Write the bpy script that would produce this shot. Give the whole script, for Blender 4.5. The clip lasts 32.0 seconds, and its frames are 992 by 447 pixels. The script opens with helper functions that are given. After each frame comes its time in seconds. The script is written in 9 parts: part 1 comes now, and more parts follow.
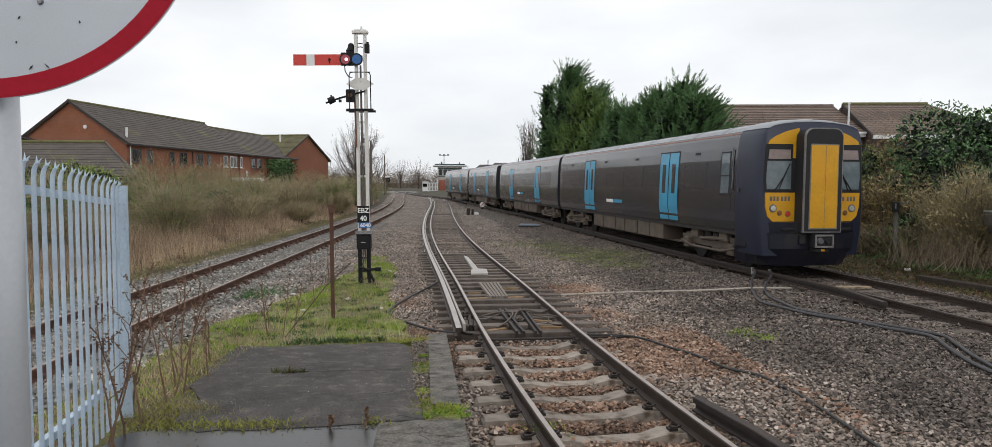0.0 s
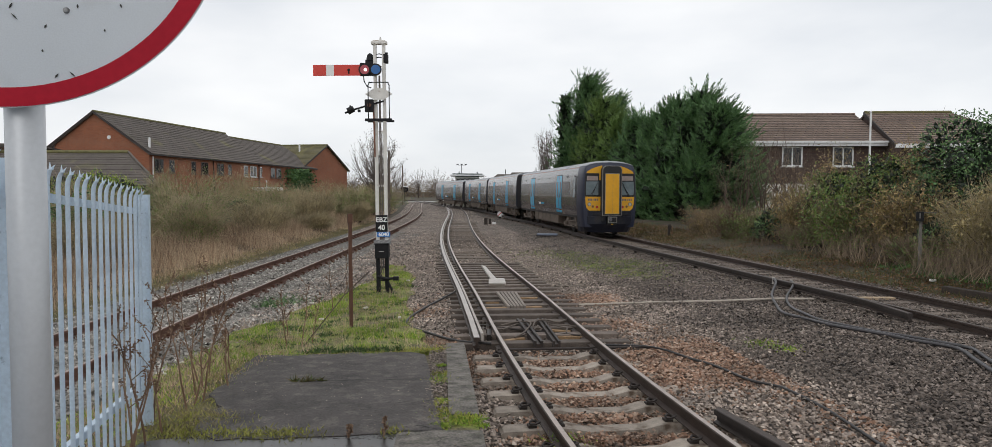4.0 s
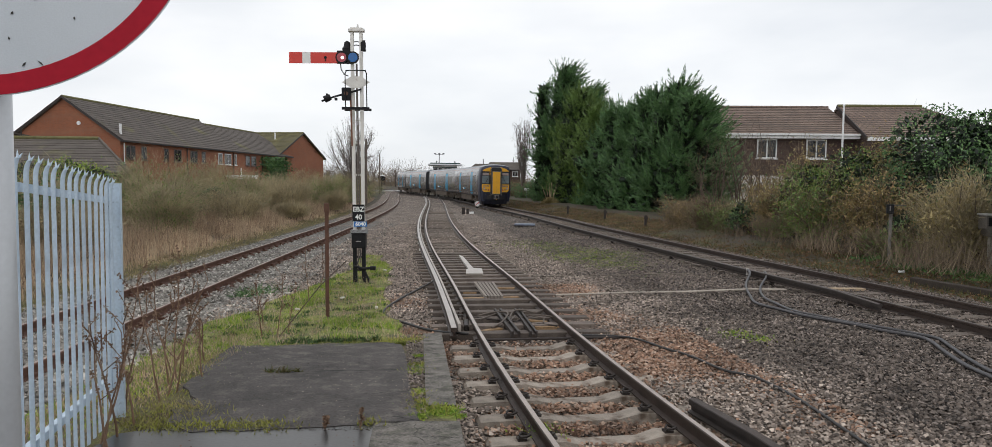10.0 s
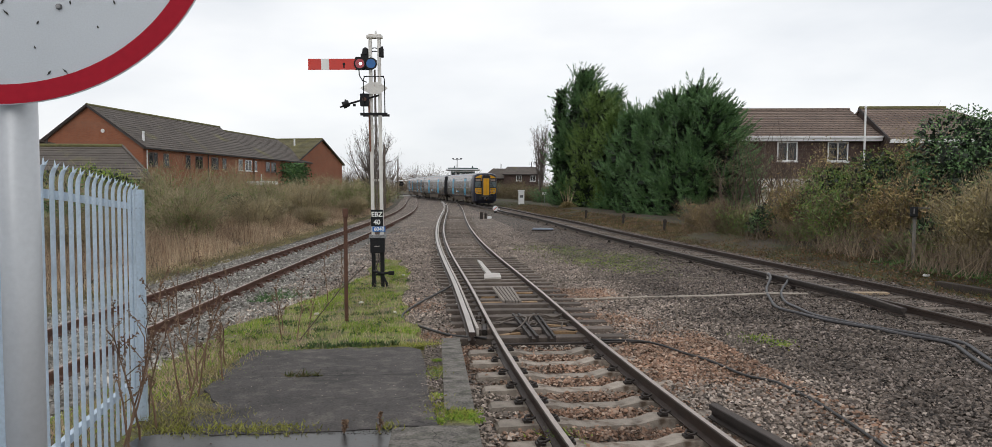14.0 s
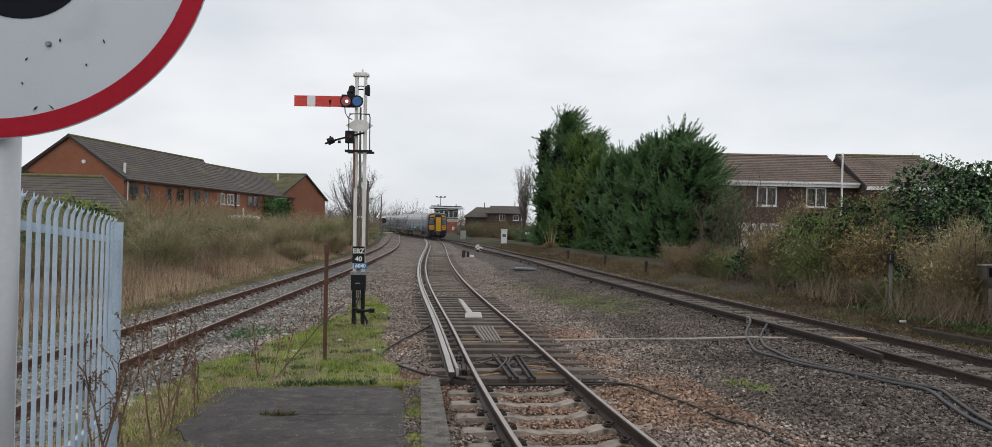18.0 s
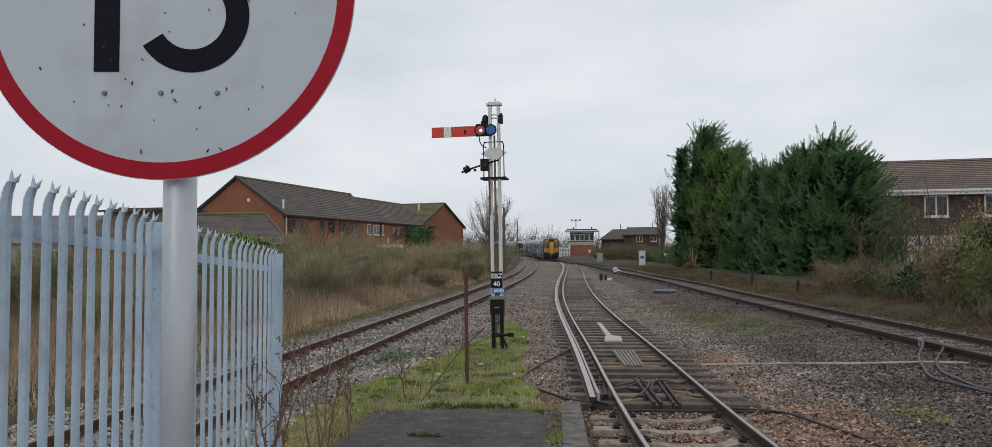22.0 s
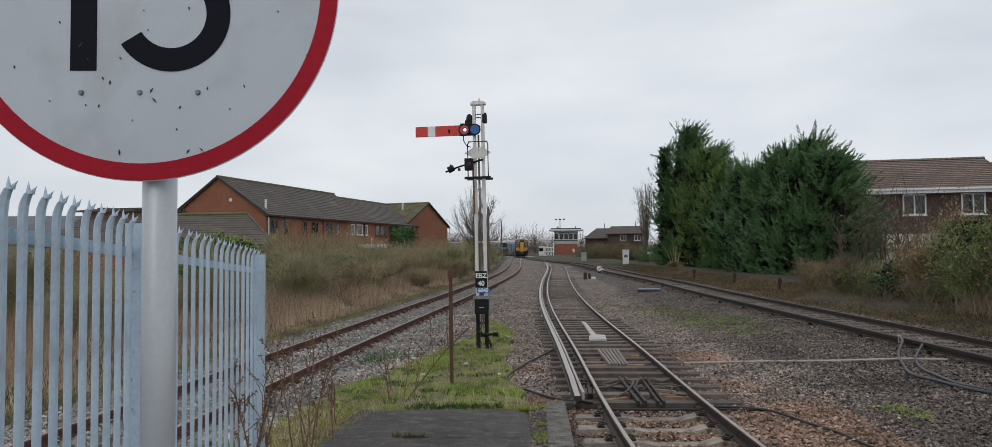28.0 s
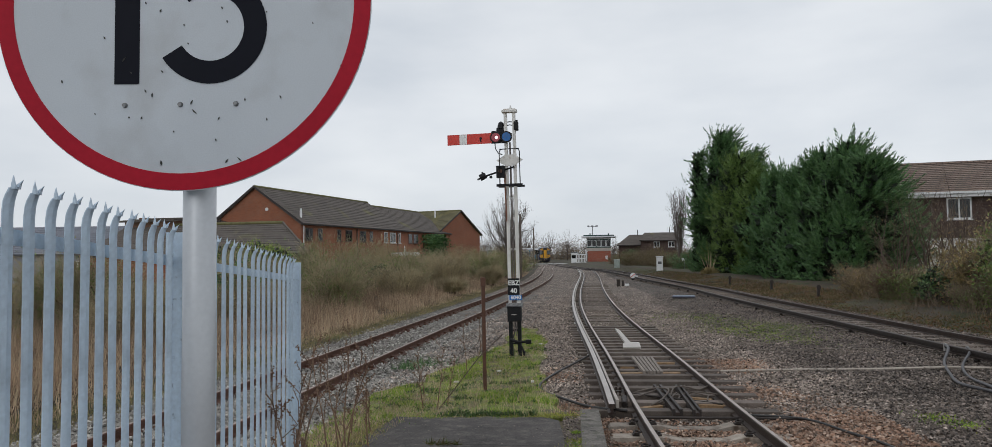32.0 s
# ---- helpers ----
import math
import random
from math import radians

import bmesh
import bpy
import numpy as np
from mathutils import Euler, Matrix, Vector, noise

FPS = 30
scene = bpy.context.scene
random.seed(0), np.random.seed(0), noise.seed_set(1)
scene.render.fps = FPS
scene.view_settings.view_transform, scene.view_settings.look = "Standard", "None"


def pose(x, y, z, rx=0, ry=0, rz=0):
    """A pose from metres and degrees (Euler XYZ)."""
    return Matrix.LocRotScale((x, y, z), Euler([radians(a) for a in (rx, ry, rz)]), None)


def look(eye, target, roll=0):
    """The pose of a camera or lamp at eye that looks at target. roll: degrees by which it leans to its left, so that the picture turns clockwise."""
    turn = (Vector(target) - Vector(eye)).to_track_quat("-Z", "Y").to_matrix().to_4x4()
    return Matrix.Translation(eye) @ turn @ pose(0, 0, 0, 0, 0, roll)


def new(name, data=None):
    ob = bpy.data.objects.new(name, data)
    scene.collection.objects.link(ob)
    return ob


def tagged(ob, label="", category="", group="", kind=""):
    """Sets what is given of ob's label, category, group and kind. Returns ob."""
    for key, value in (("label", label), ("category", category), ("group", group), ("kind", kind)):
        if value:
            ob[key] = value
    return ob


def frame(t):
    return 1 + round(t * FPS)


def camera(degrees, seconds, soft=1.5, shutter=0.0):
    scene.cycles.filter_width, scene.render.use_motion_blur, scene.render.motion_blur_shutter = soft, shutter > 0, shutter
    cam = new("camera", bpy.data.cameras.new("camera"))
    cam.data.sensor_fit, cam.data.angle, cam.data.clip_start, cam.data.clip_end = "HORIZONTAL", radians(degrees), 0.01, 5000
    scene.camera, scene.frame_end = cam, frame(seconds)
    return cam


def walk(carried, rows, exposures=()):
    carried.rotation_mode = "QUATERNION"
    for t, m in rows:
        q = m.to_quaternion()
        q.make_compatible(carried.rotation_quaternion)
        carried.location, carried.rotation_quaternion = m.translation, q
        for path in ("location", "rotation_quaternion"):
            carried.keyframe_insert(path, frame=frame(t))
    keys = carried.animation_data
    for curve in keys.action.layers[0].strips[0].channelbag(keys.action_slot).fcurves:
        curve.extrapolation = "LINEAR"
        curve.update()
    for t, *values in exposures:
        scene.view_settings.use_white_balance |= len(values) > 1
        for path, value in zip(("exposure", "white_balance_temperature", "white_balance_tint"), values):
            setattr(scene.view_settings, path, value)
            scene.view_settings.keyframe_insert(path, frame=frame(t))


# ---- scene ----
cam = camera(71.0, 32.0, soft=0.4)
PATH = [
    (0, (-0.153, 0.085, 2.477), (-0.079, 2.08, 2.360), 0.3),
    (0.5, (-0.149, 0.101, 2.485), (-0.093, 2.097, 2.355), 0.3),
    (1, (-0.155, 0.113, 2.490), (-0.089, 2.108, 2.364), 0.2),
    (1.5, (-0.156, 0.106, 2.481), (-0.110, 2.103, 2.373), 0.1),
    (2, (-0.157, 0.11, 2.484), (-0.105, 2.106, 2.383), 0.3),
    (2.5, (-0.171, 0.121, 2.479), (-0.130, 2.118, 2.383), 0.1),
    (3, (-0.153, 0.098, 2.482), (-0.147, 2.096, 2.391), 0.2),
    (3.5, (-0.161, 0.108, 2.470), (-0.136, 2.106, 2.382), 0.3),
    (5.5, (-0.172, 0.106, 2.488), (-0.153, 2.104, 2.387), 0.3),
    (6, (-0.179, 0.121, 2.482), (-0.125, 2.118, 2.381), 0.4),
    (6.5, (-0.164, 0.098, 2.485), (-0.113, 2.094, 2.370), 0.6),
    (7, (-0.168, 0.099, 2.482), (-0.124, 2.095, 2.367), 0.5),
    (7.5, (-0.175, 0.132, 2.485), (-0.108, 2.127, 2.364), 0.4),
    (8, (-0.167, 0.107, 2.481), (-0.097, 2.102, 2.355), 0.5),
    (8.5, (-0.168, 0.116, 2.479), (-0.094, 2.111, 2.356), 0.5),
    (9, (-0.169, 0.11, 2.482), (-0.091, 2.104, 2.357), 0.6),
    (9.5, (-0.174, 0.113, 2.479), (-0.090, 2.108, 2.363), 0.5),
    (10, (-0.171, 0.116, 2.485), (-0.082, 2.11, 2.366), 0.7),
    (10.5, (-0.180, 0.131, 2.485), (-0.103, 2.126, 2.368), 0.6),
    (11, (-0.171, 0.109, 2.484), (-0.097, 2.104, 2.366), 0.9),
    (11.5, (-0.175, 0.118, 2.481), (-0.110, 2.114, 2.372), 0.8),
    (12, (-0.166, 0.103, 2.480), (-0.109, 2.1, 2.370), 0.5),
    (12.5, (-0.174, 0.116, 2.483), (-0.138, 2.112, 2.370), 0.4),
    (13, (-0.166, 0.105, 2.482), (-0.123, 2.101, 2.374), 0.5),
    (13.5, (-0.168, 0.113, 2.483), (-0.124, 2.11, 2.374), 0.5),
    (15.5, (-0.166, 0.113, 2.480), (-0.173, 2.111, 2.391), -0.4),
    (16, (-0.165, 0.115, 2.489), (-0.160, 2.113, 2.411), -0.9),
    (16.1, (-0.166, 0.113, 2.490), (-0.122, 2.112, 2.430), -1.1),
    (16.2, (-0.166, 0.112, 2.490), (-0.113, 2.111, 2.448), -1.2),
    (16.3, (-0.166, 0.111, 2.490), (-0.053, 2.107, 2.452), -1.5),
    (16.4, (-0.166, 0.11, 2.491), (-0.024, 2.105, 2.470), -1.6),
    (16.5, (-0.167, 0.109, 2.491), (0.025, 2.099, 2.443), -1.9),
    (16.6, (-0.167, 0.107, 2.492), (0.164, 2.079, 2.420), -0.6),
    (16.7, (-0.167, 0.106, 2.492), (0.236, 2.061, 2.361), 0.6),
    (16.8, (-0.167, 0.105, 2.492), (0.252, 2.052, 2.310), 0.9),
    (16.9, (-0.166, 0.104, 2.493), (0.213, 2.062, 2.351), 1.2),
    (17, (-0.180, 0.118, 2.480), (0.129, 2.091, 2.368), 1.5),
    (17.1, (-0.165, 0.101, 2.492), (0.074, 2.084, 2.386), 1.0),
    (17.2, (-0.165, 0.1, 2.493), (-0.005, 2.092, 2.412), 0.5),
    (17.3, (-0.165, 0.099, 2.492), (-0.034, 2.093, 2.410), 0.2),
    (17.4, (-0.164, 0.097, 2.492), (-0.109, 2.096, 2.427), -0.1),
    (17.5, (-0.183, 0.129, 2.495), (-0.129, 2.127, 2.421), -0.5),
    (17.7, (-0.162, 0.094, 2.492), (-0.087, 2.092, 2.448), 0.3),
    (17.9, (-0.162, 0.091, 2.492), (-0.066, 2.089, 2.479), 1.1),
    (18, (-0.161, 0.09, 2.492), (-0.076, 2.088, 2.498), 1.5),
    (18.5, (-0.154, 0.077, 2.488), (-0.142, 2.077, 2.505), 1.0),
    (19, (-0.158, 0.09, 2.486), (-0.344, 2.081, 2.517), 0.7),
    (19.5, (-0.165, 0.104, 2.485), (-0.404, 2.09, 2.512), -0.2),
    (20, (-0.162, 0.093, 2.485), (-0.432, 2.074, 2.526), 0.3),
    (20.5, (-0.166, 0.099, 2.487), (-0.455, 2.077, 2.541), 0.1),
    (21, (-0.159, 0.093, 2.484), (-0.456, 2.07, 2.550), -0.1),
    (21.5, (-0.161, 0.093, 2.485), (-0.452, 2.07, 2.553), -0.2),
    (22, (-0.155, 0.084, 2.482), (-0.458, 2.059, 2.552), -0.2),
    (22.5, (-0.163, 0.098, 2.487), (-0.466, 2.074, 2.557), -0.1),
    (23, (-0.165, 0.098, 2.485), (-0.469, 2.074, 2.556), -0.0),
    (23.5, (-0.156, 0.085, 2.484), (-0.457, 2.061, 2.550), -0.0),
    (24, (-0.156, 0.085, 2.483), (-0.458, 2.061, 2.553), -0.1),
    (24.5, (-0.160, 0.092, 2.485), (-0.441, 2.071, 2.562), -0.3),
    (25, (-0.165, 0.101, 2.486), (-0.455, 2.078, 2.560), -0.5),
    (25.5, (-0.162, 0.092, 2.485), (-0.446, 2.07, 2.557), -0.2),
    (27.5, (-0.161, 0.09, 2.485), (-0.409, 2.073, 2.563), -0.2),
    (28, (-0.162, 0.098, 2.487), (-0.420, 2.08, 2.555), -0.4),
    (28.5, (-0.163, 0.096, 2.486), (-0.458, 2.073, 2.566), -0.2),
    (29, (-0.166, 0.098, 2.486), (-0.462, 2.074, 2.559), -0.4),
    (29.5, (-0.162, 0.089, 2.484), (-0.519, 2.054, 2.580), -0.5),
    (30, (-0.164, 0.093, 2.485), (-0.513, 2.06, 2.575), -0.6),
    (30.5, (-0.168, 0.104, 2.489), (-0.527, 2.07, 2.574), -0.6),
    (31, (-0.163, 0.094, 2.484), (-0.530, 2.058, 2.562), -0.9),
    (31.5, (-0.154, 0.08, 2.482), (-0.529, 2.043, 2.566), -0.5),
    (32, (-0.162, 0.093, 2.484), (-0.511, 2.061, 2.574), -0.7),
]
walk(cam, [(t, look(eye, target, roll)) for t, eye, target, roll in PATH],
     [(0, -0.05, 6500, 10), (1, -0.05, 6500, 10), (2, -0.1, 6500, 10), (6, -0.12, 6500, 10), (9, -0.06, 6480, 10), (13, -0.06, 6500, 10), (15.9, -0.12, 6450, 10), (16.5, -0.2, 6400, 9), (16.8, 0.1, 6550, 10), (17, 0.22, 6600, 10), (17.4, 0.02, 6500, 10), (18, -0.24, 6400, 10), (19, -0.32, 6350, 10), (22, -0.4, 6250, 9), (32, -0.4, 6250, 9)])

# ---- light ----
world = bpy.data.worlds.new("sky")
scene.world = world
world.use_nodes = True
wn = world.node_tree.nodes
wl = world.node_tree.links
sky = wn.new("ShaderNodeTexSky")
sky.sky_type, sky.sun_disc = "NISHITA", False
sky.sun_elevation, sky.sun_rotation = radians(32), radians(200)
dim = wn.new("ShaderNodeMix")
dim.data_type, dim.blend_type = "RGBA", "MULTIPLY"
dim.inputs["Factor"].default_value = 1.0
dim.inputs["B"].default_value = (0.1, 0.1, 0.1, 1)
wl.new(sky.outputs[0], dim.inputs["A"])
# an overcast layer of soft grey cloud over the sky
geo = wn.new("ShaderNodeTexCoord")
cloud = wn.new("ShaderNodeTexNoise")
cloud.inputs["Scale"].default_value, cloud.inputs["Detail"].default_value = 2.2, 5
squash = wn.new("ShaderNodeMapping")
squash.inputs["Scale"].default_value = (1, 1, 3)
wl.new(geo.outputs["Generated"], squash.inputs[0])
wl.new(squash.outputs[0], cloud.inputs["Vector"])
tone = wn.new("ShaderNodeValToRGB")
tone.color_ramp.elements[0].position, tone.color_ramp.elements[0].color = 0.32, (0.74, 0.77, 0.81, 1)
tone.color_ramp.elements[1].position, tone.color_ramp.elements[1].color = 0.66, (0.99, 0.995, 1.0, 1)
wl.new(cloud.outputs[0], tone.inputs[0])
over = wn.new("ShaderNodeMix")
over.data_type = "RGBA"
over.inputs["Factor"].default_value = 0.93
wl.new(dim.outputs["Result"], over.inputs["A"])
wl.new(tone.outputs[0], over.inputs["B"])
wl.new(over.outputs["Result"], wn["Background"].inputs["Color"])
wn["Background"].inputs["Strength"].default_value = 1.14
sun = new("sun", bpy.data.lights.new("sun", "SUN"))
sun.data.energy, sun.data.angle, sun.data.color = 0.35, radians(30), (1.0, 0.97, 0.93)
sun.matrix_world = look((0, 0, 50), (12, 60, 0))
scene.view_settings.exposure = 0.0

# ---- materials ----
MATS = {}


def mat(name, color, rough=0.8, metal=0.0, var=0.25, scale=6.0, fine=60.0, bump=0.3, spread=0.0, stain=None, emit=0.0):
    """A procedural surface: base colour varied by two noises, a stain colour, relief, and a spread of tone from object to object."""
    if name in MATS:
        return MATS[name]
    m = bpy.data.materials.new(name)
    m.use_nodes = True
    nt = m.node_tree
    b = nt.nodes["Principled BSDF"]
    b.inputs["Roughness"].default_value = rough
    b.inputs["Metallic"].default_value = metal
    tc = nt.nodes.new("ShaderNodeTexCoord")
    n1, n2 = nt.nodes.new("ShaderNodeTexNoise"), nt.nodes.new("ShaderNodeTexNoise")
    for n, sc in ((n1, scale), (n2, fine)):
        n.inputs["Scale"].default_value = sc
        n.inputs["Detail"].default_value = 4
        nt.links.new(tc.outputs["Object"], n.inputs["Vector"])
    add = nt.nodes.new("ShaderNodeMath")
    add.operation = "ADD"
    nt.links.new(n1.outputs[0], add.inputs[0])
    nt.links.new(n2.outputs[0], add.inputs[1])
    ramp = nt.nodes.new("ShaderNodeMapRange")
    ramp.inputs["From Min"].default_value, ramp.inputs["From Max"].default_value = 0.65, 1.35
    ramp.inputs["To Min"].default_value, ramp.inputs["To Max"].default_value = 1 - var, 1 + var
    nt.links.new(add.outputs[0], ramp.inputs["Value"])
    value = ramp.outputs[0]
    if spread:
        info = nt.nodes.new("ShaderNodeObjectInfo")
        mr = nt.nodes.new("ShaderNodeMapRange")
        mr.inputs["To Min"].default_value, mr.inputs["To Max"].default_value = 1 - spread, 1 + spread
        nt.links.new(info.outputs["Random"], mr.inputs["Value"])
        mu = nt.nodes.new("ShaderNodeMath")
        mu.operation = "MULTIPLY"
        nt.links.new(value, mu.inputs[0])
        nt.links.new(mr.outputs[0], mu.inputs[1])
        value = mu.outputs[0]
    mix = nt.nodes.new("ShaderNodeMix")
    mix.data_type, mix.blend_type = "RGBA", "MULTIPLY"
    mix.inputs["Factor"].default_value = 1.0
    mix.inputs["A"].default_value = (*color, 1)
    if stain:
        st = nt.nodes.new("ShaderNodeMix")
        st.data_type = "RGBA"
        st.inputs["A"].default_value, st.inputs["B"].default_value = (*color, 1), (*stain[0], 1)
        n3 = nt.nodes.new("ShaderNodeTexNoise")
        n3.inputs["Scale"].default_value, n3.inputs["Detail"].default_value = stain[1], 6
        nt.links.new(tc.outputs["Object"], n3.inputs["Vector"])
        r3 = nt.nodes.new("ShaderNodeMapRange")
        r3.inputs["From Min"].default_value, r3.inputs["From Max"].default_value = stain[2], stain[2] + 0.15
        nt.links.new(n3.outputs[0], r3.inputs["Value"])
        nt.links.new(r3.outputs[0], st.inputs["Factor"])
        nt.links.new(st.outputs["Result"], mix.inputs["A"])
    nt.links.new(value, mix.inputs["B"])
    nt.links.new(mix.outputs["Result"], b.inputs["Base Color"])
    if bump:
        bp = nt.nodes.new("ShaderNodeBump")
        bp.inputs["Strength"].default_value, bp.inputs["Distance"].default_value = bump, 0.01
        nt.links.new(n2.outputs[0], bp.inputs["Height"])
        nt.links.new(bp.outputs[0], b.inputs["Normal"])
    if emit:
        b.inputs["Emission Color"].default_value = (*color, 1)
        b.inputs["Emission Strength"].default_value = emit
    MATS[name] = m
    return m


# ---- mesh helpers ----
def mesh_of(bm, material, smooth=False):
    me = bpy.data.meshes.new("mesh")
    bm.to_mesh(me)
    bm.free()
    for m in material if isinstance(material, (list, tuple)) else [material]:
        me.materials.append(m)
    if smooth:
        for p in me.polygons:
            p.use_smooth = True
    return me


def part(name, bm, material, parent=None, label="", smooth=False):
    ob = new(name, bm if isinstance(bm, bpy.types.Mesh) else mesh_of(bm, material, smooth))
    ob.parent = parent
    if label:
        ob["label"] = label
    return ob


def thing(name, label, category, m=None, group="", kind=""):
    ob = new(name)
    ob.empty_display_size = 0.2
    if m is not None:
        ob.matrix_basis = m
    return tagged(ob, label, category, group, kind)


def hexa(bm, pts):
    """A solid from eight corners: four below, four above."""
    v = [bm.verts.new(p) for p in pts]
    for f in ((3, 2, 1, 0), (4, 5, 6, 7), (0, 1, 5, 4), (1, 2, 6, 5), (2, 3, 7, 6), (3, 0, 4, 7)):
        bm.faces.new([v[k] for k in f])
    return v


def box(x0, y0, z0, x1, y1, z1, bm=None, bevel=0.0):
    bm = bm or bmesh.new()
    v = hexa(bm, [(x0, y0, z0), (x1, y0, z0), (x1, y1, z0), (x0, y1, z0), (x0, y0, z1), (x1, y0, z1), (x1, y1, z1), (x0, y1, z1)])
    if bevel:
        es = list({e for q in v for e in q.link_edges})
        bmesh.ops.bevel(bm, geom=es, offset=bevel, segments=2, affect="EDGES", profile=0.6)
    return bm


def rod(bm, a, b, r0, r1=None, n=8, cap=True):
    """A tapered round bar from a to b."""
    a, b = Vector(a), Vector(b)
    r1 = r0 if r1 is None else r1
    q = (b - a).to_track_quat("Z", "Y")
    rings = []
    for c, r in ((a, r0), (b, r1)):
        rings.append([bm.verts.new(c + q @ Vector((r * math.cos(6.28318 * k / n), r * math.sin(6.28318 * k / n), 0))) for k in range(n)])
    for k in range(n):
        bm.faces.new((rings[0][k], rings[0][(k + 1) % n], rings[1][(k + 1) % n], rings[1][k]))
    if cap:
        bm.faces.new(rings[0][::-1])
        bm.faces.new(rings[1])
    return bm


def tube(bm, pts, r, n=6):
    """A round cable through points."""
    pts = [Vector(p) for p in pts]
    rings = []
    for k, p in enumerate(pts):
        d = pts[min(k + 1, len(pts) - 1)] - pts[max(k - 1, 0)]
        q = d.to_track_quat("Z", "Y")
        rings.append([bm.verts.new(p + q @ Vector((r * math.cos(6.28318 * j / n), r * math.sin(6.28318 * j / n), 0))) for j in range(n)])
    for a, b in zip(rings, rings[1:]):
        for j in range(n):
            bm.faces.new((a[j], a[(j + 1) % n], b[(j + 1) % n], b[j]))
    bm.faces.new(rings[0][::-1])
    bm.faces.new(rings[-1])
    return bm


def extrude(bm, profile, path, up=(0, 0, 1)):
    """Sweeps a closed profile of (across, up) along a path of points; ends closed."""
    path = [Vector(p) for p in path]
    rings = []
    for k, p in enumerate(path):
        d = path[min(k + 1, len(path) - 1)] - path[max(k - 1, 0)]
        side = d.cross(Vector(up)).normalized()
        rings.append([bm.verts.new(p + side * a + Vector((0, 0, h))) for a, h in profile])
    n = len(profile)
    for a, b in zip(rings, rings[1:]):
        for j in range(n):
            bm.faces.new((a[j], b[j], b[(j + 1) % n], a[(j + 1) % n]))
    bm.faces.new(rings[0])
    bm.faces.new(rings[-1][::-1])
    return bm


def prism(bm, outline, x0, x1, axis="x"):
    """A solid with a flat outline of (u, v) pushed from x0 to x1 along an axis."""
    put = {"x": lambda s, u, v: (s, u, v), "y": lambda s, u, v: (u, s, v), "z": lambda s, u, v: (u, v, s)}[axis]
    a = [bm.verts.new(put(x0, u, v)) for u, v in outline]
    b = [bm.verts.new(put(x1, u, v)) for u, v in outline]
    n = len(outline)
    for j in range(n):
        bm.faces.new((a[j], a[(j + 1) % n], b[(j + 1) % n], b[j]))
    bm.faces.new(a[::-1])
    bm.faces.new(b)
    bmesh.ops.recalc_face_normals(bm, faces=bm.faces)
    return bm


def spline(pts):
    """A natural cubic x(y) through plan points."""
    x, y = np.array(pts, float).T
    h = np.diff(y)
    n = len(y)
    a, r = np.eye(n), np.zeros(n)
    for k in range(1, n - 1):
        a[k, k - 1 : k + 2] = h[k - 1], 2 * (h[k - 1] + h[k]), h[k]
        r[k] = 6 * ((x[k + 1] - x[k]) / h[k] - (x[k] - x[k - 1]) / h[k - 1])
    m = np.linalg.solve(a, r)

    def f(v):
        k = int(np.clip(np.searchsorted(y, v) - 1, 0, n - 2))
        s, u = v - y[k], y[k + 1] - v
        return (m[k] * u**3 + m[k + 1] * s**3) / (6 * h[k]) + (x[k] / h[k] - m[k] * h[k] / 6) * u + (x[k + 1] / h[k] - m[k + 1] * h[k] / 6) * s

    return f


# ---- plan of the tracks: x of the centre line at y ----
TRACK_M = spline([(2.7, -3), (2.05, 2), (1.39, 6.3), (0.86, 10.5), (0.37, 15.6), (-0.15, 20.6), (-0.89, 28.4), (-1.67, 40), (-2.55, 60), (-3.4, 78), (-5.15, 100)])
TRACK_R = spline([(9.15, 2), (8.88, 8), (8.42, 13), (7.62, 19), (6.72, 26), (5.55, 36), (5.0, 42), (4.25, 48), (3.1, 55.5), (2.0, 65), (0.75, 74), (-1.6, 88.5), (-5.0, 101.5), (-7.3, 110.5), (-9.1, 119), (-13.2, 142), (-17.0, 160), (-23.0, 180), (-36, 205), (-70, 250), (-120, 300)])
TRACK_L = spline([(-5.9, -4), (-6.2, 6), (-6.4, 13), (-6.5, 20), (-6.55, 30), (-6.75, 45), (-7.3, 62), (-8.9, 84), (-10.4, 100), (-11.75, 114), (-13.2, 132), (-13.9, 138)])


# ---- ground, track bed and verges ----
def ramp_z(y):
    """Height of the sloping platform end."""
    return 0.13 + max(0.0, 10.7 - y) * 0.068


def xl(y):
    return TRACK_L(y) if y < 136 else TRACK_R(y) - 1.6


def xr(y):
    return TRACK_R(min(max(y, 2), 300))


def xm(y):
    return TRACK_M(max(y, -3)) if y < 100 else TRACK_R(y)


def ease(y, a, b):
    u = min(max((y - a) / (b - a), 0.0), 1.0)
    return u * u * (3 - 2 * u)


def lift_r(y):
    """Height of the main line's bed over the platform track; it climbs a little to the crossing."""
    return 0.18 + 0.1 * ease(y, 60, 140)


def lift_m(y):
    return lift_r(y) * ease(y, 68, 97)


def lift_l(y):
    return lift_r(y) * ease(y, 85, 125)


def lift_at(x, y):
    """Height of the ballast across the three tracks."""
    a, b, c = xl(y), xm(y), xr(y)
    at = np.maximum.accumulate([a - 2, a + 2, b - 1.7, b + 1.7, c - 1.6, c + 5])
    return float(np.interp(x, at, (lift_l(y), lift_l(y), lift_m(y), lift_m(y), lift_r(y), lift_r(y))))


LIFT = {TRACK_M: lift_m, TRACK_R: lift_r, TRACK_L: lift_l}


def nodes_of(m):
    nt = m.node_tree
    return nt, nt.nodes["Principled BSDF"]


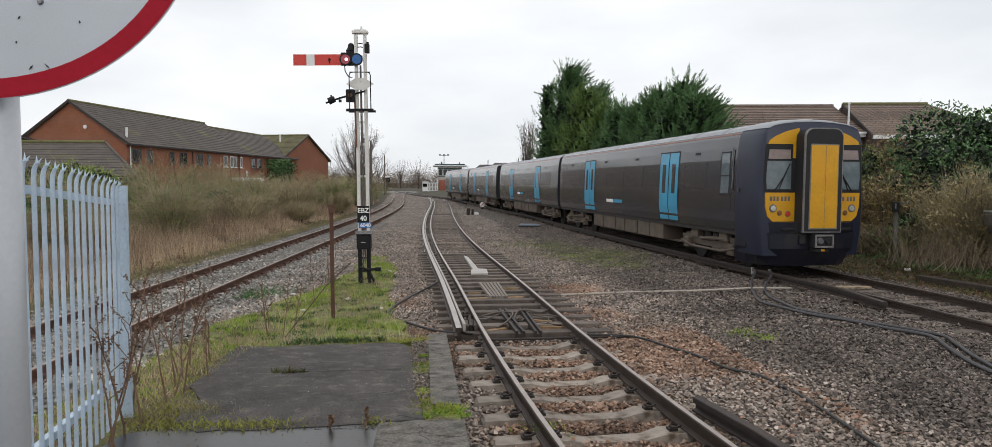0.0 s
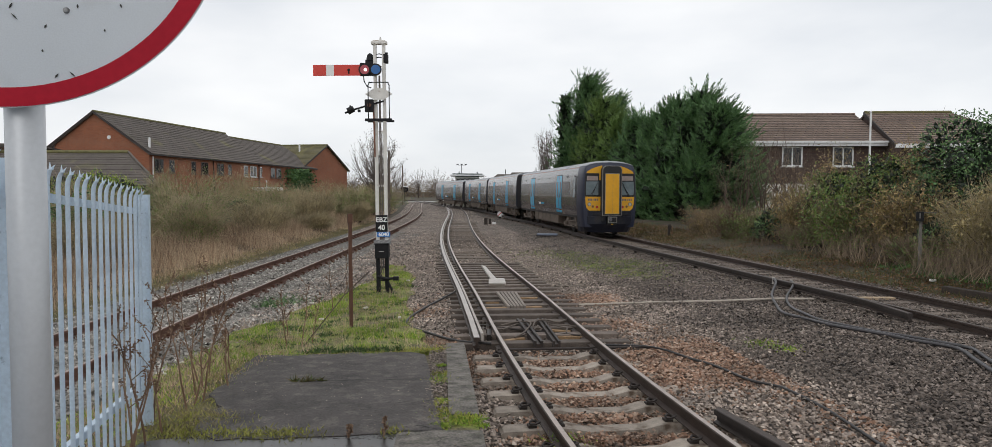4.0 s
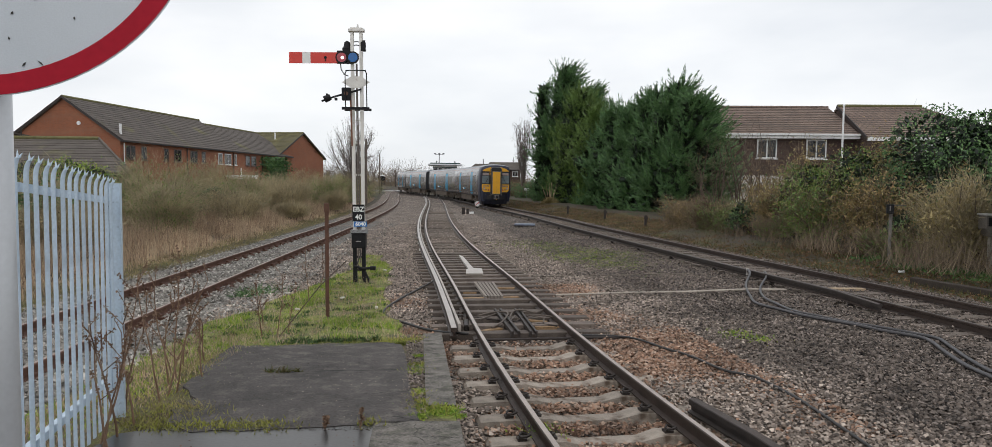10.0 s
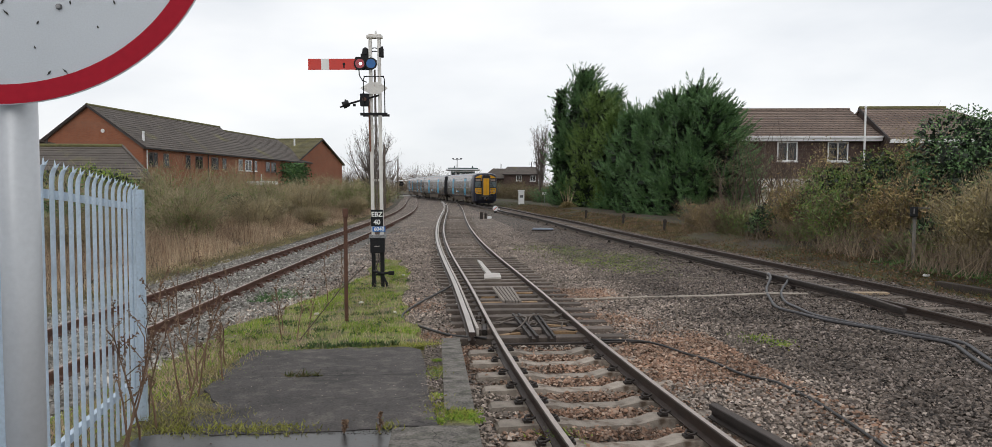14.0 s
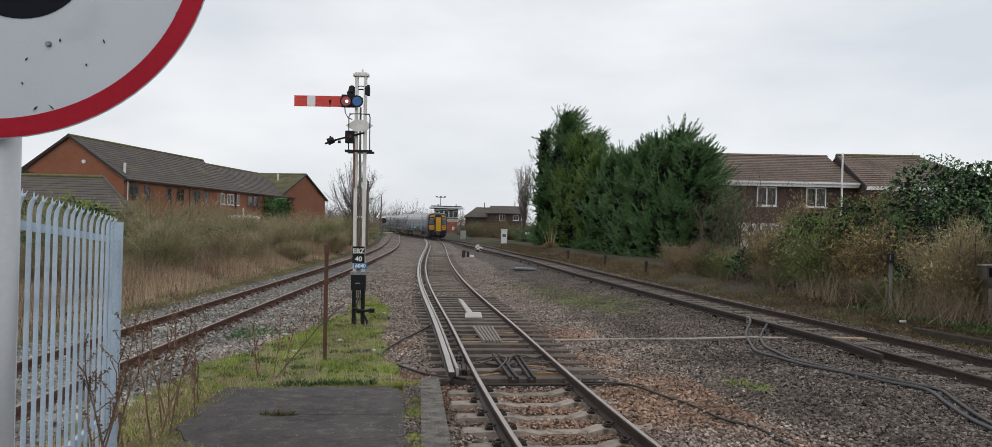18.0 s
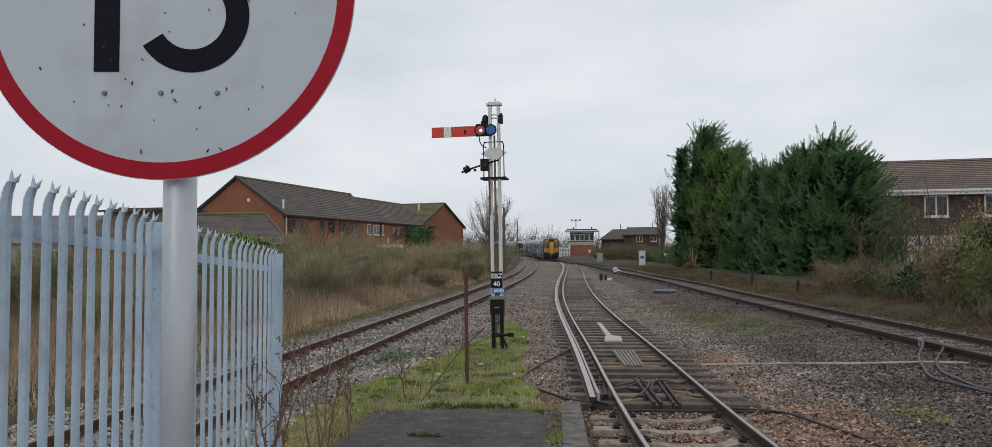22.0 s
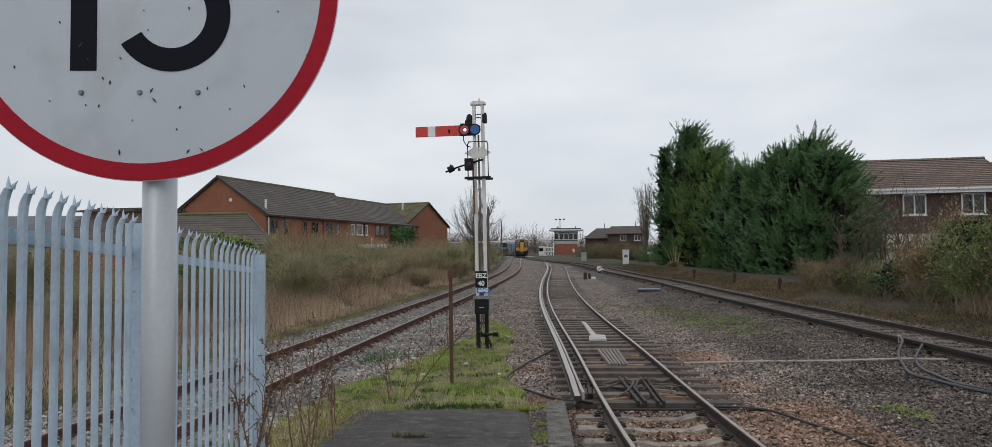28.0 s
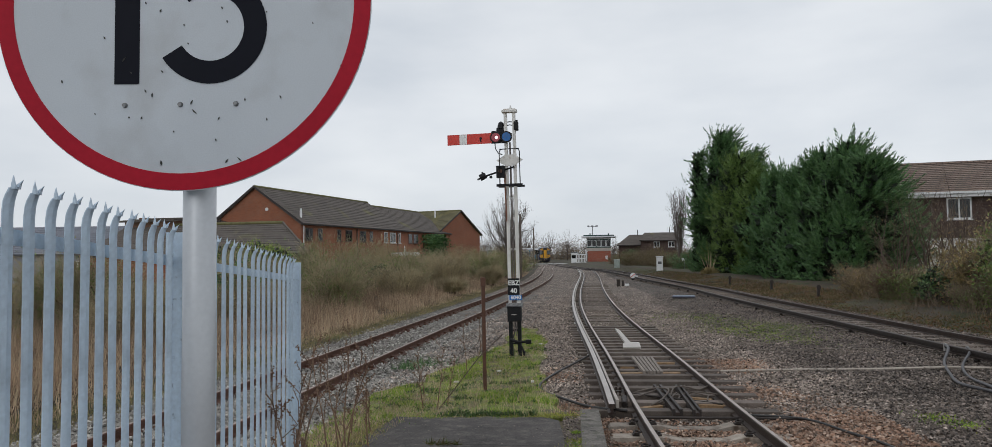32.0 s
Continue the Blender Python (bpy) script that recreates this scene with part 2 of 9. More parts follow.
def ballast_mat(name, tones, scale):
    """Broken stone: a cell pattern in several tones, its gaps darkened for shade, over a patchy tint."""
    m = bpy.data.materials.new(name)
    m.use_nodes = True
    nt, b = nodes_of(m)
    b.inputs["Roughness"].default_value = 0.9
    tc = nt.nodes.new("ShaderNodeTexCoord")
    vo = nt.nodes.new("ShaderNodeTexVoronoi")
    vo.inputs["Scale"].default_value = scale
    nt.links.new(tc.outputs["Object"], vo.inputs["Vector"])
    sep = nt.nodes.new("ShaderNodeSeparateColor")
    nt.links.new(vo.outputs["Color"], sep.inputs[0])
    cr = nt.nodes.new("ShaderNodeValToRGB")
    cr.color_ramp.elements[0].color, cr.color_ramp.elements[1].color = (*tones[0], 1), (*tones[-1], 1)
    for k, t in enumerate(tones[1:-1]):
        cr.color_ramp.elements.new((k + 1) / (len(tones) - 1)).color = (*t, 1)
    nt.links.new(sep.outputs[0], cr.inputs[0])
    no = nt.nodes.new("ShaderNodeTexNoise")
    no.inputs["Scale"].default_value, no.inputs["Detail"].default_value = 0.35, 6
    nt.links.new(tc.outputs["Object"], no.inputs["Vector"])
    mr = nt.nodes.new("ShaderNodeMapRange")
    mr.inputs["From Min"].default_value, mr.inputs["From Max"].default_value = 0.3, 0.7
    mr.inputs["To Min"].default_value, mr.inputs["To Max"].default_value = 0.72, 1.25
    nt.links.new(no.outputs[0], mr.inputs["Value"])
    # darkens towards the cell edges: shade between stones, put into the colour
    dm = nt.nodes.new("ShaderNodeMapRange")
    dm.inputs["From Min"].default_value, dm.inputs["From Max"].default_value = 0.25, 0.75
    dm.inputs["To Min"].default_value, dm.inputs["To Max"].default_value = 1.0, 0.35
    nt.links.new(vo.outputs["Distance"], dm.inputs["Value"])
    mu = nt.nodes.new("ShaderNodeMath")
    mu.operation = "MULTIPLY"
    nt.links.new(mr.outputs[0], mu.inputs[0])
    nt.links.new(dm.outputs[0], mu.inputs[1])
    mix = nt.nodes.new("ShaderNodeMix")
    mix.data_type, mix.blend_type = "RGBA", "MULTIPLY"
    mix.inputs["Factor"].default_value = 1.0
    nt.links.new(cr.outputs[0], mix.inputs["A"])
    nt.links.new(mu.outputs[0], mix.inputs["B"])
    nt.links.new(mix.outputs["Result"], b.inputs["Base Color"])
    bp = nt.nodes.new("ShaderNodeBump")
    bp.invert = True
    bp.inputs["Strength"].default_value, bp.inputs["Distance"].default_value = 0.9, 0.03
    nt.links.new(vo.outputs["Distance"], bp.inputs["Height"])
    nt.links.new(bp.outputs[0], b.inputs["Normal"])
    return m


M_BALLAST = ballast_mat("ballast_stone", [(0.026, 0.023, 0.018), (0.194, 0.153, 0.123), (0.436, 0.341, 0.274), (0.097, 0.077, 0.066), (0.727, 0.599, 0.5)], 19)
M_GRIMY = ballast_mat("grimy_ballast_stone", [(0.017, 0.014, 0.012), (0.107, 0.086, 0.069), (0.242, 0.191, 0.157), (0.056, 0.046, 0.039), (0.409, 0.341, 0.288)], 19)
M_PALE = ballast_mat("pale_ballast_stone", [(0.04, 0.036, 0.032), (0.23, 0.21, 0.185), (0.12, 0.11, 0.097), (0.5, 0.47, 0.425)], 19)
M_EARTH = mat("rough_grass_earth", (0.06, 0.046, 0.03), 0.95, var=0.5, scale=0.9, fine=22, bump=1.0, stain=((0.05, 0.058, 0.02), 0.7, 0.5))


def leaf_mat(name, tones, rough=0.6, through_light=0.25):
    """Leaves and stalks: each piece takes its own tone between dark and light."""
    m = bpy.data.materials.new(name)
    m.use_nodes = True
    nt, b = nodes_of(m)
    b.inputs["Roughness"].default_value = rough
    geo = nt.nodes.new("ShaderNodeNewGeometry")
    cr = nt.nodes.new("ShaderNodeValToRGB")
    cr.color_ramp.elements[0].color, cr.color_ramp.elements[1].color = (*tones[0], 1), (*tones[-1], 1)
    for k, t in enumerate(tones[1:-1]):
        cr.color_ramp.elements.new((k + 1) / (len(tones) - 1)).color = (*t, 1)
    nt.links.new(geo.outputs["Random Per Island"], cr.inputs[0])
    tc = nt.nodes.new("ShaderNodeTexCoord")
    no = nt.nodes.new("ShaderNodeTexNoise")
    no.inputs["Scale"].default_value, no.inputs["Detail"].default_value = 0.9, 3
    nt.links.new(tc.outputs["Object"], no.inputs["Vector"])
    mr = nt.nodes.new("ShaderNodeMapRange")
    mr.inputs["From Min"].default_value, mr.inputs["From Max"].default_value = 0.3, 0.7
    mr.inputs["To Min"].default_value, mr.inputs["To Max"].default_value = 0.65, 1.35
    nt.links.new(no.outputs[0], mr.inputs["Value"])
    mix = nt.nodes.new("ShaderNodeMix")
    mix.data_type, mix.blend_type = "RGBA", "MULTIPLY"
    mix.inputs["Factor"].default_value = 1.0
    nt.links.new(cr.outputs[0], mix.inputs["A"])
    nt.links.new(mr.outputs[0], mix.inputs["B"])
    nt.links.new(mix.outputs["Result"], b.inputs["Base Color"])
    return m


bm = bmesh.new()
ys = [-60.0, -30.0, -12.0] + list(np.arange(-4, 60, 1.0)) + list(np.arange(60, 200, 4.0)) + [215.0, 250.0, 290.0, 350.0, 500.0, 900.0, 2200.0]
rows = []
for y in ys:
    yy = min(max(y, -4), 299)
    a, b, c = xl(yy), xm(yy), xr(yy)
    a0, b0, b1, c0 = a + 2.3, b - 1.7, b + 1.7, c - 1.9
    cols = [(a - d, k) for d, k in ((900, 2), (300, 2), (120, 2), (60, 2), (34, 2), (20, 2), (12, 2), (7, 2), (4.4, 2), (3.2, 2), (2.1, 2), (1.85, 1), (1.6, 1), (0, 1), (-1.6, 1))]
    cols += [(a0 + (b0 - a0) * s, 1 if s < 0.2 else 0) for s in (0, 0.15, 0.3, 0.5, 0.7, 0.85, 1)]
    cols += [(b - 0.95, 0), (b, 0), (b + 0.95, 0), (b1, 0)] + [(b1 + (c0 - b1) * s, 3 if s > 0.4 else 0) for s in (0.25, 0.5, 0.75, 1)]
    cols += [(c + d, k) for d, k in ((0, 3), (1.5, 3), (2.2, 2), (3.2, 2), (4.5, 2), (6.5, 2), (10, 2), (16, 2), (30, 2), (70, 2), (200, 2), (600, 2))]
    x_last, row = -1e9, []
    for x, k in cols:
        x = max(x, x_last + 0.05)
        x_last = x
        z = -0.035 + 0.025 * noise.noise((x * 0.6, y * 0.6, 0)) + lift_at(x, yy)
        left, right = a - 2.6 - x, x - c - 2.0
        if left > 0:
            z += 0.45 * min(left, 9) / 9 + 0.1 * noise.noise((x * 0.25, y * 0.25, 3)) * min(left, 2)
        if right > 0:
            z += 0.4 * min(right, 4) / 4 + 0.08 * noise.noise((x * 0.25, y * 0.25, 5)) * min(right, 2)
        if y < 46 and abs(x - b) < 1.0:
            z -= 0.1 if y < 11.6 else 0.035
        row.append((bm.verts.new((x, y, z)), 0 if k == 1 and y > 42 + 6 * noise.noise((x, y * 0.3, 8)) else k))
    rows.append(row)
for r0, r1 in zip(rows, rows[1:]):
    for k in range(len(r0) - 1):
        f = bm.faces.new((r0[k][0], r0[k + 1][0], r1[k + 1][0], r1[k][0]))
        f.material_index, f.smooth = r0[k][1], True
tagged(part("ground", bm, [M_BALLAST, M_PALE, M_EARTH, M_GRIMY]), "grey-brown stone ballast between rough grass verges", "ground", kind="structure")

# ---- tracks ----
M_RAIL = mat("rail_brown_steel", (0.05, 0.034, 0.027), 0.55, 0.3, var=0.35, scale=5, fine=80)
M_RAILTOP = mat("worn_rail_top", (0.42, 0.36, 0.32), 0.4, 0.7, var=0.25, scale=3, fine=60, bump=0.05)
M_RAILDARK = mat("dark_rail_top", (0.1, 0.08, 0.07), 0.4, 0.7, var=0.3, scale=3, fine=60, bump=0.05)
M_RUST = mat("rusty_rail", (0.11, 0.052, 0.034), 0.8, 0.1, var=0.4, scale=4, fine=70)
M_RUSTTOP = mat("rusty_rail_top", (0.3, 0.22, 0.18), 0.38, 0.6, var=0.3, scale=4, fine=70)
M_CONC = mat("concrete_sleeper", (0.31, 0.265, 0.22), 0.9, var=0.35, scale=7, fine=90, spread=0.2, stain=((0.12, 0.085, 0.06), 5, 0.52))
M_TIMBER = mat("timber_sleeper", (0.175, 0.14, 0.115), 0.9, var=0.4, scale=8, fine=60, spread=0.3)
M_BURIED = mat("dust_covered_sleeper", (0.16, 0.128, 0.104), 0.9, var=0.4, scale=9, fine=70, spread=0.25)
M_IRON = mat("dark_iron", (0.045, 0.036, 0.032), 0.6, 0.4, var=0.3)
M_WHITEP = mat("white_porcelain", (0.75, 0.73, 0.68), 0.35, var=0.1)
M_ZINC = mat("pale_steel", (0.45, 0.42, 0.39), 0.5, 0.5, var=0.2)
M_CABLE = mat("black_cable", (0.03, 0.028, 0.027), 0.5, var=0.2)


def offset_path(f, ys, off, z=0.0):
    pts = []
    for y in ys:
        n = Vector((1, -(f(y + 0.01) - f(y - 0.01)) / 0.02, 0)).normalized()
        pts.append(Vector((f(y), y, z + LIFT[f](y))) + n * off)
    return pts


def place_on(f, y, off=0.0, z=0.0):
    """Pose of a thing laid square to the track at y."""
    d = (f(y + 0.05) - f(y - 0.05)) / 0.1
    p = offset_path(f, [y], off, z)[0]
    return pose(p.x, p.y, p.z, 0, 0, math.degrees(-math.atan(d)))


def rail(parent, f, y0, y1, off, mats, name="rail", scale=1.0, z=0.0, step=1.0):
    """A flat-bottomed rail: foot, web and rounded head with a worn top."""
    ys = list(np.arange(y0, y1, step)) + [y1]
    prof = [(-0.07, 0.0), (0.07, 0.0), (0.07, 0.012), (0.01, 0.03), (0.01, 0.11), (0.036, 0.122), (0.036, 0.15), (0.026, 0.16), (-0.026, 0.16), (-0.036, 0.15), (-0.036, 0.122), (-0.01, 0.11), (-0.01, 0.03), (-0.07, 0.012)]
    bm = extrude(bmesh.new(), [(a * scale, h * scale + z) for a, h in prof], offset_path(f, ys, off))
    bm.normal_update()
    for q in bm.faces:
        if q.normal.z > 0.9 and q.calc_center_median().z > 0.155 * scale + z:
            q.material_index = 1
    return part(name, bm, mats, parent)


def sleeper_mesh(material):
    """A concrete sleeper: raised rail seats, a dip in the middle, bevelled ends."""
    bm = bmesh.new()
    st = [(-1.25, -0.03, 0.11), (-1.22, 0.0, 0.12), (-0.5, 0.005, 0.12), (-0.3, -0.045, 0.1), (0.3, -0.045, 0.1), (0.5, 0.005, 0.12), (1.22, 0.0, 0.12), (1.25, -0.03, 0.11)]
    rings = [[bm.verts.new(p) for p in ((x, -w - 0.02, -0.2), (x, w + 0.02, -0.2), (x, w, z), (x, -w, z))] for x, z, w in st]
    for a, b in zip(rings, rings[1:]):
        for j in range(4):
            bm.faces.new((a[j], b[j], b[(j + 1) % 4], a[(j + 1) % 4]))
    bm.faces.new(rings[0])
    bm.faces.new(rings[-1][::-1])
    bmesh.ops.recalc_face_normals(bm, faces=bm.faces)
    return mesh_of(bm, material)


def clip_mesh(material):
    """A sprung steel rail clip, curled like a bent rod."""
    bm = bmesh.new()
    pts = [(0.0, -0.06, 0.03), (0.03, -0.06, 0.045), (0.07, -0.04, 0.06), (0.1, 0.0, 0.05), (0.09, 0.05, 0.045), (0.04, 0.06, 0.055), (0.0, 0.03, 0.06), (0.005, -0.02, 0.05)]
    tube(bm, pts, 0.014, 5)
    box(0.03, -0.045, 0, 0.12, 0.045, 0.03, bm)
    return mesh_of(bm, material)


def plain_sleeper_mesh(material, half, w, z):
    bm = box(-half, -w, -0.15, half, w, z, bevel=0.012)
    return mesh_of(bm, material)


SLEEPER_C, SLEEPER_T = sleeper_mesh(M_CONC), plain_sleeper_mesh(M_TIMBER, 1.3, 0.125, 0.035)
SLEEPER_L = plain_sleeper_mesh(mat("weathered_turnout_timber", (0.14, 0.112, 0.094), 0.9, var=0.4, scale=5, fine=60, bump=0.4, spread=0.3), 1.42, 0.12, 0.05)
SLEEPER_B = plain_sleeper_mesh(M_BURIED, 1.25, 0.12, -0.018)
SLEEPER_S = plain_sleeper_mesh(M_BURIED, 1.25, 0.12, 0.012)
CLIP = clip_mesh(M_IRON)
rng = random.Random(7)


def lay(parent, f, y0, y1, mesh, step=0.63, clips=0.0):
    y = y0
    while y < y1:
        s = part("sleeper", mesh, None, parent)
        s.matrix_basis = place_on(f, y, rng.uniform(-0.03, 0.03), rng.uniform(-0.012, 0.0)) @ pose(0, 0, 0, 0, 0, rng.uniform(-0.8, 0.8))
        if y < clips:
            for off in (-0.7525, 0.7525):
                for side in (-1, 1):
                    c = part("rail_clip", CLIP, None, s)
                    c.matrix_basis = pose(off + side * 0.075, 0, 0, 0, 0, 0 if side > 0 else 180)
        y += step * rng.uniform(0.97, 1.03)


track_m = thing("railway_track", "worn running track on pale concrete sleepers in brown ballast", "railway track", kind="structure")
for s in (-0.7525, 0.7525):
    rail(track_m, TRACK_M, -3, 99, s, [M_RAIL, M_RAILTOP])
lay(track_m, TRACK_M, 3.1, 11.2, SLEEPER_C, clips=11.2)
lay(track_m, TRACK_M, 11.35, 24, SLEEPER_L, 0.62)
lay(track_m, TRACK_M, 24, 60, SLEEPER_B, 0.64)
track_r = thing("railway_track", "curving main track with dark rails on concrete sleepers", "railway track", kind="structure")
for s in (-0.7525, 0.7525):
    rail(track_r, TRACK_R, 2, 297, s, [M_RAIL, M_RAILDARK])
lay(track_r, TRACK_R, 6.2, 75, SLEEPER_S, 0.65)
track_l = thing("railway_track", "rusty siding track half buried in pale ballast", "railway track", kind="structure")
for s in (-0.7525, 0.7525):
    rail(track_l, TRACK_L, -4, 136, s, [M_RUST, M_RUSTTOP])
chair_bm = box(-0.17, -0.09, -0.02, 0.17, 0.09, 0.03, bevel=0.008)
box(-0.11, -0.05, 0.03, -0.03, 0.05, 0.09, chair_bm, 0.008)
box(0.03, -0.05, 0.03, 0.11, 0.05, 0.08, chair_bm, 0.008)
CHAIR = mesh_of(chair_bm, M_RUST)
y = 5.0
while y < 45:
    s = part("sleeper", SLEEPER_T, None, track_l)
    s.matrix_basis = place_on(TRACK_L, y, 0, -0.072)
    for off in (-0.7525, 0.7525):
        c = part("rail_chair", CHAIR, None, s)
        c.matrix_basis = pose(off, 0, 0.06)
    y += 0.76


def conductor(f, y0, y1, off, label, ramp_ends, mats=None, pot=None):
    """A third rail on white insulators, its end bent down."""
    top = thing("conductor_rail", label, "conductor rail")
    ys = sorted({y0, y1, *np.arange(math.ceil(y0), y1, 1.0), *(y0 + 0.6, y0 + 1.2), *(y1 - 0.6, y1 - 1.2)})
    prof = [(-0.06, 0.09), (0.06, 0.09), (0.06, 0.105), (0.018, 0.12), (0.018, 0.17), (0.052, 0.18), (0.052, 0.235), (0.044, 0.243), (-0.044, 0.243), (-0.052, 0.235), (-0.052, 0.18), (-0.018, 0.17), (-0.018, 0.12), (-0.06, 0.105)]
    pts = offset_path(f, ys, off)
    for p, y in zip(pts, ys):
        for end, on in zip((y0, y1), ramp_ends):
            if on and abs(y - end) < 1.2:
                p.z -= 0.06 * (1 - abs(y - end) / 1.2)
    bm = extrude(bmesh.new(), prof, pts)
    bm.normal_update()
    for q in bm.faces:
        if q.normal.z > 0.85 and q.calc_center_median().z > 0.15:
            q.material_index = 1
    part("rail", bm, mats or [M_RAIL, M_RAILTOP], top)
    ib = bmesh.new()
    for z0, z1, r0, r1 in ((-0.03, 0.02, 0.075, 0.07), (0.02, 0.05, 0.05, 0.07), (0.05, 0.088, 0.055, 0.04)):
        rod(ib, (0, 0, z0), (0, 0, z1), r0, r1, 10)
    me = mesh_of(ib, pot or M_WHITEP)
    y = y0 + 0.8
    while y < min(y1, 60):
        part("insulator", me, None, top).matrix_basis = place_on(f, y, off, 0)
        y += 2.7
    return top


third = conductor(TRACK_M, 11.1, 98, -1.13, "third rail with a bright worn top on white insulators", (True, True), [M_RAIL, mat("bright_rail_top", (0.42, 0.38, 0.35), 0.4, 0.5, var=0.15, scale=3, fine=50, bump=0.05)])
ys = [11.2] + list(np.arange(12.0, 97, 1.0))
M_BOARD = mat("silvered_guard_board", (0.4, 0.36, 0.32), 0.7, var=0.25, scale=3, fine=40)
part("guard_board", extrude(bmesh.new(), [(-0.022, 0.1), (0.022, 0.1), (0.022, 0.225), (-0.022, 0.225)], offset_path(TRACK_M, ys, -1.035)), M_BOARD, third, "silvered timber guard board")
conductor(TRACK_M, -3, 7.25, 1.06, "dark third rail beginning beside the running track", (False, True), [M_IRON, M_RAIL], M_IRON)
conductor(TRACK_R, 12.4, 96, -1.15, "dark third rail along the main track", (True, False), [M_IRON, M_RAIL], M_IRON)

# rodding, boards and covers in the turnout
M_DUSTY = mat("dusty_cable", (0.13, 0.105, 0.088), 0.8, var=0.3)
rods = thing("point_rodding", "steel stretcher bars and detection rods across the track", "point rodding")
for (a, b), r in ((((0.0, 10.84, 0.02), (1.66, 11.0, 0.02)), 0.02), (((-0.09, 12.6, 0.04), (1.42, 11.85, 0.04)), 0.016), (((1.6, 11.02, 0.02), (2.5, 11.06, 0.02)), 0.02)):
    part("rod", rod(bmesh.new(), a, b, r), M_IRON, rods)
part("rod", tube(bmesh.new(), [(0.1, 12.3, 0.05), (0.4, 12.75, 0.07), (0.75, 12.5, 0.08), (0.55, 11.9, 0.06), (0.3, 11.7, 0.04)], 0.013), M_DUSTY, rods)
part("rod", tube(bmesh.new(), [(0.75, 12.2, 0.05), (0.95, 12.6, 0.09), (1.25, 12.3, 0.08), (1.2, 12.0, 0.06)], 0.013), M_DUSTY, rods)


def channel(a, b, w, h, label):
    """An upturned steel channel with a slot along it."""
    top = thing("steel_channel", label, "rail part", group="channels in the turnout")
    d = Vector(b) - Vector(a)
    n = Vector((d.y, -d.x, 0)).normalized() * w
    a, b = Vector(a), Vector(b)
    for s in (-1, 1):
        o = n * s
        i = n * s * 0.45
        up = Vector((0, 0, h))
        bm = bmesh.new()
        hexa(bm, [a + i, a + o, b + o, b + i, a + i + up, a + o + up, b + o + up, b + i + up] if s < 0 else [a + o, a + i, b + i, b + o, a + o + up, a + i + up, b + i + up, b + o + up])
        bmesh.ops.recalc_face_normals(bm, faces=bm.faces)
        part("flange", bm, M_IRON, top)
    bm = bmesh.new()
    up = Vector((0, 0, h * 0.5))
    hexa(bm, [a - n * 0.44, a + n * 0.44, b + n * 0.44, b - n * 0.44, a - n * 0.44 + up, a + n * 0.44 + up, b + n * 0.44 + up, b - n * 0.44 + up])
    bmesh.ops.recalc_face_normals(bm, faces=bm.faces)
    part("web", bm, M_RAIL, top)


channel((0.46, 13.14, 0.0), (0.66, 11.12, 0.0), 0.075, 0.1, "dark steel channel between the rails")
channel((0.83, 13.15, 0.0), (0.95, 11.12, 0.0), 0.06, 0.1, "dark steel channel between the rails")
step_board = thing("slatted_board", "weathered grey slatted board lying between the rails", "board")
M_GREYWOOD = mat("weathered_grey_wood", (0.235, 0.2, 0.172), 0.9, var=0.35, scale=10, fine=80, spread=0.15)
for k in range(6):
    x0, x1 = 0.05 + k * 0.085, 0.26 + k * 0.068
    bm = bmesh.new()
    hexa(bm, [(x, y, z) for z in (0.04, 0.095) for x, y in ((x1, 14.6), (x1 + 0.05, 14.6), (x0 + 0.055, 16.7), (x0, 16.7))])
    part("slat", bm, M_GREYWOOD, step_board)
for y in (14.95, 16.25):
    part("batten", box(0.06, y, 0.0, 0.66, y + 0.08, 0.039), M_GREYWOOD, step_board)
M_WHITEWOOD = mat("faded_white_board", (0.5, 0.465, 0.43), 0.8, var=0.2, scale=5, fine=50)
wedge = thing("white_board", "faded white angled cover board between the rails", "board")
bm = bmesh.new()
prism(bm, [(-0.36, 22.75), (-0.22, 22.27), (0.07, 19.29), (0.3, 19.22), (0.32, 18.3), (-0.13, 18.2), (-0.13, 18.95), (-0.07, 19.18)], 0.04, 0.1, "z")
part("board", bm, M_WHITEWOOD, wedge)
# the front face's shade is put into its darker colour
part("front_edge", box(-0.12, 18.1, -0.02, 0.3, 18.19, 0.08), mat("shadowed_wood", (0.2, 0.17, 0.14), 0.9), wedge)
fish = thing("timber_packing", "loose dark timber packing pieces beside the rail", "timber")
for k in range(4):
    part("block", box(-0.34 + k * 0.085, 11.55 + k * 0.02, -0.02, -0.27 + k * 0.085, 12.0 + k * 0.05, 0.1, bevel=0.01), M_TIMBER if k % 2 else M_IRON, fish)


# cables and pipes
def cable(name, label, pts, r, material, category):
    top = thing(name, label, category)
    f = [Vector(p) for p in pts]
    fine = []
    for k in range(len(f) - 1):
        p0, p1, p2, p3 = f[max(k - 1, 0)], f[k], f[k + 1], f[min(k + 2, len(f) - 1)]
        for s in range(6):
            t = s / 6
            fine.append(0.5 * (2 * p1 + (p2 - p0) * t + (2 * p0 - 5 * p1 + 4 * p2 - p3) * t * t + (3 * p1 - p0 - 3 * p2 + p3) * t**3))
    fine.append(f[-1])
    part("cable", tube(bmesh.new(), fine, r), material, top, smooth=True)
    return top


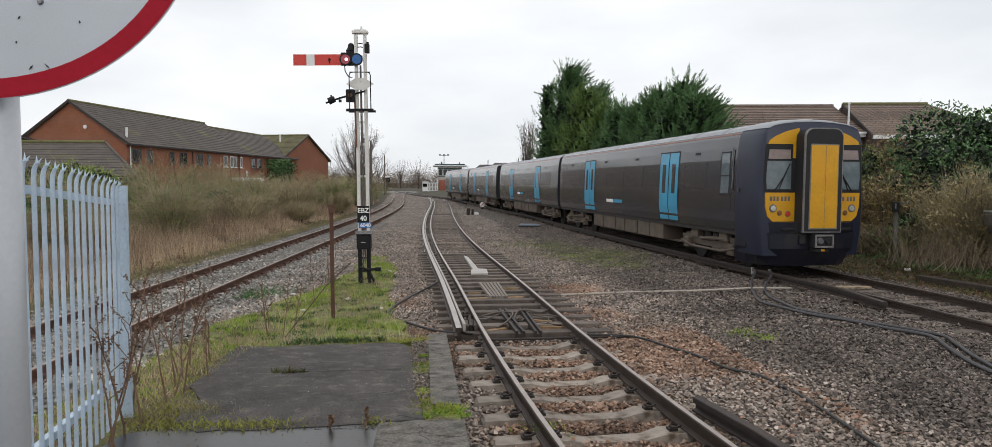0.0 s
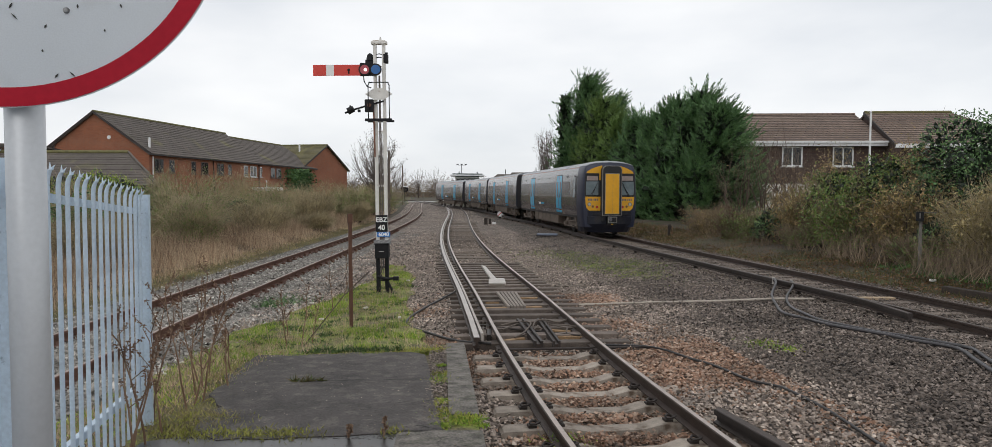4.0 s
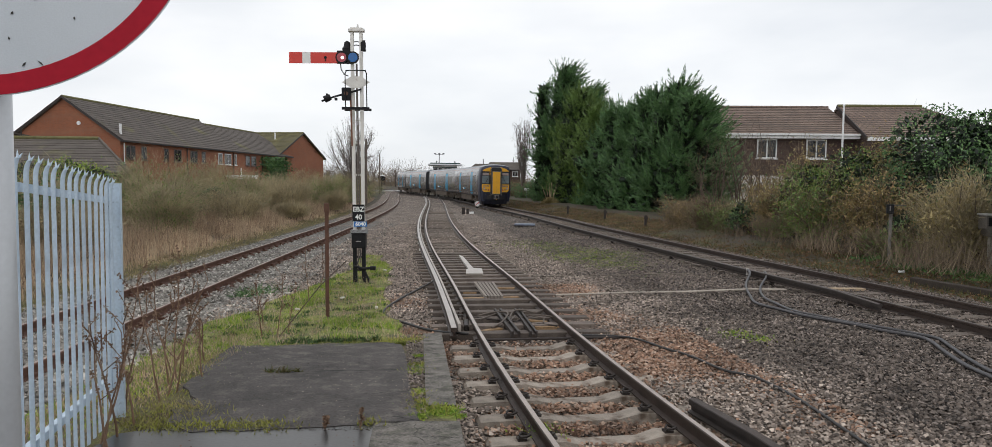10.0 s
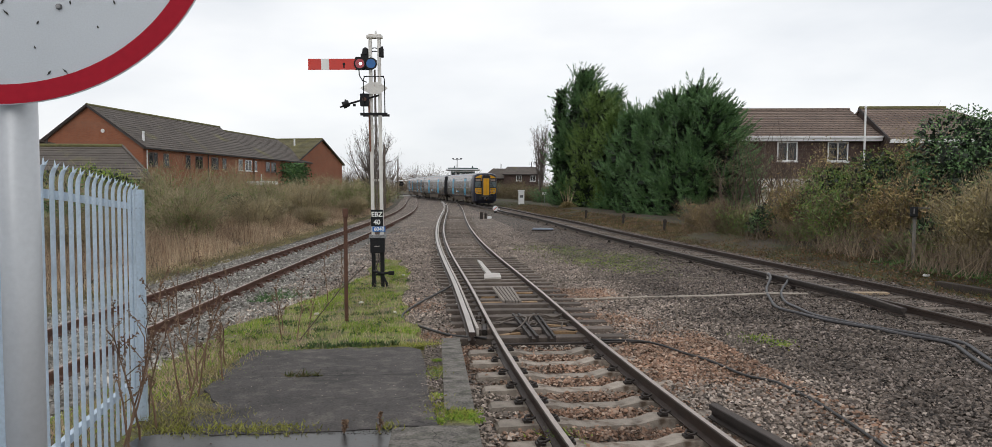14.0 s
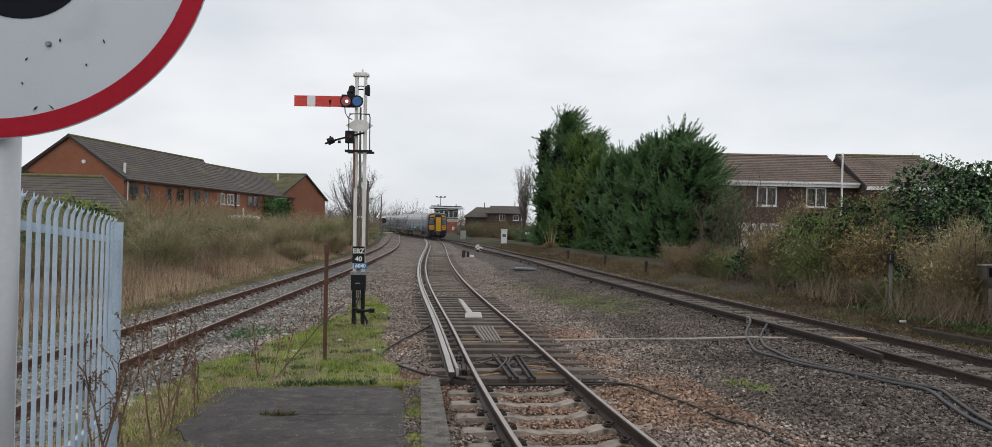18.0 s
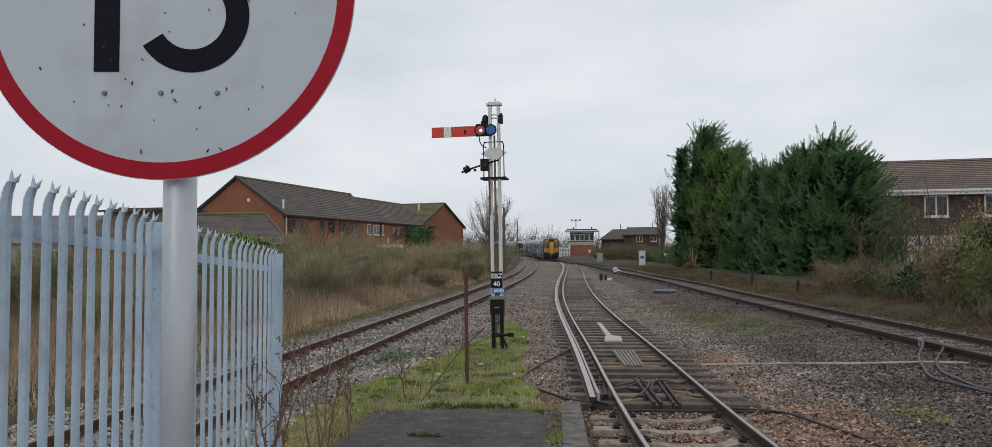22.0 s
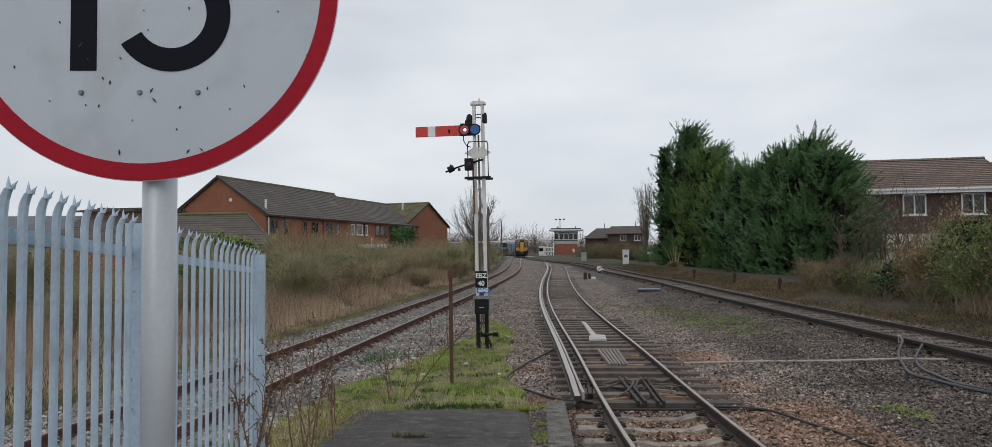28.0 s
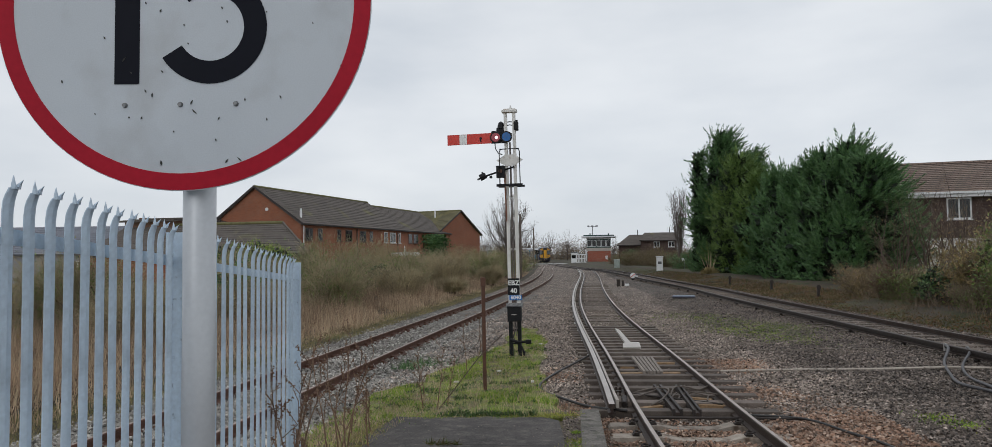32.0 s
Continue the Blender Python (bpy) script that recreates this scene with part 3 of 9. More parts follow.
cable("power_cable", "thick black cable curving over the ballast to the rail", [(-0.84, 16.85, 0.12), (-1.2, 15.7, 0.06), (-1.475, 14.57, 0.05), (-1.68, 13.2, 0.05), (-1.5, 12.5, 0.05), (-1.19, 12.01, 0.05), (-0.67, 11.37, 0.05), (-0.1, 11.1, 0.06)], 0.022, M_CABLE, "cable")
cable("power_cable", "black cable snaking across brown ballast", [(1.7, 11.12, 0.04), (2.45, 10.97, 0.04), (2.84, 10.21, 0.04), (3.07, 9.75, 0.04), (3.25, 9.01, 0.05), (3.53, 8.66, 0.05), (3.65, 7.9, 0.05), (3.66, 7.33, 0.05), (3.65, 6.81, 0.05), (3.64, 6.3, 0.05), (3.6, 5.0, 0.05)], 0.018, M_CABLE, "cable")
M_GREYC = mat("grey_cable", (0.055, 0.052, 0.055), 0.4, var=0.2)
for pts, r in (([(6.75, 16.75, 0.42), (6.62, 16.3, 0.38), (6.2, 15.5, 0.22), (5.81, 14.33, 0.18), (5.57, 13.42, 0.17), (5.72, 12.8, 0.17), (5.88, 12.09, 0.18), (6.28, 11.37, 0.19), (6.5, 10.85, 0.19), (6.74, 10.4, 0.2), (6.78, 10.1, 0.2), (6.57, 9.48, 0.19), (6.36, 8.78, 0.18), (6.27, 8.2, 0.18), (6.28, 7.8, 0.18), (6.42, 7.4, 0.18), (6.62, 6.8, 0.18), (6.9, 5.5, 0.18)], 0.03), ([(6.98, 16.3, 0.42), (6.85, 15.9, 0.38), (6.36, 15.1, 0.22), (6.0, 14.06, 0.18), (5.92, 13.3, 0.18), (5.9, 12.57, 0.18), (6.06, 12.05, 0.19), (6.34, 11.46, 0.19), (6.62, 11.0, 0.2), (6.86, 10.58, 0.2), (7.0, 10.22, 0.2), (6.83, 9.71, 0.2), (6.6, 9.03, 0.19), (6.43, 8.4, 0.19), (6.42, 7.9, 0.19), (6.52, 7.4, 0.19), (6.72, 6.9, 0.19), (7.0, 5.6, 0.19)], 0.028)):
    c = cable("power_cable", "grey power cable feeding the third rail", pts, r, M_GREYC, "cable")
    x, y, z = pts[0]
    part("terminal", rod(bmesh.new(), (x, y, z - 0.16), (x, y, z + 0.03), 0.04, 0.036), M_ZINC, c, "pale metal cable terminal")
pipe = thing("conduit_pipe", "thin pale conduit laid across the ballast", "pipe")
part("pipe", tube(bmesh.new(), [(1.74, 15.19, 0.02), (3.49, 15.34, 0.06), (4.83, 15.1, 0.13), (6.07, 15.03, 0.2), (6.9, 15.0, 0.2)], 0.026), mat("pale_conduit", (0.42, 0.37, 0.31), 0.7, var=0.2), pipe)
pipe = thing("conduit_pipe", "thin dark conduit half buried in ballast", "pipe")
part("pipe", tube(bmesh.new(), [(1.38, 18.3, 0.0), (3.5, 18.2, 0.07), (5.8, 17.9, 0.17)], 0.018), mat("brown_conduit", (0.2, 0.17, 0.14), 0.8), pipe)
plank = thing("timber_plank", "pale timber plank lying in the four-foot", "plank")
part("plank", box(7.95, 15.03, 0.17, 8.72, 15.21, 0.225, bevel=0.008), mat("raw_timber", (0.4, 0.3, 0.2), 0.9, var=0.3), plank)
# cables, plates and slide chairs about the switch blades
for pts, r in (([(0.06, 12.64, 0.05), (0.3, 12.8, 0.08), (0.49, 12.78, 0.1), (0.62, 12.54, 0.12), (0.48, 11.89, 0.1), (0.29, 11.62, 0.05)], 0.022), ([(0.62, 12.25, 0.05), (0.73, 12.75, 0.12), (0.95, 12.85, 0.12), (1.15, 12.75, 0.1), (1.45, 13.4, 0.08)], 0.022), ([(0.86, 12.55, 0.05), (1.13, 12.55, 0.09), (1.45, 12.32, 0.09), (1.56, 12.02, 0.06)], 0.02)):
    cable("signalling_cable", "loose dusty signalling cable looped between the rails", pts, r * 0.7, M_DUSTY, "cable")
M_OCHRE = mat("rust_stained_timber", (0.3, 0.19, 0.1), 0.85, var=0.4, scale=6, fine=50)
for a, b, w in (((0.55, 16.3), (1.0, 16.2), 0.09), ((-0.2, 14.75), (1.0, 14.95), 0.07), ((-0.2, 15.6), (0.1, 15.6), 0.08), ((1.05, 11.9), (1.5, 11.84), 0.06), ((0.95, 12.45), (1.3, 12.3), 0.05), ((0.1, 11.5), (0.45, 11.75), 0.05)):
    t_ = thing("timber_plate", "rust-stained timber packing between the rails", "timber", group="packing in the turnout")
    d = (Vector((b[0], b[1], 0)) - Vector((a[0], a[1], 0)))
    n_ = Vector((d.y, -d.x, 0)).normalized() * w
    a3, b3 = Vector((a[0], a[1], 0)), Vector((b[0], b[1], 0))
    bm = bmesh.new()
    hexa(bm, [p + Vector((0, 0, z)) for z in (-0.05, 0.025) for p in (a3 - n_, a3 + n_, b3 + n_, b3 - n_)])
    bmesh.ops.recalc_face_normals(bm, faces=bm.faces)
    part("board", bm, M_OCHRE, t_)
for k in range(12):
    c = thing("slide_chair", "small dark iron slide chair beside the rail", "rail part", group="slide chairs in the turnout")
    x, y = -0.4 + 0.16 * (k % 3), 12.9 - 0.3 * (k // 3) - 0.1 * (k % 3)
    part("base", box(x - 0.06, y - 0.05, -0.03, x + 0.06, y + 0.05, 0.04, bevel=0.01), M_IRON, c)
    part("jaw", box(x - 0.05, y - 0.02, 0.04, x - 0.02, y + 0.02, 0.1), M_RAIL, c)
    part("jaw", box(x + 0.02, y - 0.02, 0.04, x + 0.05, y + 0.02, 0.1), M_RAIL, c)


# ---- platform end ----
M_ASPH = mat("worn_asphalt", (0.058, 0.05, 0.046), 0.85, var=0.7, scale=2.0, fine=48, bump=1.0, stain=((0.098, 0.085, 0.075), 6, 0.5))
M_WET = mat("wet_concrete", (0.036, 0.035, 0.034), 0.3, var=0.4, scale=1.2, fine=40, bump=0.08)
M_COPE = mat("coping_concrete", (0.15, 0.135, 0.118), 0.9, var=0.7, scale=6, fine=45, bump=1.0, stain=((0.085, 0.08, 0.062), 7, 0.5))
M_BANK = mat("bank_earth", (0.10, 0.078, 0.045), 0.95, var=0.5, scale=2.5, fine=40, bump=1.0, stain=((0.12, 0.12, 0.04), 3.6, 0.5))
M_MOSS = mat("moss_green", (0.155, 0.18, 0.036), 0.95, var=0.75, scale=5, fine=45, bump=1.0, stain=((0.115, 0.1, 0.05), 2.6, 0.47))


def sheet(outline, zf, thick, lift=0.0):
    """A slab with a plan outline whose top follows zf(y)."""
    bm = bmesh.new()
    lo = [bm.verts.new((x, y, zf(y) + lift - thick)) for x, y in outline]
    hi = [bm.verts.new((x, y, zf(y) + lift)) for x, y in outline]
    n = len(outline)
    for j in range(n):
        bm.faces.new((lo[j], lo[(j + 1) % n], hi[(j + 1) % n], hi[j]))
    bm.faces.new(lo[::-1])
    top = bm.faces.new(hi)
    bmesh.ops.recalc_face_normals(bm, faces=bm.faces)
    bmesh.ops.triangulate(bm, faces=[f for f in bm.faces if len(f.verts) > 4])
    return bm


def rough_line(a, b, n, amp, seed):
    """Points from a to b with an uneven edge."""
    r = random.Random(seed)
    return [(a[0] + (b[0] - a[0]) * k / n + r.uniform(-amp, amp), a[1] + (b[1] - a[1]) * k / n + r.uniform(-amp, amp)) for k in range(n)]


platform = thing("platform", "sloping end of an old asphalt station platform", "platform", kind="structure")
out = rough_line((-3.3, 9.7), (-1.05, 10.08), 14, 0.06, 1) + [(-1.04, 9.8), (-0.88, 8.7), (-0.76, 7.5), (-0.64, 6.6), (-0.55, 5.98)]
out += rough_line((-0.56, 5.92), (-1.6, 5.72), 7, 0.025, 2) + rough_line((-1.6, 5.72), (-2.5, 5.62), 5, 0.03, 3) + rough_line((-2.6, 6.0), (-3.42, 8.9), 13, 0.1, 4)
part("asphalt", sheet(out, ramp_z, 0.1), M_ASPH, platform, "dark worn asphalt with fine cracks")
part("wet_slab", sheet([(-0.92, 5.95), (-1.58, 5.9), (-2.6, 5.8), (-2.9, 5.6), (-2.9, -4), (-0.3, -4), (-0.62, 3.0)], ramp_z, 0.1, -0.006), M_WET, platform, "smooth wet concrete with standing water")
edge = lambda y: -0.52 + (10.77 - y) * 0.066
for k, (a, b) in enumerate(((10.78, 6.44), (5.92, 3.4), (3.38, 0.6), (0.58, -2.2))):
    w = 0.72 if k else 0.28
    part("coping_stone", sheet([(edge(a) - w, a), (edge(a), a), (edge(b), b), (edge(b) - w, b)], ramp_z, 0.14, 0.006 if k == 0 else 0.0), M_COPE, platform)
M_CRACK = mat("dark_crack", (0.012, 0.011, 0.01), 0.95, var=0.3)
r = random.Random(21)
for a, b, wd in (((-2.25, 7.91), (-0.84, 8.1), 0.011), ((-1.2, 6.86), (-0.64, 7.05), 0.008), ((-0.8, 6.12), (-0.58, 5.9), 0.008), ((-1.5, 6.4), (-1.25, 6.75), 0.005), ((-0.6, 5.88), (-0.45, 5.2), 0.006), ((-0.4, 5.5), (-0.12, 5.42), 0.005), ((-2.6, 8.9), (-2.2, 8.6), 0.005)):
    pts = rough_line(a, b, 9, 0.03, r.randint(0, 999)) + [b]
    bm = bmesh.new()
    prev = None
    for k, (x, y) in enumerate(pts):
        h = wd * (0.35 + r.random()) * (0.3 if k in (0, 9) else 1)
        z = ramp_z(y) + 0.0015
        row = [bm.verts.new((x, y - h, z + 0.068 * h)), bm.verts.new((x, y + h, z - 0.068 * h))]
        if prev:
            bm.faces.new((prev[0], row[0], row[1], prev[1]))
        prev = row
    part("crack", bm, M_CRACK, platform)
part("joint_fill", sheet([(edge(6.43) - 0.36, 6.43), (edge(6.43) - 0.02, 6.43), (edge(5.93) - 0.02, 5.93), (edge(5.93) - 0.36, 5.93)], ramp_z, 0.13, -0.03), M_MOSS, platform, "moss-filled joint")
part("edge_wall", sheet([(edge(10.7) - 0.3, 10.7), (edge(10.7) - 0.05, 10.7), (edge(-2.2) - 0.05, -2.2), (edge(-2.2) - 0.3, -2.2)], lambda y: ramp_z(y) - 0.15, 0.9), M_COPE, platform)
bm = bmesh.new()
prev = None
for y in [12.0, 11.0, 10.0, 9.0, 8.0, 7.0, 6.0, 5.0, 4.0, 2.0, 0.0, -4.0]:
    z = ramp_z(y) - 0.03 if y < 10.7 else 0.06 * max(0, 12 - y)
    wob = 0.06 * noise.noise((y, 0, 0))
    row = [bm.verts.new(p) for p in ((-5.0, y, -0.06), (-4.3 + wob, y, z * 0.35), (-3.7, y, z * 0.9 + wob * 0.4), (-3.2, y, z), (-2.4, y, z - 0.01), (-0.5, y, z - 0.06))]
    if prev:
        for j in range(5):
            f = bm.faces.new((row[j], row[j + 1], prev[j + 1], prev[j]))
            f.smooth = True
    prev = row
part("earth_bank", bm, M_BANK, platform, "grassy earth bank under the platform slab")
moss = rough_line((-3.5, 9.35), (-0.85, 10.15), 8, 0.08, 5) + rough_line((-0.95, 10.3), (-1.35, 12.5), 5, 0.15, 6) + rough_line((-1.6, 13), (-2.0, 18.2), 8, 0.18, 7) + rough_line((-2.2, 19), (-3.1, 24), 5, 0.2, 11) + rough_line((-3.3, 23), (-3.6, 16), 6, 0.2, 8) + rough_line((-3.7, 15.5), (-4.45, 11.3), 6, 0.2, 9) + rough_line((-4.3, 11), (-3.6, 9.4), 4, 0.1, 10)
bm = sheet(moss, lambda y: ramp_z(y) - 0.02 if y < 10.7 else max(0.02, 0.11 - (y - 10.7) * 0.03), 0.15)
tagged(part("moss_bank", bm, M_MOSS), "bright green and ochre moss over old platform rubble", "grass", kind="structure")

# ---- palisade fence ----
M_PALE_B = mat("pale_blue_steel_paint", (0.53, 0.63, 0.73), 0.55, 0.1, var=0.14, scale=3, fine=50, bump=0.15, spread=0.07, stain=((0.30, 0.36, 0.42), 2.5, 0.58))


M_FLAKED = mat("flaking_pale_blue_paint", (0.5, 0.6, 0.7), 0.55, 0.1, var=0.14, scale=3, fine=50, bump=0.2, stain=((0.03, 0.04, 0.07), 16, 0.62))


def pale_mesh():
    """A W-section palisade pale with a three-pointed, splayed head."""
    bm = bmesh.new()
    w = [(-0.028, 0.0), (-0.015, 0.014), (0.0, 0.002), (0.015, 0.014), (0.028, 0.0)]
    back = [(x, d - 0.004) for x, d in w]
    prof = w + back[::-1]
    lvl = [(0.0, 0.0), (1.89, 0.0), (1.93, -0.004)]
    rings = [[bm.verts.new((x, -(d) + lean, z)) for x, d in prof] for z, lean in lvl]
    n = len(prof)
    for a, b in zip(rings, rings[1:]):
        for j in range(n):
            bm.faces.new((a[j], a[(j + 1) % n], b[(j + 1) % n], b[j]))
    bm.faces.new(rings[0][::-1])
    bm.faces.new(rings[-1])
    # the head curls over and splits into an upright point and a hooked one
    prev = [bm.verts.new((x, -d - 0.004, 1.93)) for x, d in prof]
    for z, k, lean in ((1.95, 0.95, -0.01), (1.972, 0.85, -0.019)):
        row = [bm.verts.new((x * k, -d * k + lean, z)) for x, d in prof]
        for j in range(n):
            bm.faces.new((prev[j], prev[(j + 1) % n], row[(j + 1) % n], row[j]))
        prev = row
    bm.faces.new(prev)
    for x0, x1, mid, tip in ((-0.02, 0.0, (-0.01, -0.024, 1.99), (-0.01, -0.024, 2.015)), (-0.002, 0.02, (0.01, -0.034, 1.985), (0.012, -0.046, 2.0))):
        base = [bm.verts.new(p) for p in ((x0, -0.033, 1.968), (x1, -0.033, 1.968), (x1, -0.019, 1.968), (x0, -0.019, 1.968))]
        ring_ = [bm.verts.new((mid[0] + (p.co.x - (x0 + x1) / 2) * 0.55, mid[1] + (p.co.y + 0.026) * 0.55, mid[2])) for p in base]
        t_ = bm.verts.new(tip)
        for j in range(4):
            bm.faces.new((base[j], base[(j + 1) % 4], ring_[(j + 1) % 4], ring_[j]))
            bm.faces.new((ring_[j], ring_[(j + 1) % 4], t_))
    bmesh.ops.recalc_face_normals(bm, faces=bm.faces)
    return mesh_of(bm, M_PALE_B)


fence = thing("palisade_fence", "pale blue painted steel palisade fence with pointed tops", "fence")
P0, P1 = Vector((-3.13, 6.08, 0)), Vector((-2.43, 3.34, 0))
fd = (P1 - P0).normalized()
f_ang = math.degrees(math.atan2(fd.y, fd.x))
f_top = lambda s: 2.492 + 0.065 * s
PALE = pale_mesh()
for s in [0.05 + 0.1645 * k for k in range(17)] + [2.885 + 0.12 * k for k in range(55)]:
    p = P0 + fd * s
    ob = part("pale", PALE, None, fence)
    ob.matrix_basis = pose(p.x, p.y, f_top(s) - 2.02, rng.uniform(-0.12, 0.12), rng.uniform(-0.12, 0.12), f_ang + 180 + rng.uniform(-2, 2)) @ Matrix.Diagonal((0.78 if s < 2.7 else 0.8, 1, 1, 1))
side = Vector((fd.y, -fd.x, 0))
for drop in (0.2, 1.72):
    pts = [P0 + fd * s + side * 0.035 + Vector((0, 0, f_top(s) - drop)) for s in (0.0, 2.77, 5.5, 9.5)]
    part("rail", extrude(bmesh.new(), [(-0.006, -0.025), (0.0, -0.025), (0.0, 0.022), (0.034, 0.022), (0.034, 0.028), (-0.006, 0.028)], pts), M_PALE_B, fence)
for k, s in enumerate((-0.1, 2.77, 5.52, 8.27)):
    p = P0 + fd * s - side * 0.0
    bm = box(-0.032, -0.05, 0, 0.032, -0.042, f_top(s) - 0.05)
    box(-0.032, 0.042, 0, 0.032, 0.05, f_top(s) - 0.05, bm)
    box(-0.005, -0.042, 0, 0.005, 0.042, f_top(s) - 0.05, bm)
    ob = part("post", bm, M_FLAKED, fence, "post with flaking pale blue paint")
    ob.matrix_basis = pose(p.x, p.y, 0, 0, 0, f_ang)

# ---- speed limit sign ----
M_SIGNW = mat("sign_reflective_grey", (0.545, 0.58, 0.615), 0.42, var=0.07, scale=3, fine=300, bump=0.03, stain=((0.46, 0.48, 0.50), 4, 0.55))
M_SIGNR = mat("sign_red", (0.4, 0.012, 0.028), 0.6, var=0.12, scale=4, fine=60, bump=0.05)
M_SIGNK = mat("sign_black", (0.006, 0.007, 0.013), 0.65, var=0.1, bump=0)
M_POLE = mat("grey_painted_pole", (0.5, 0.515, 0.535), 0.38, 0.25, var=0.06, scale=2, fine=80, bump=0.04)
for m_ in (M_SIGNR, M_SIGNK):
    m_.node_tree.nodes["Principled BSDF"].inputs["Specular IOR Level"].default_value = 0.15
SC = Vector((-1.218, 1.634, 3.12))
sign = thing("speed_sign", "round white 15 speed sign, red rim, on grey pole", "railway sign", pose(SC.x, SC.y, SC.z, 0, 0, 9))
SR = 0.47


def ring(bm, r0, r1, y, n=96, y2=None):
    a = [bm.verts.new((r0 * math.cos(6.28318 * k / n), y, r0 * math.sin(6.28318 * k / n))) for k in range(n)]
    b = [bm.verts.new((r1 * math.cos(6.28318 * k / n), y if y2 is None else y2, r1 * math.sin(6.28318 * k / n))) for k in range(n)]
    for k in range(n):
        bm.faces.new((a[k], a[(k + 1) % n], b[(k + 1) % n], b[k]))
    return a, b


bm = bmesh.new()
prism(bm, [(SR * math.cos(6.28318 * k / 96), SR * math.sin(6.28318 * k / 96)) for k in range(96)], 0.0, 0.004, "y")
part("plate", bm, M_SIGNW, sign)
bm = bmesh.new()
inner, outer = ring(bm, SR * 0.908, SR - 0.002, -0.0015)
i2, o2 = ring(bm, SR * 0.908, SR - 0.002, 0.0)
for k in range(96):
    bm.faces.new((inner[k], i2[k], i2[(k + 1) % 96], inner[(k + 1) % 96]))
    bm.faces.new((outer[k], outer[(k + 1) % 96], o2[(k + 1) % 96], o2[k]))
part("rim", bm, M_SIGNR, sign, "red reflective rim")
bm = box(-0.17, -0.0015, -0.203, -0.108, 0.0, 0.175)
part("digit_one", prism(bm, [(-0.163, 0.175), (-0.228, 0.12), (-0.228, 0.075), (-0.163, 0.11)], -0.0015, 0.0, "y"), M_SIGNK, sign, "black numeral 1")
bm = bmesh.new()
o, i = [], []
for k in range(41):
    a = radians(-148 + k * (148 + 130) / 40)
    o.append((0.069 + 0.141 * math.cos(a), -0.064 + 0.141 * math.sin(a)))
    i.append((0.069 + 0.084 * math.cos(a), -0.064 + 0.084 * math.sin(a)))
for k in range(40):
    q = [o[k], o[k + 1], i[k + 1], i[k]]
    bm.faces.new([bm.verts.new((u, -0.0015, v)) for u, v in q])
    bm.faces.new([bm.verts.new((u, 0.0, v)) for u, v in q[::-1]])
prism(bm, [(-0.055, 0.02), (0.012, 0.008), (0.02, 0.12), (-0.04, 0.12)], -0.0015, 0.0, "y")
prism(bm, [(-0.034, 0.122), (0.186, 0.122), (0.186, 0.175), (-0.034, 0.175)], -0.0015, 0.0, "y")
part("digit_five", bm, M_SIGNK, sign, "black numeral 5")
for x in (-0.143, -0.005, 0.133):
    bm = rod(bmesh.new(), (x, 0.0, -0.256), (x, -0.006, -0.256), 0.007, 0.005, 10)
    part("bolt", bm, mat("bolt_zinc", (0.2, 0.2, 0.2), 0.4, 0.8), sign)
M_SPECK = mat("dried_dirt", (0.05, 0.05, 0.045), 0.9)
r = random.Random(12)
for k, (x, z) in enumerate(((-0.093, -0.0), (-0.056, -0.02), (0.003, -0.057), (0.014, -0.104), (0.111, -0.05), (0.098, -0.016), (0.324, -0.058), (0.209, -0.028), (-0.051, -0.173), (-0.092, -0.221), (-0.075, -0.231), (-0.146, -0.141), (-0.128, -0.175), (0.023, -0.251), (0.03, -0.274), (0.156, -0.246), (-0.132, -0.286), (-0.101, -0.288), (0.091, -0.292), (-0.217, -0.276), (0.21, -0.296), (-0.051, -0.4), (0.111, -0.398), (0.143, -0.394), (0.244, -0.241), (0.393, -0.166), (-0.196, -0.086), (-0.021, -0.323), (0.084, -0.345), (-0.301, -0.194))):
    L, t = (r.uniform(0.004, 0.009) if 7 < k < 16 or 20 < k < 24 else r.uniform(0.002, 0.005)), r.uniform(0.9, 2.4)
    bm = bmesh.new()
    prism(bm, [(x + L * math.cos(t), z + L * math.sin(t)), (x + 0.0018 * math.cos(t + 1.6), z + 0.0018 * math.sin(t + 1.6)), (x - L * math.cos(t), z - L * math.sin(t)), (x - 0.002 * math.cos(t + 1.2), z - 0.002 * math.sin(t + 1.2))], -0.0026, -0.0005, "y")
    part("dirt_fleck", bm, M_SPECK, sign)
bm = rod(bmesh.new(), (0.02, 0.056, -2.55), (0.02, 0.056, 0.4), 0.0395, n=32)
part("pole", bm, M_POLE, sign, "smooth grey steel pole", smooth=True)
for z in (-0.232, 0.2):
    part("bracket", box(-0.2, 0.006, z - 0.02, 0.2, 0.013, z + 0.02), M_ZINC, sign)

# ---- semaphore signal ----
M_WHITE = mat("white_gloss_paint", (0.72, 0.70, 0.66), 0.5, var=0.12, scale=5, fine=60, bump=0.1, stain=((0.35, 0.22, 0.14), 6, 0.66))
M_BLACK = mat("black_gloss_paint", (0.01, 0.01, 0.012), 0.55, var=0.3)
M_BLACK.node_tree.nodes["Principled BSDF"].inputs["Specular IOR Level"].default_value = 0.25
M_SIGRED = mat("signal_red_enamel", (0.62, 0.045, 0.03), 0.4, var=0.08, scale=4, bump=0.03)
M_BLUE = mat("blue_plate", (0.02, 0.16, 0.5), 0.4, var=0.1)
M_TEXT = mat("white_lettering", (0.8, 0.8, 0.78), 0.5, var=0.03, bump=0)


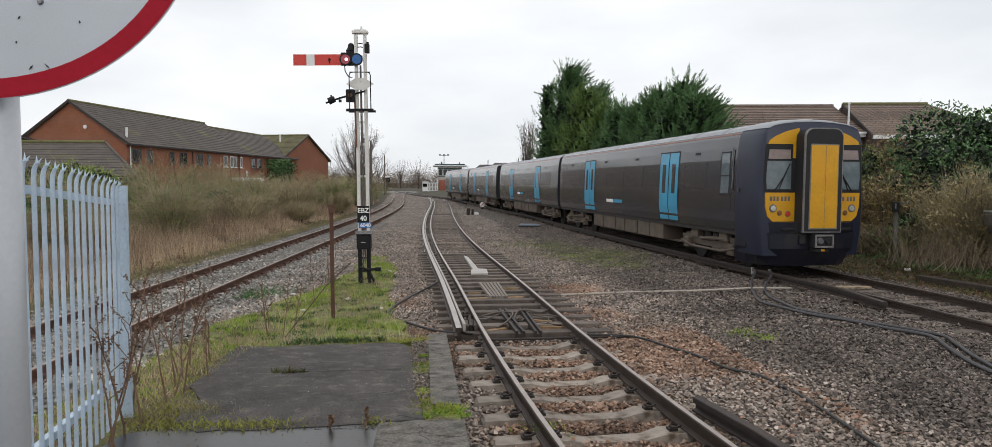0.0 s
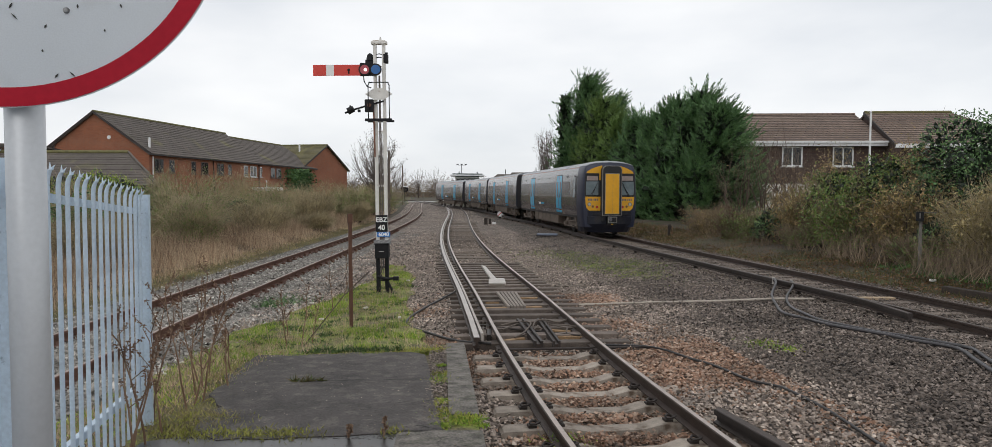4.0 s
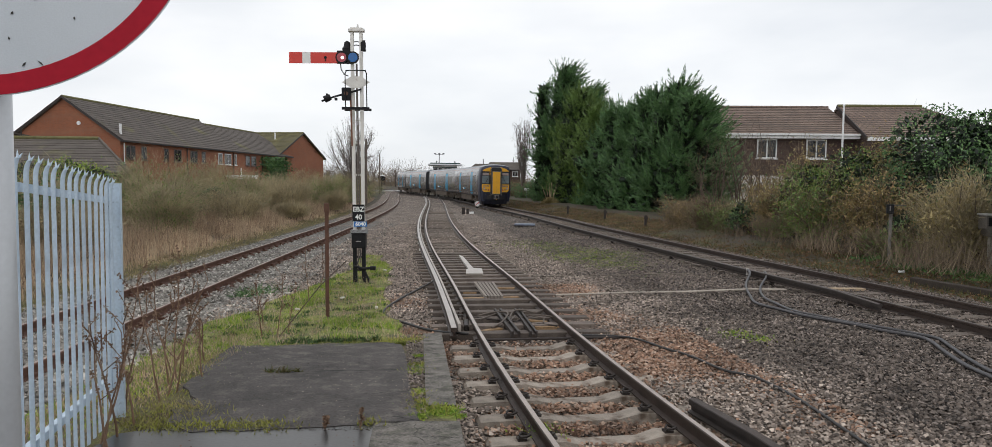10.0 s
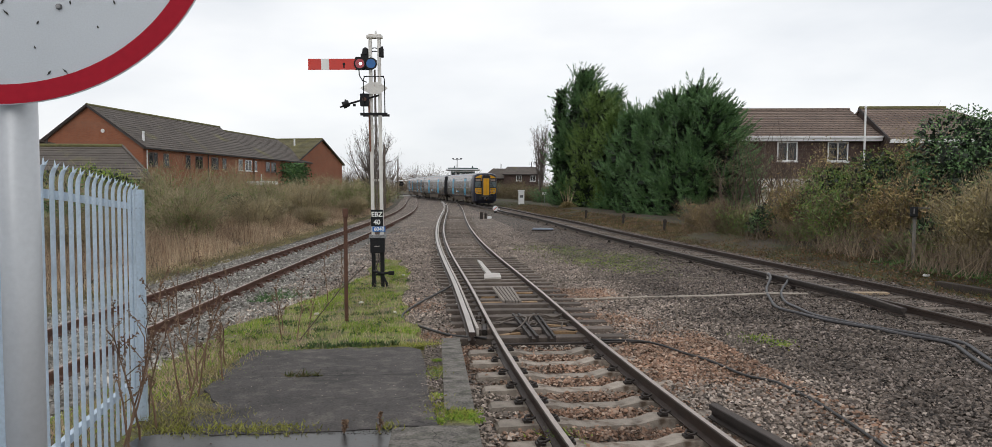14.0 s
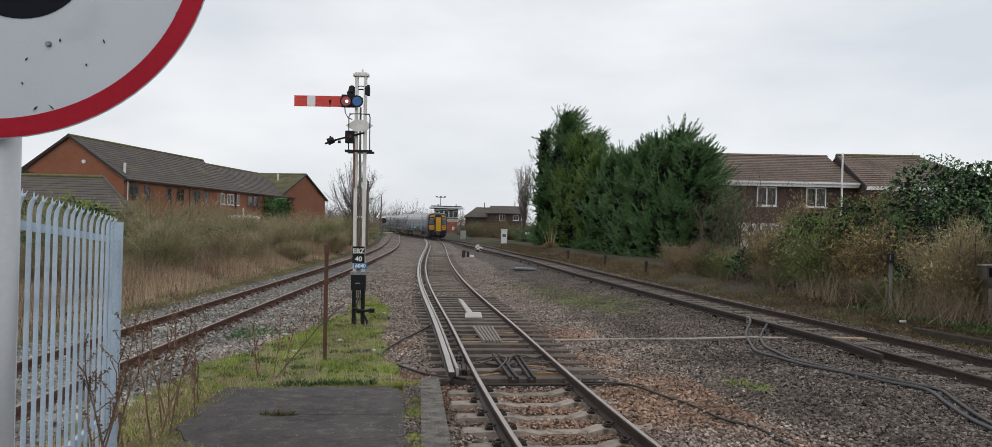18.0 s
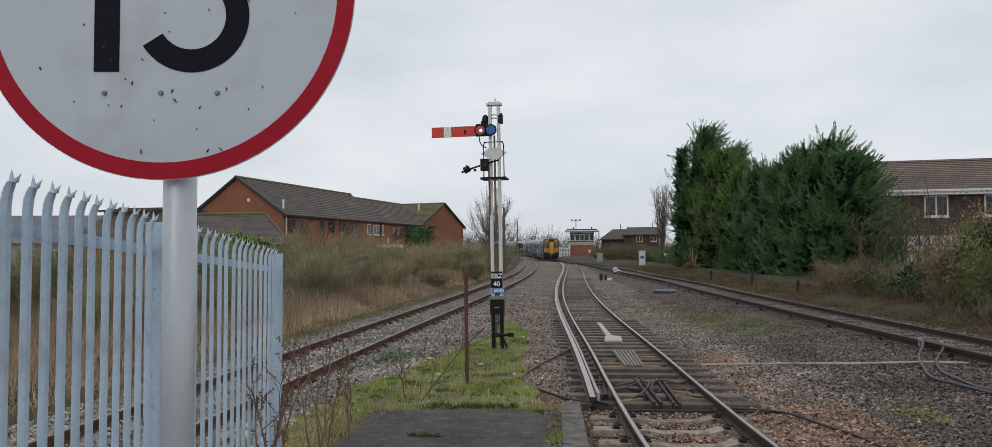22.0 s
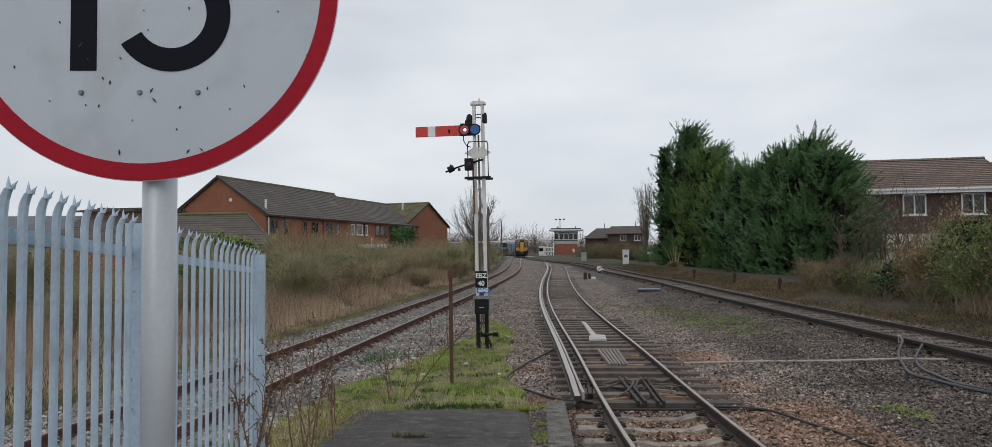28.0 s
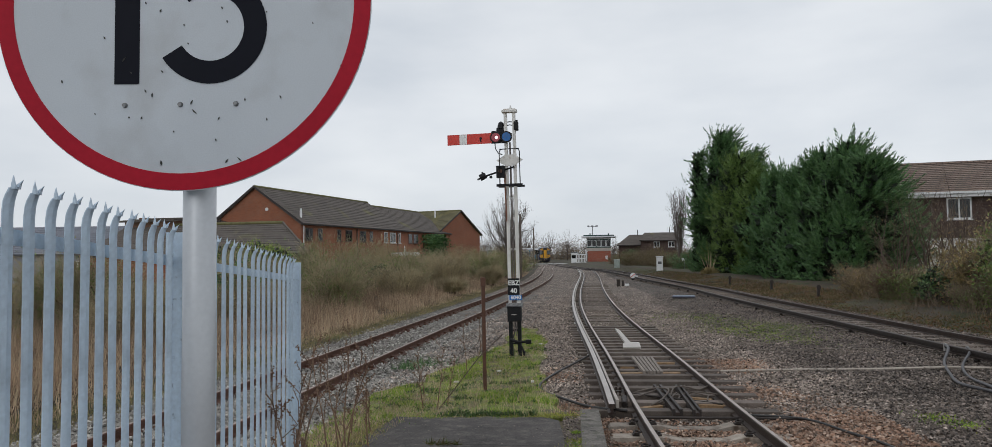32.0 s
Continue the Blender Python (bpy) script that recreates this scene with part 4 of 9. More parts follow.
def text_mesh(s, size, material):
    c = bpy.data.curves.new("text", "FONT")
    c.offset = 0.004
    c.body, c.size, c.align_x, c.align_y, c.extrude = s, size, "CENTER", "CENTER", 0.0015
    o = new("text", c)
    bpy.context.view_layer.update()
    me = bpy.data.meshes.new_from_object(o.evaluated_get(bpy.context.evaluated_depsgraph_get()))
    bpy.data.objects.remove(o)
    me.materials.clear()
    me.materials.append(material)
    return me


SX, SY = -2.79, 17.0
sig = thing("semaphore_signal", "white steel post semaphore signal with a red arm at danger", "railway signal", pose(SX + 0.085, SY, 0, 0, -0.8, 0))
for x in (-0.105, 0.105):
    bm = bmesh.new()
    prism(bm, [(x - 0.038, -0.04), (x + 0.038, -0.04), (x + 0.038, -0.03), (x - 0.028, -0.03), (x - 0.028, 0.03), (x + 0.038, 0.03), (x + 0.038, 0.04), (x - 0.038, 0.04)], 1.3, 6.0, "z")
    part("post", bm, M_WHITE, sig)
    bm = bmesh.new()
    prism(bm, [(x - 0.045, -0.05), (x + 0.045, -0.05), (x + 0.045, 0.05), (x - 0.045, 0.05)], -0.1, 1.3, "z")
    part("post_base", bm, M_BLACK, sig, "black painted lower post")
part("cap", box(-0.19, -0.08, 6.0, 0.19, 0.08, 6.07, bevel=0.015), M_WHITE, sig)
part("cap_ridge", box(-0.15, -0.05, 6.07, 0.15, 0.05, 6.1, bevel=0.012), M_WHITE, sig)
part("finial", rod(bmesh.new(), (0.03, 0, 6.1), (0.03, 0, 6.18), 0.03, 0.015), M_WHITE, sig)
for z in (2.59, 3.36, 3.9):
    part("rung", box(-0.066, -0.02, z, 0.066, 0.02, z + (0.05 if z < 3.5 else 0.03)), M_WHITE, sig)
for z in (0.3, 0.62):
    part("rung", box(-0.065, -0.02, z, 0.065, 0.02, z + 0.04), M_BLACK, sig)
arm = part("arm", box(-1.57, -0.1, 5.245, -0.44, -0.088, 5.505, bevel=0.003), M_SIGRED, sig, "red enamelled arm with white stripe")
part("stripe", box(-1.26, -0.104, 5.248, -1.07, -0.1005, 5.502), M_TEXT, arm, "white stripe")
bm = rod(bmesh.new(), (-0.72, -0.105, 5.38), (-0.72, -0.1, 5.38), 0.035, 0.03, 10)
box(-0.735, -0.104, 5.29, -0.705, -0.1, 5.38, bm)
part("arm_boss", bm, M_BLACK, arm)
for x, m_, lab in ((-0.34, mat("red_lens", (0.42, 0.07, 0.09), 0.15, var=0.1), "red lens"), (-0.075, mat("blue_lens", (0.02, 0.13, 0.38), 0.15, var=0.1), "blue-green lens")):
    bm = rod(bmesh.new(), (x, -0.13, 5.385), (x, -0.11, 5.385), 0.11, 0.115, 24)
    part("lens", bm, m_, arm, lab)
    bm = bmesh.new()
    ring(bm, 0.11, 0.142, -0.131, 24)
    ring(bm, 0.142, 0.142, -0.131, 24, -0.09)
    q = part("lens_ring", bm, M_BLACK, arm)
    q.location = (x, 0, 5.385)
part("lens_glow", rod(bmesh.new(), (-0.32, -0.135, 5.38), (-0.32, -0.131, 5.38), 0.04, 0.04, 12), mat("lamp_glow", (1.0, 0.75, 0.75), 0.3, emit=1.2), arm, "lit lamp behind the lens")
bm = bmesh.new()
prism(bm, [(-0.46, 5.24), (-0.15, 5.24), (0.03, 5.3), (0.06, 5.47), (-0.06, 5.53), (-0.46, 5.52)], -0.087, -0.06, "y")
part("spectacle", bm, M_BLACK, sig, "black cast spectacle plate")
bm = box(-0.34, -0.02, 5.5, -0.12, 0.14, 5.64, bevel=0.02)
rod(bm, (-0.23, 0.05, 5.62), (-0.23, 0.05, 5.76), 0.1, 0.07, 12)
rod(bm, (-0.23, 0.05, 5.76), (-0.23, 0.05, 5.8), 0.07, 0.02, 12)
lamp_ = part("signal_lamp", bm, M_BLACK, sig, "black signal lamp")
part("lamp_door", box(-0.46, -0.04, 5.5, -0.345, 0.1, 5.56, bevel=0.01), M_BLACK, lamp_)
part("bracket", tube(bmesh.new(), [(-0.38, -0.03, 5.26), (-0.37, -0.03, 5.12), (-0.3, -0.03, 5.0), (-0.2, -0.03, 4.96)], 0.013), M_BLACK, sig)
for z in (5.68, 5.76):
    part("bracket", tube(bmesh.new(), [(-0.14, 0, z), (0.0, 0.02, z + 0.02), (0.1, 0.02, z)], 0.012), M_BLACK, sig)
bm = bmesh.new()
prism(bm, [(-0.35, 4.81), (-0.12, 4.95), (0.1, 4.95), (0.31, 4.81), (0.1, 4.67), (-0.12, 4.67)], -0.08, -0.065, "y")
part("diamond_plate", bm, M_WHITE, sig, "white diamond plate")
rep = part("repeater", box(0.1, -0.06, 5.55, 0.21, 0.08, 5.77, bevel=0.02), M_BLACK, sig)
part("repeater_bracket", box(0.06, 0.0, 5.78, 0.2, 0.03, 5.81), M_BLACK, rep)
part("platform_bar", box(-0.33, -0.25, 4.15, 0.31, -0.19, 4.21), M_BLACK, sig)
part("platform_bar", box(-0.33, 0.13, 4.16, 0.31, 0.19, 4.21), M_BLACK, sig)
for x, bend in ((-0.25, -0.03), (0.25, 0.03)):
    part("handrail", tube(bmesh.new(), [(x, -0.2, 4.2), (x, -0.2, 5.0), (x - bend, -0.2, 5.06), (x - bend * 3, -0.2, 5.07)], 0.014), M_BLACK, sig)
part("handrail", tube(bmesh.new(), [(-0.24, -0.2, 5.07), (0.24, -0.2, 5.07)], 0.012), M_BLACK, sig)
bal = part("balance_arm", tube(bmesh.new(), [(0.1, -0.09, 4.64), (-0.3, -0.09, 4.53), (-0.55, -0.09, 4.46), (-0.83, -0.09, 4.36)], 0.024), M_BLACK, sig, "black balance lever")
part("weight", rod(bmesh.new(), (-0.76, -0.09, 4.4), (-0.62, -0.09, 4.46), 0.085, 0.075, 12), M_BLACK, bal)
part("weight_pin", rod(bmesh.new(), (-0.69, -0.09, 4.5), (-0.71, -0.09, 4.54), 0.025, 0.02, 8), M_BLACK, bal)
part("stop", box(-0.52, -0.12, 4.38, -0.46, -0.06, 4.44), M_BLACK, bal)
pb = part("pivot_box", box(-0.35, -0.14, 4.38, -0.14, -0.02, 4.68, bevel=0.02), M_BLACK, sig)
part("pivot", rod(bmesh.new(), (-0.24, -0.165, 4.54), (-0.24, -0.14, 4.54), 0.05, 0.05, 10), mat("rusty_pivot", (0.12, 0.06, 0.04), 0.8), pb)
for x in (-0.02, 0.03):
    part("pull_rod", rod(bmesh.new(), (x, -0.03, 0.5), (x * 0.4, -0.06, 5.25), 0.013), mat("rod_steel", (0.16, 0.135, 0.12), 0.6, 0.4), sig)
part("pull_rod", rod(bmesh.new(), (-0.13, -0.07, 3.3), (-0.15, -0.07, 4.5), 0.02), mat("rusty_rod", (0.2, 0.09, 0.055), 0.8), sig, "rusty operating rod")
plate = part("number_plate", box(-0.145, -0.075, 1.5, 0.145, -0.06, 1.905, bevel=0.004), M_BLACK, sig, "black identification plate with white letters")
for s_, z_, sz in (("EBZ", 1.79, 0.16), ("40", 1.6, 0.165)):
    q = part("lettering", text_mesh(s_, sz, M_TEXT), None, plate)
    q.matrix_basis = pose(0, -0.0775, z_, 90)
plate = part("number_plate", box(-0.11, -0.09, 1.375, 0.2, -0.077, 1.497, bevel=0.003), M_BLUE, sig, "blue plate with white numerals")
q = part("lettering", text_mesh("6040", 0.125, M_TEXT), None, plate)
q.matrix_basis = pose(0.05, -0.0925, 1.437, 90)
part("insulator_strip", box(-0.2, -0.06, 1.19, 0.2, 0.06, 1.3), mat("pale_brackets", (0.22, 0.22, 0.22), 0.6, var=0.6, scale=30), sig)
case = part("equipment_case", box(-0.165, -0.14, 0.86, 0.165, 0.1, 1.2, bevel=0.015), M_BLACK, sig, "black metal equipment case")
part("lid", box(-0.178, -0.155, 1.2, 0.178, 0.11, 1.225, bevel=0.005), M_BLACK, case)
part("latch", box(-0.06, -0.15, 1.02, 0.06, -0.141, 1.035), M_ZINC, case)
part("crank", tube(bmesh.new(), [(-0.12, -0.07, 0.42), (0.1, -0.1, 0.36), (0.34, -0.1, 0.38)], 0.035), M_BLACK, sig)
part("crank", box(0.26, -0.15, 0.32, 0.4, -0.04, 0.42, bevel=0.02), M_BLACK, sig)
part("crank", tube(bmesh.new(), [(0.12, -0.05, 0.3), (0.22, -0.08, 0.1), (0.2, -0.08, -0.02)], 0.03), M_BLACK, sig)
part("cable", tube(bmesh.new(), [(0.02, -0.06, 0.84), (0.04, -0.09, 0.7), (-0.04, -0.09, 0.5), (0.02, -0.07, 0.35)], 0.014), M_CABLE, sig)

# rusty stake beside the platform end
stake = thing("rusty_stake", "thin rusty steel angle stake in the grass", "stake", pose(-2.58, 12.4, 0, 0.4, -0.5, 20))
bm = bmesh.new()
prism(bm, [(-0.03, -0.03), (0.03, -0.03), (0.03, -0.022), (-0.022, -0.022), (-0.022, 0.03), (-0.03, 0.03)], -0.1, 2.02, "z")
part("angle_bar", bm, M_RUST, stake)
part("clamp", box(-0.045, -0.045, 1.92, 0.04, 0.035, 2.08, bevel=0.01), M_RUST, stake)


# ---- the train ----
M_NAVY = mat("dark_blue_grey_coach_paint", (0.036, 0.037, 0.047), 0.24, 0.1, var=0.2, scale=0.8, fine=30, bump=0.04, stain=((0.06, 0.053, 0.05), 0.6, 0.5))
M_NAVY.node_tree.nodes["Principled BSDF"].inputs["Coat Weight"].default_value = 0.45
M_NAVY.node_tree.nodes["Principled BSDF"].inputs["Coat Roughness"].default_value = 0.12
M_DEEP = mat("deep_blue_cab_paint", (0.02, 0.024, 0.046), 0.4, 0.1, var=0.2, scale=2, fine=30, bump=0.04)
M_ROOF = mat("grey_coach_roof", (0.25, 0.26, 0.28), 0.36, 0.1, var=0.25, scale=0.9, fine=20, bump=0.1)
M_TBLUE = mat("bright_blue_door", (0.07, 0.35, 0.55), 0.26, var=0.12, scale=2, fine=30, bump=0.03)
M_YEL = mat("warning_yellow", (0.66, 0.33, 0.01), 0.45, var=0.14, scale=2, fine=30, bump=0.04)
M_GLASS = mat("dark_coach_glass", (0.05, 0.047, 0.048), 0.22, 0.0, var=0.15, scale=0.7, fine=10, bump=0.02)
M_RUBBER = mat("black_rubber", (0.014, 0.014, 0.016), 0.7, var=0.2)
M_GANG = mat("grey_gangway_frame", (0.13, 0.13, 0.14), 0.6, 0.2, var=0.2)
M_UNDER = mat("dusty_brown_underframe", (0.11, 0.085, 0.066), 0.85, var=0.4, scale=3, fine=30)
M_UNDERD = mat("grimy_black_underframe", (0.035, 0.03, 0.027), 0.85, var=0.4, scale=3, fine=30)
M_LAMPW = mat("headlamp_glass", (0.55, 0.55, 0.52), 0.1, 0.3, var=0.1)
M_LAMPR = mat("tail_lamp_red", (0.4, 0.03, 0.02), 0.25, emit=0.25)
M_AMBER = mat("amber_lamp", (0.25, 0.11, 0.02), 0.25, var=0.1)
M_GANGL = mat("worn_grey_rim", (0.22, 0.21, 0.2), 0.6, 0.2, var=0.4, scale=5)
# pale base colour stands for reflected sky and the light cab behind
M_SCREEN = mat("glass_painted_reflection", (0.15, 0.185, 0.2), 0.08, 0.0, var=0.25, scale=1.2, fine=8, bump=0.0)
M_VAL = mat("grimy_navy_valance", (0.013, 0.015, 0.026), 0.4, 0.05, var=0.35, scale=2, fine=25, bump=0.04, stain=((0.04, 0.036, 0.034), 1.5, 0.52))
M_ORANGE = mat("cant_rail_stripe", (0.3, 0.13, 0.09), 0.5, var=0.1)

# Cross-section of half the body: (across, height over rail)
SIDE = [(1.33, 0.98), (1.385, 1.2), (1.4, 1.5), (1.4, 1.9), (1.385, 2.3), (1.37, 2.75), (1.345, 3.05), (1.3, 3.3), (1.235, 3.44)]
ROOF = [(1.235, 3.44), (1.1, 3.54), (0.85, 3.62), (0.5, 3.68), (0.0, 3.71)]


def loft(bm, sections, closed=False):
    rings = [[bm.verts.new(p) for p in s] for s in sections]
    for a, b in zip(rings, rings[1:]):
        n = len(a)
        for j in range(n if closed else n - 1):
            bm.faces.new((a[j], a[(j + 1) % n], b[(j + 1) % n], b[j]))
    return rings


def shell(y0, y1, prof, narrow=None):
    """Both sides and the floor or crown of a body between y0 and y1."""
    ring_ = [(x, z) for x, z in prof] + [(-x, z) for x, z in prof[::-1] if x > 0]
    bm = bmesh.new()
    ends = [y0, y1]
    rings = loft(bm, [[(x, y, z) for x, z in ring_] for y in ends], True)
    bm.faces.new(rings[0])
    bm.faces.new(rings[1][::-1])
    bmesh.ops.recalc_face_normals(bm, faces=bm.faces)
    return bm


def side_x(z):
    xs, zs = zip(*SIDE)
    return float(np.interp(z, zs, xs))


def side_panel(y0, y1, z0, z1, proud, s, rows=5):
    """A panel that follows the curve of the body side; s is the side."""
    bm = bmesh.new()
    zs = np.linspace(z0, z1, rows)
    for lay_, flip in ((proud, False), (proud - 0.02, True)):
        v = [[bm.verts.new((s * (side_x(z) + lay_), y, z)) for y in (y0, y1)] for z in zs]
        for a, b in zip(v, v[1:]):
            bm.faces.new((a[0], a[1], b[1], b[0]))
    bmesh.ops.recalc_face_normals(bm, faces=bm.faces)
    return bm


def wheel_mesh():
    bm = bmesh.new()
    rod(bm, (-0.07, 0, 0), (0.03, 0, 0), 0.42, 0.42, 24)
    rod(bm, (-0.1, 0, 0), (-0.07, 0, 0), 0.45, 0.45, 24)
    rod(bm, (0.03, 0, 0), (0.09, 0, 0), 0.12, 0.1, 12)
    return mesh_of(bm, M_UNDERD)


WHEEL = wheel_mesh()


def bogie(car, y, spin):
    """Side frames, springs, axle boxes and four wheels under one end of a coach."""
    b = part("bogie", box(-0.9, y - 0.25, 0.5, 0.9, y + 0.25, 0.72, bevel=0.04), M_UNDERD, car)
    for s in (-1, 1):
        bm = bmesh.new()
        prism(bm, [(y - 1.7, 0.5), (y - 1.55, 0.72), (y - 0.7, 0.78), (y - 0.45, 0.6), (y + 0.45, 0.6), (y + 0.7, 0.78), (y + 1.55, 0.72), (y + 1.7, 0.5), (y + 0.6, 0.42), (y - 0.6, 0.42)], s * 1.0, s * 1.14, "x")
        part("side_frame", bm, M_UNDER, b)
        for d in (-1.3, 1.3):
            part("axle_box", box(min(s * 1.12, s * 1.28), y + d - 0.17, 0.3, max(s * 1.12, s * 1.28), y + d + 0.17, 0.6, bevel=0.03), M_UNDER, b)
            q = part("wheel", WHEEL, None, b)
            q.matrix_basis = pose(s * 0.76, y + d, 0.42, 0, 0, 0 if s > 0 else 180)
            spin.append((q, 0.76 * s, y + d, s))
        for d in (-0.25, 0.25):
            part("air_spring", rod(bmesh.new(), (s * 1.05, y + d, 0.62), (s * 1.05, y + d, 0.95), 0.14, 0.14, 12), M_UNDERD, b)
        for d in (-0.85, 0.85):
            part("brake_unit", box(min(s * 1.06, s * 1.24), y + d - 0.22, 0.62, max(s * 1.06, s * 1.24), y + d + 0.22, 0.86, bevel=0.04), M_UNDER, b)
        part("brake_pipe", tube(bmesh.new(), [(s * 1.27, y - 1.6, 0.5), (s * 1.29, y - 0.9, 0.38), (s * 1.29, y + 0.9, 0.38), (s * 1.27, y + 1.6, 0.5)], 0.035), M_UNDER, b)
        part("damper", rod(bmesh.new(), (s * 1.2, y - 0.9, 0.7), (s * 1.2, y + 0.5, 0.62), 0.05), M_UNDER, b)


def coach(label, cab, spin):
    """One coach; its near end at y = 0, its far end at y = 19."""
    car = thing("railway_carriage", label, "train carriage", group="carriages of the train")
    y0, y1 = (1.15 if cab else 0.42), 18.5
    part("body", shell(y0, y1, [(0.0, 0.98)] + SIDE), M_NAVY, car, "dirty dark blue-grey body side")
    part("roof", shell(y0, y1, ROOF[:1] + ROOF), M_ROOF, car, "pale grey ribbed roof", smooth=False)
    for s in (-1, 1):
        part("cantrail_stripe", side_panel(y0, y1, 3.37, 3.4, 0.006, s, 2), M_ORANGE, car)
        w = part("window_band", side_panel(y0 + 1.6, y1 - 0.6, 2.02, 2.72, 0.004, s, 4), M_GLASS, car, "dark tinted window band")
        for k in range(8):
            yy = y0 + 2.4 + k * 1.92
            part("window_bar", side_panel(yy, yy + 0.03, 2.02, 2.72, 0.007, s, 4), M_UNDERD, w)
            part("hopper", side_panel(yy + 0.5, yy + 1.7, 2.5, 2.51, 0.008, s, 2), M_UNDERD, w)
        for yc in (5.25, 13.5):
            for d in (-0.68, 0.03):
                door = part("door_leaf", side_panel(yc + d, yc + d + 0.65, 1.04, 3.06, 0.016, s, 6), M_TBLUE, car, "bright blue sliding door leaf")
                part("door_window", side_panel(yc + d + 0.2, yc + d + 0.45, 1.85, 2.72, 0.02, s, 4), M_GLASS, door)
            part("door_frame", side_panel(yc - 0.74, yc + 0.74, 1.0, 3.1, 0.008, s, 6), M_RUBBER, car)
        for yy in (3.2, 7.9, 11.3, 16.2):
            part("side_lamp", side_panel(yy, yy + 0.3, 2.93, 3.0, 0.012, s, 2), M_RUBBER, car)
        part("operator_patch", side_panel(10.42, 11.2, 1.42, 1.54, 0.008, s, 2), M_TEXT, car, "white lettering patch")
        part("operator_patch", side_panel(9.4, 10.4, 1.42, 1.54, 0.008, s, 2), M_TBLUE, car, "blue lettering patch")
        for k, (a, b) in enumerate(((5.9, 7.0), (7.05, 8.1), (8.2, 9.4), (9.5, 10.4), (10.5, 11.9), (12.0, 13.2))):
            part("equipment_box", box(min(s * 0.6, s * 1.28), a, 0.38, max(s * 0.6, s * 1.28), b, 0.96, bevel=0.03), M_UNDER, car)
        part("sole_bar", box(min(s * 1.1, s * 1.3), y0, 0.86, max(s * 1.1, s * 1.3), y1, 0.99), M_UNDERD, car)
    for k in range(10):
        yy = 2.2 + k * 1.68
        part("roof_rib", shell(yy, yy + 0.06, [(x + 0.006, z + 0.008) for x, z in ROOF[:1] + ROOF[:-1]] + [(0.0, 3.722)]), M_ROOF, car)
    bogie(car, 2.9, spin)
    bogie(car, 16.0, spin)
    part("gangway", box(-0.62, 18.5, 1.0, 0.62, 19.6, 3.25, bevel=0.04), M_RUBBER, car, "black bellows gangway")
    part("coupler", box(-0.12, 18.7, 0.75, 0.12, 19.3, 0.98), M_UNDERD, car)
    if cab:
        # rounded cab end
        def sec(y, k, lift):
            pts = [(x * k, z) for x, z in [(1.3, 0.45), (1.38, 0.98)] + SIDE[1:]]
            pts += [(x * k, 3.44 + (z - 3.44) * lift) for x, z in ROOF[1:]]
            return [(x, y, z) for x, z in pts] + [(-x, y, z) for x, z in pts[::-1][1:]]

        def round_off(y):
            """Width and crown height left at distance y behind the flat of the face."""
            u = max(0.0, (1.15 - y) / 1.05)
            return 0.92 + 0.08 * (1 - u**4.0) ** 0.5, 0.6 + 0.4 * (1 - u**3.0) ** 0.5

        stops = (1.15, 0.9, 0.7, 0.55, 0.42, 0.32, 0.24, 0.17, 0.125, 0.1)
        bm = bmesh.new()
        rings = loft(bm, [sec(y, *round_off(y)) for y in stops], False)
        bm.faces.new(rings[-1])
        bmesh.ops.recalc_face_normals(bm, faces=bm.faces)
        part("cab_shell", bm, M_DEEP, car, "deep blue rounded cab end", smooth=True)
        bm = bmesh.new()
        loft(bm, [[(x * k * 1.004, y - 0.004, 3.44 + (z - 3.44) * q + 0.012) for x, z in ROOF] + [(-x * k * 1.004, y - 0.004, 3.44 + (z - 3.44) * q + 0.012) for x, z in ROOF[::-1][1:]] for y in stops for k, q in [round_off(y)]])
        part("cab_roof", bm, M_ROOF, car, "smooth grey cab dome", smooth=True)
        def arch(w, z0, z1, r, n=6):
            """Outline of an upright panel with rounded top corners."""
            pts = [(-w, z0), (w, z0)]
            pts += [(w - r + r * math.sin(a_), z1 - r + r * math.cos(a_)) for a_ in [math.pi / 2 - math.pi / 2 * j / n for j in range(n + 1)]]
            pts += [(-w + r - r * math.sin(a_), z1 - r + r * math.cos(a_)) for a_ in [math.pi / 2 * j / n for j in range(n + 1)]]
            return pts

        for s in (-1, 1):
            def face_panel(outline, d, depth=0.03):
                b_ = bmesh.new()
                prism(b_, [(s * (u + 0.11 * max(0.0, u - 0.6)), v) for u, v in outline], 0.1 - d - depth, 0.1 - d, "y")
                return b_
            part("warning_panel", face_panel([(0.44, 1.26), (0.98, 1.26), (1.1, 1.38), (1.15, 1.6), (1.16, 1.94), (0.44, 1.94)], 0.0), M_YEL, car, "yellow warning panel")
            part("warning_panel", face_panel([(0.4, 3.08), (1.12, 3.08), (1.08, 3.17), (0.92, 3.28), (0.7, 3.38), (0.4, 3.46)], 0.0), M_YEL, car, "yellow upper panel")
            part("warning_strip", face_panel([(0.44, 2.75), (0.54, 2.75), (0.54, 3.078), (0.44, 3.078)], 0.0), M_YEL, car)
            part("gangway_corner", face_panel([(0.44, 1.942), (0.54, 1.942), (0.54, 2.748), (0.44, 2.748)], 0.0), M_RUBBER, car)
            part("screen_surround", face_panel([(0.542, 1.95), (1.185, 1.95), (1.2, 2.3), (1.165, 3.07), (0.542, 3.07)], 0.0, 0.022), M_RUBBER, car)
            w = part("windscreen", face_panel([(0.58, 2.02), (1.13, 2.02), (1.15, 2.3), (1.13, 2.68), (0.58, 2.68)], 0.024, 0.006), M_SCREEN, car, "windscreen with pale reflected light in its colour")
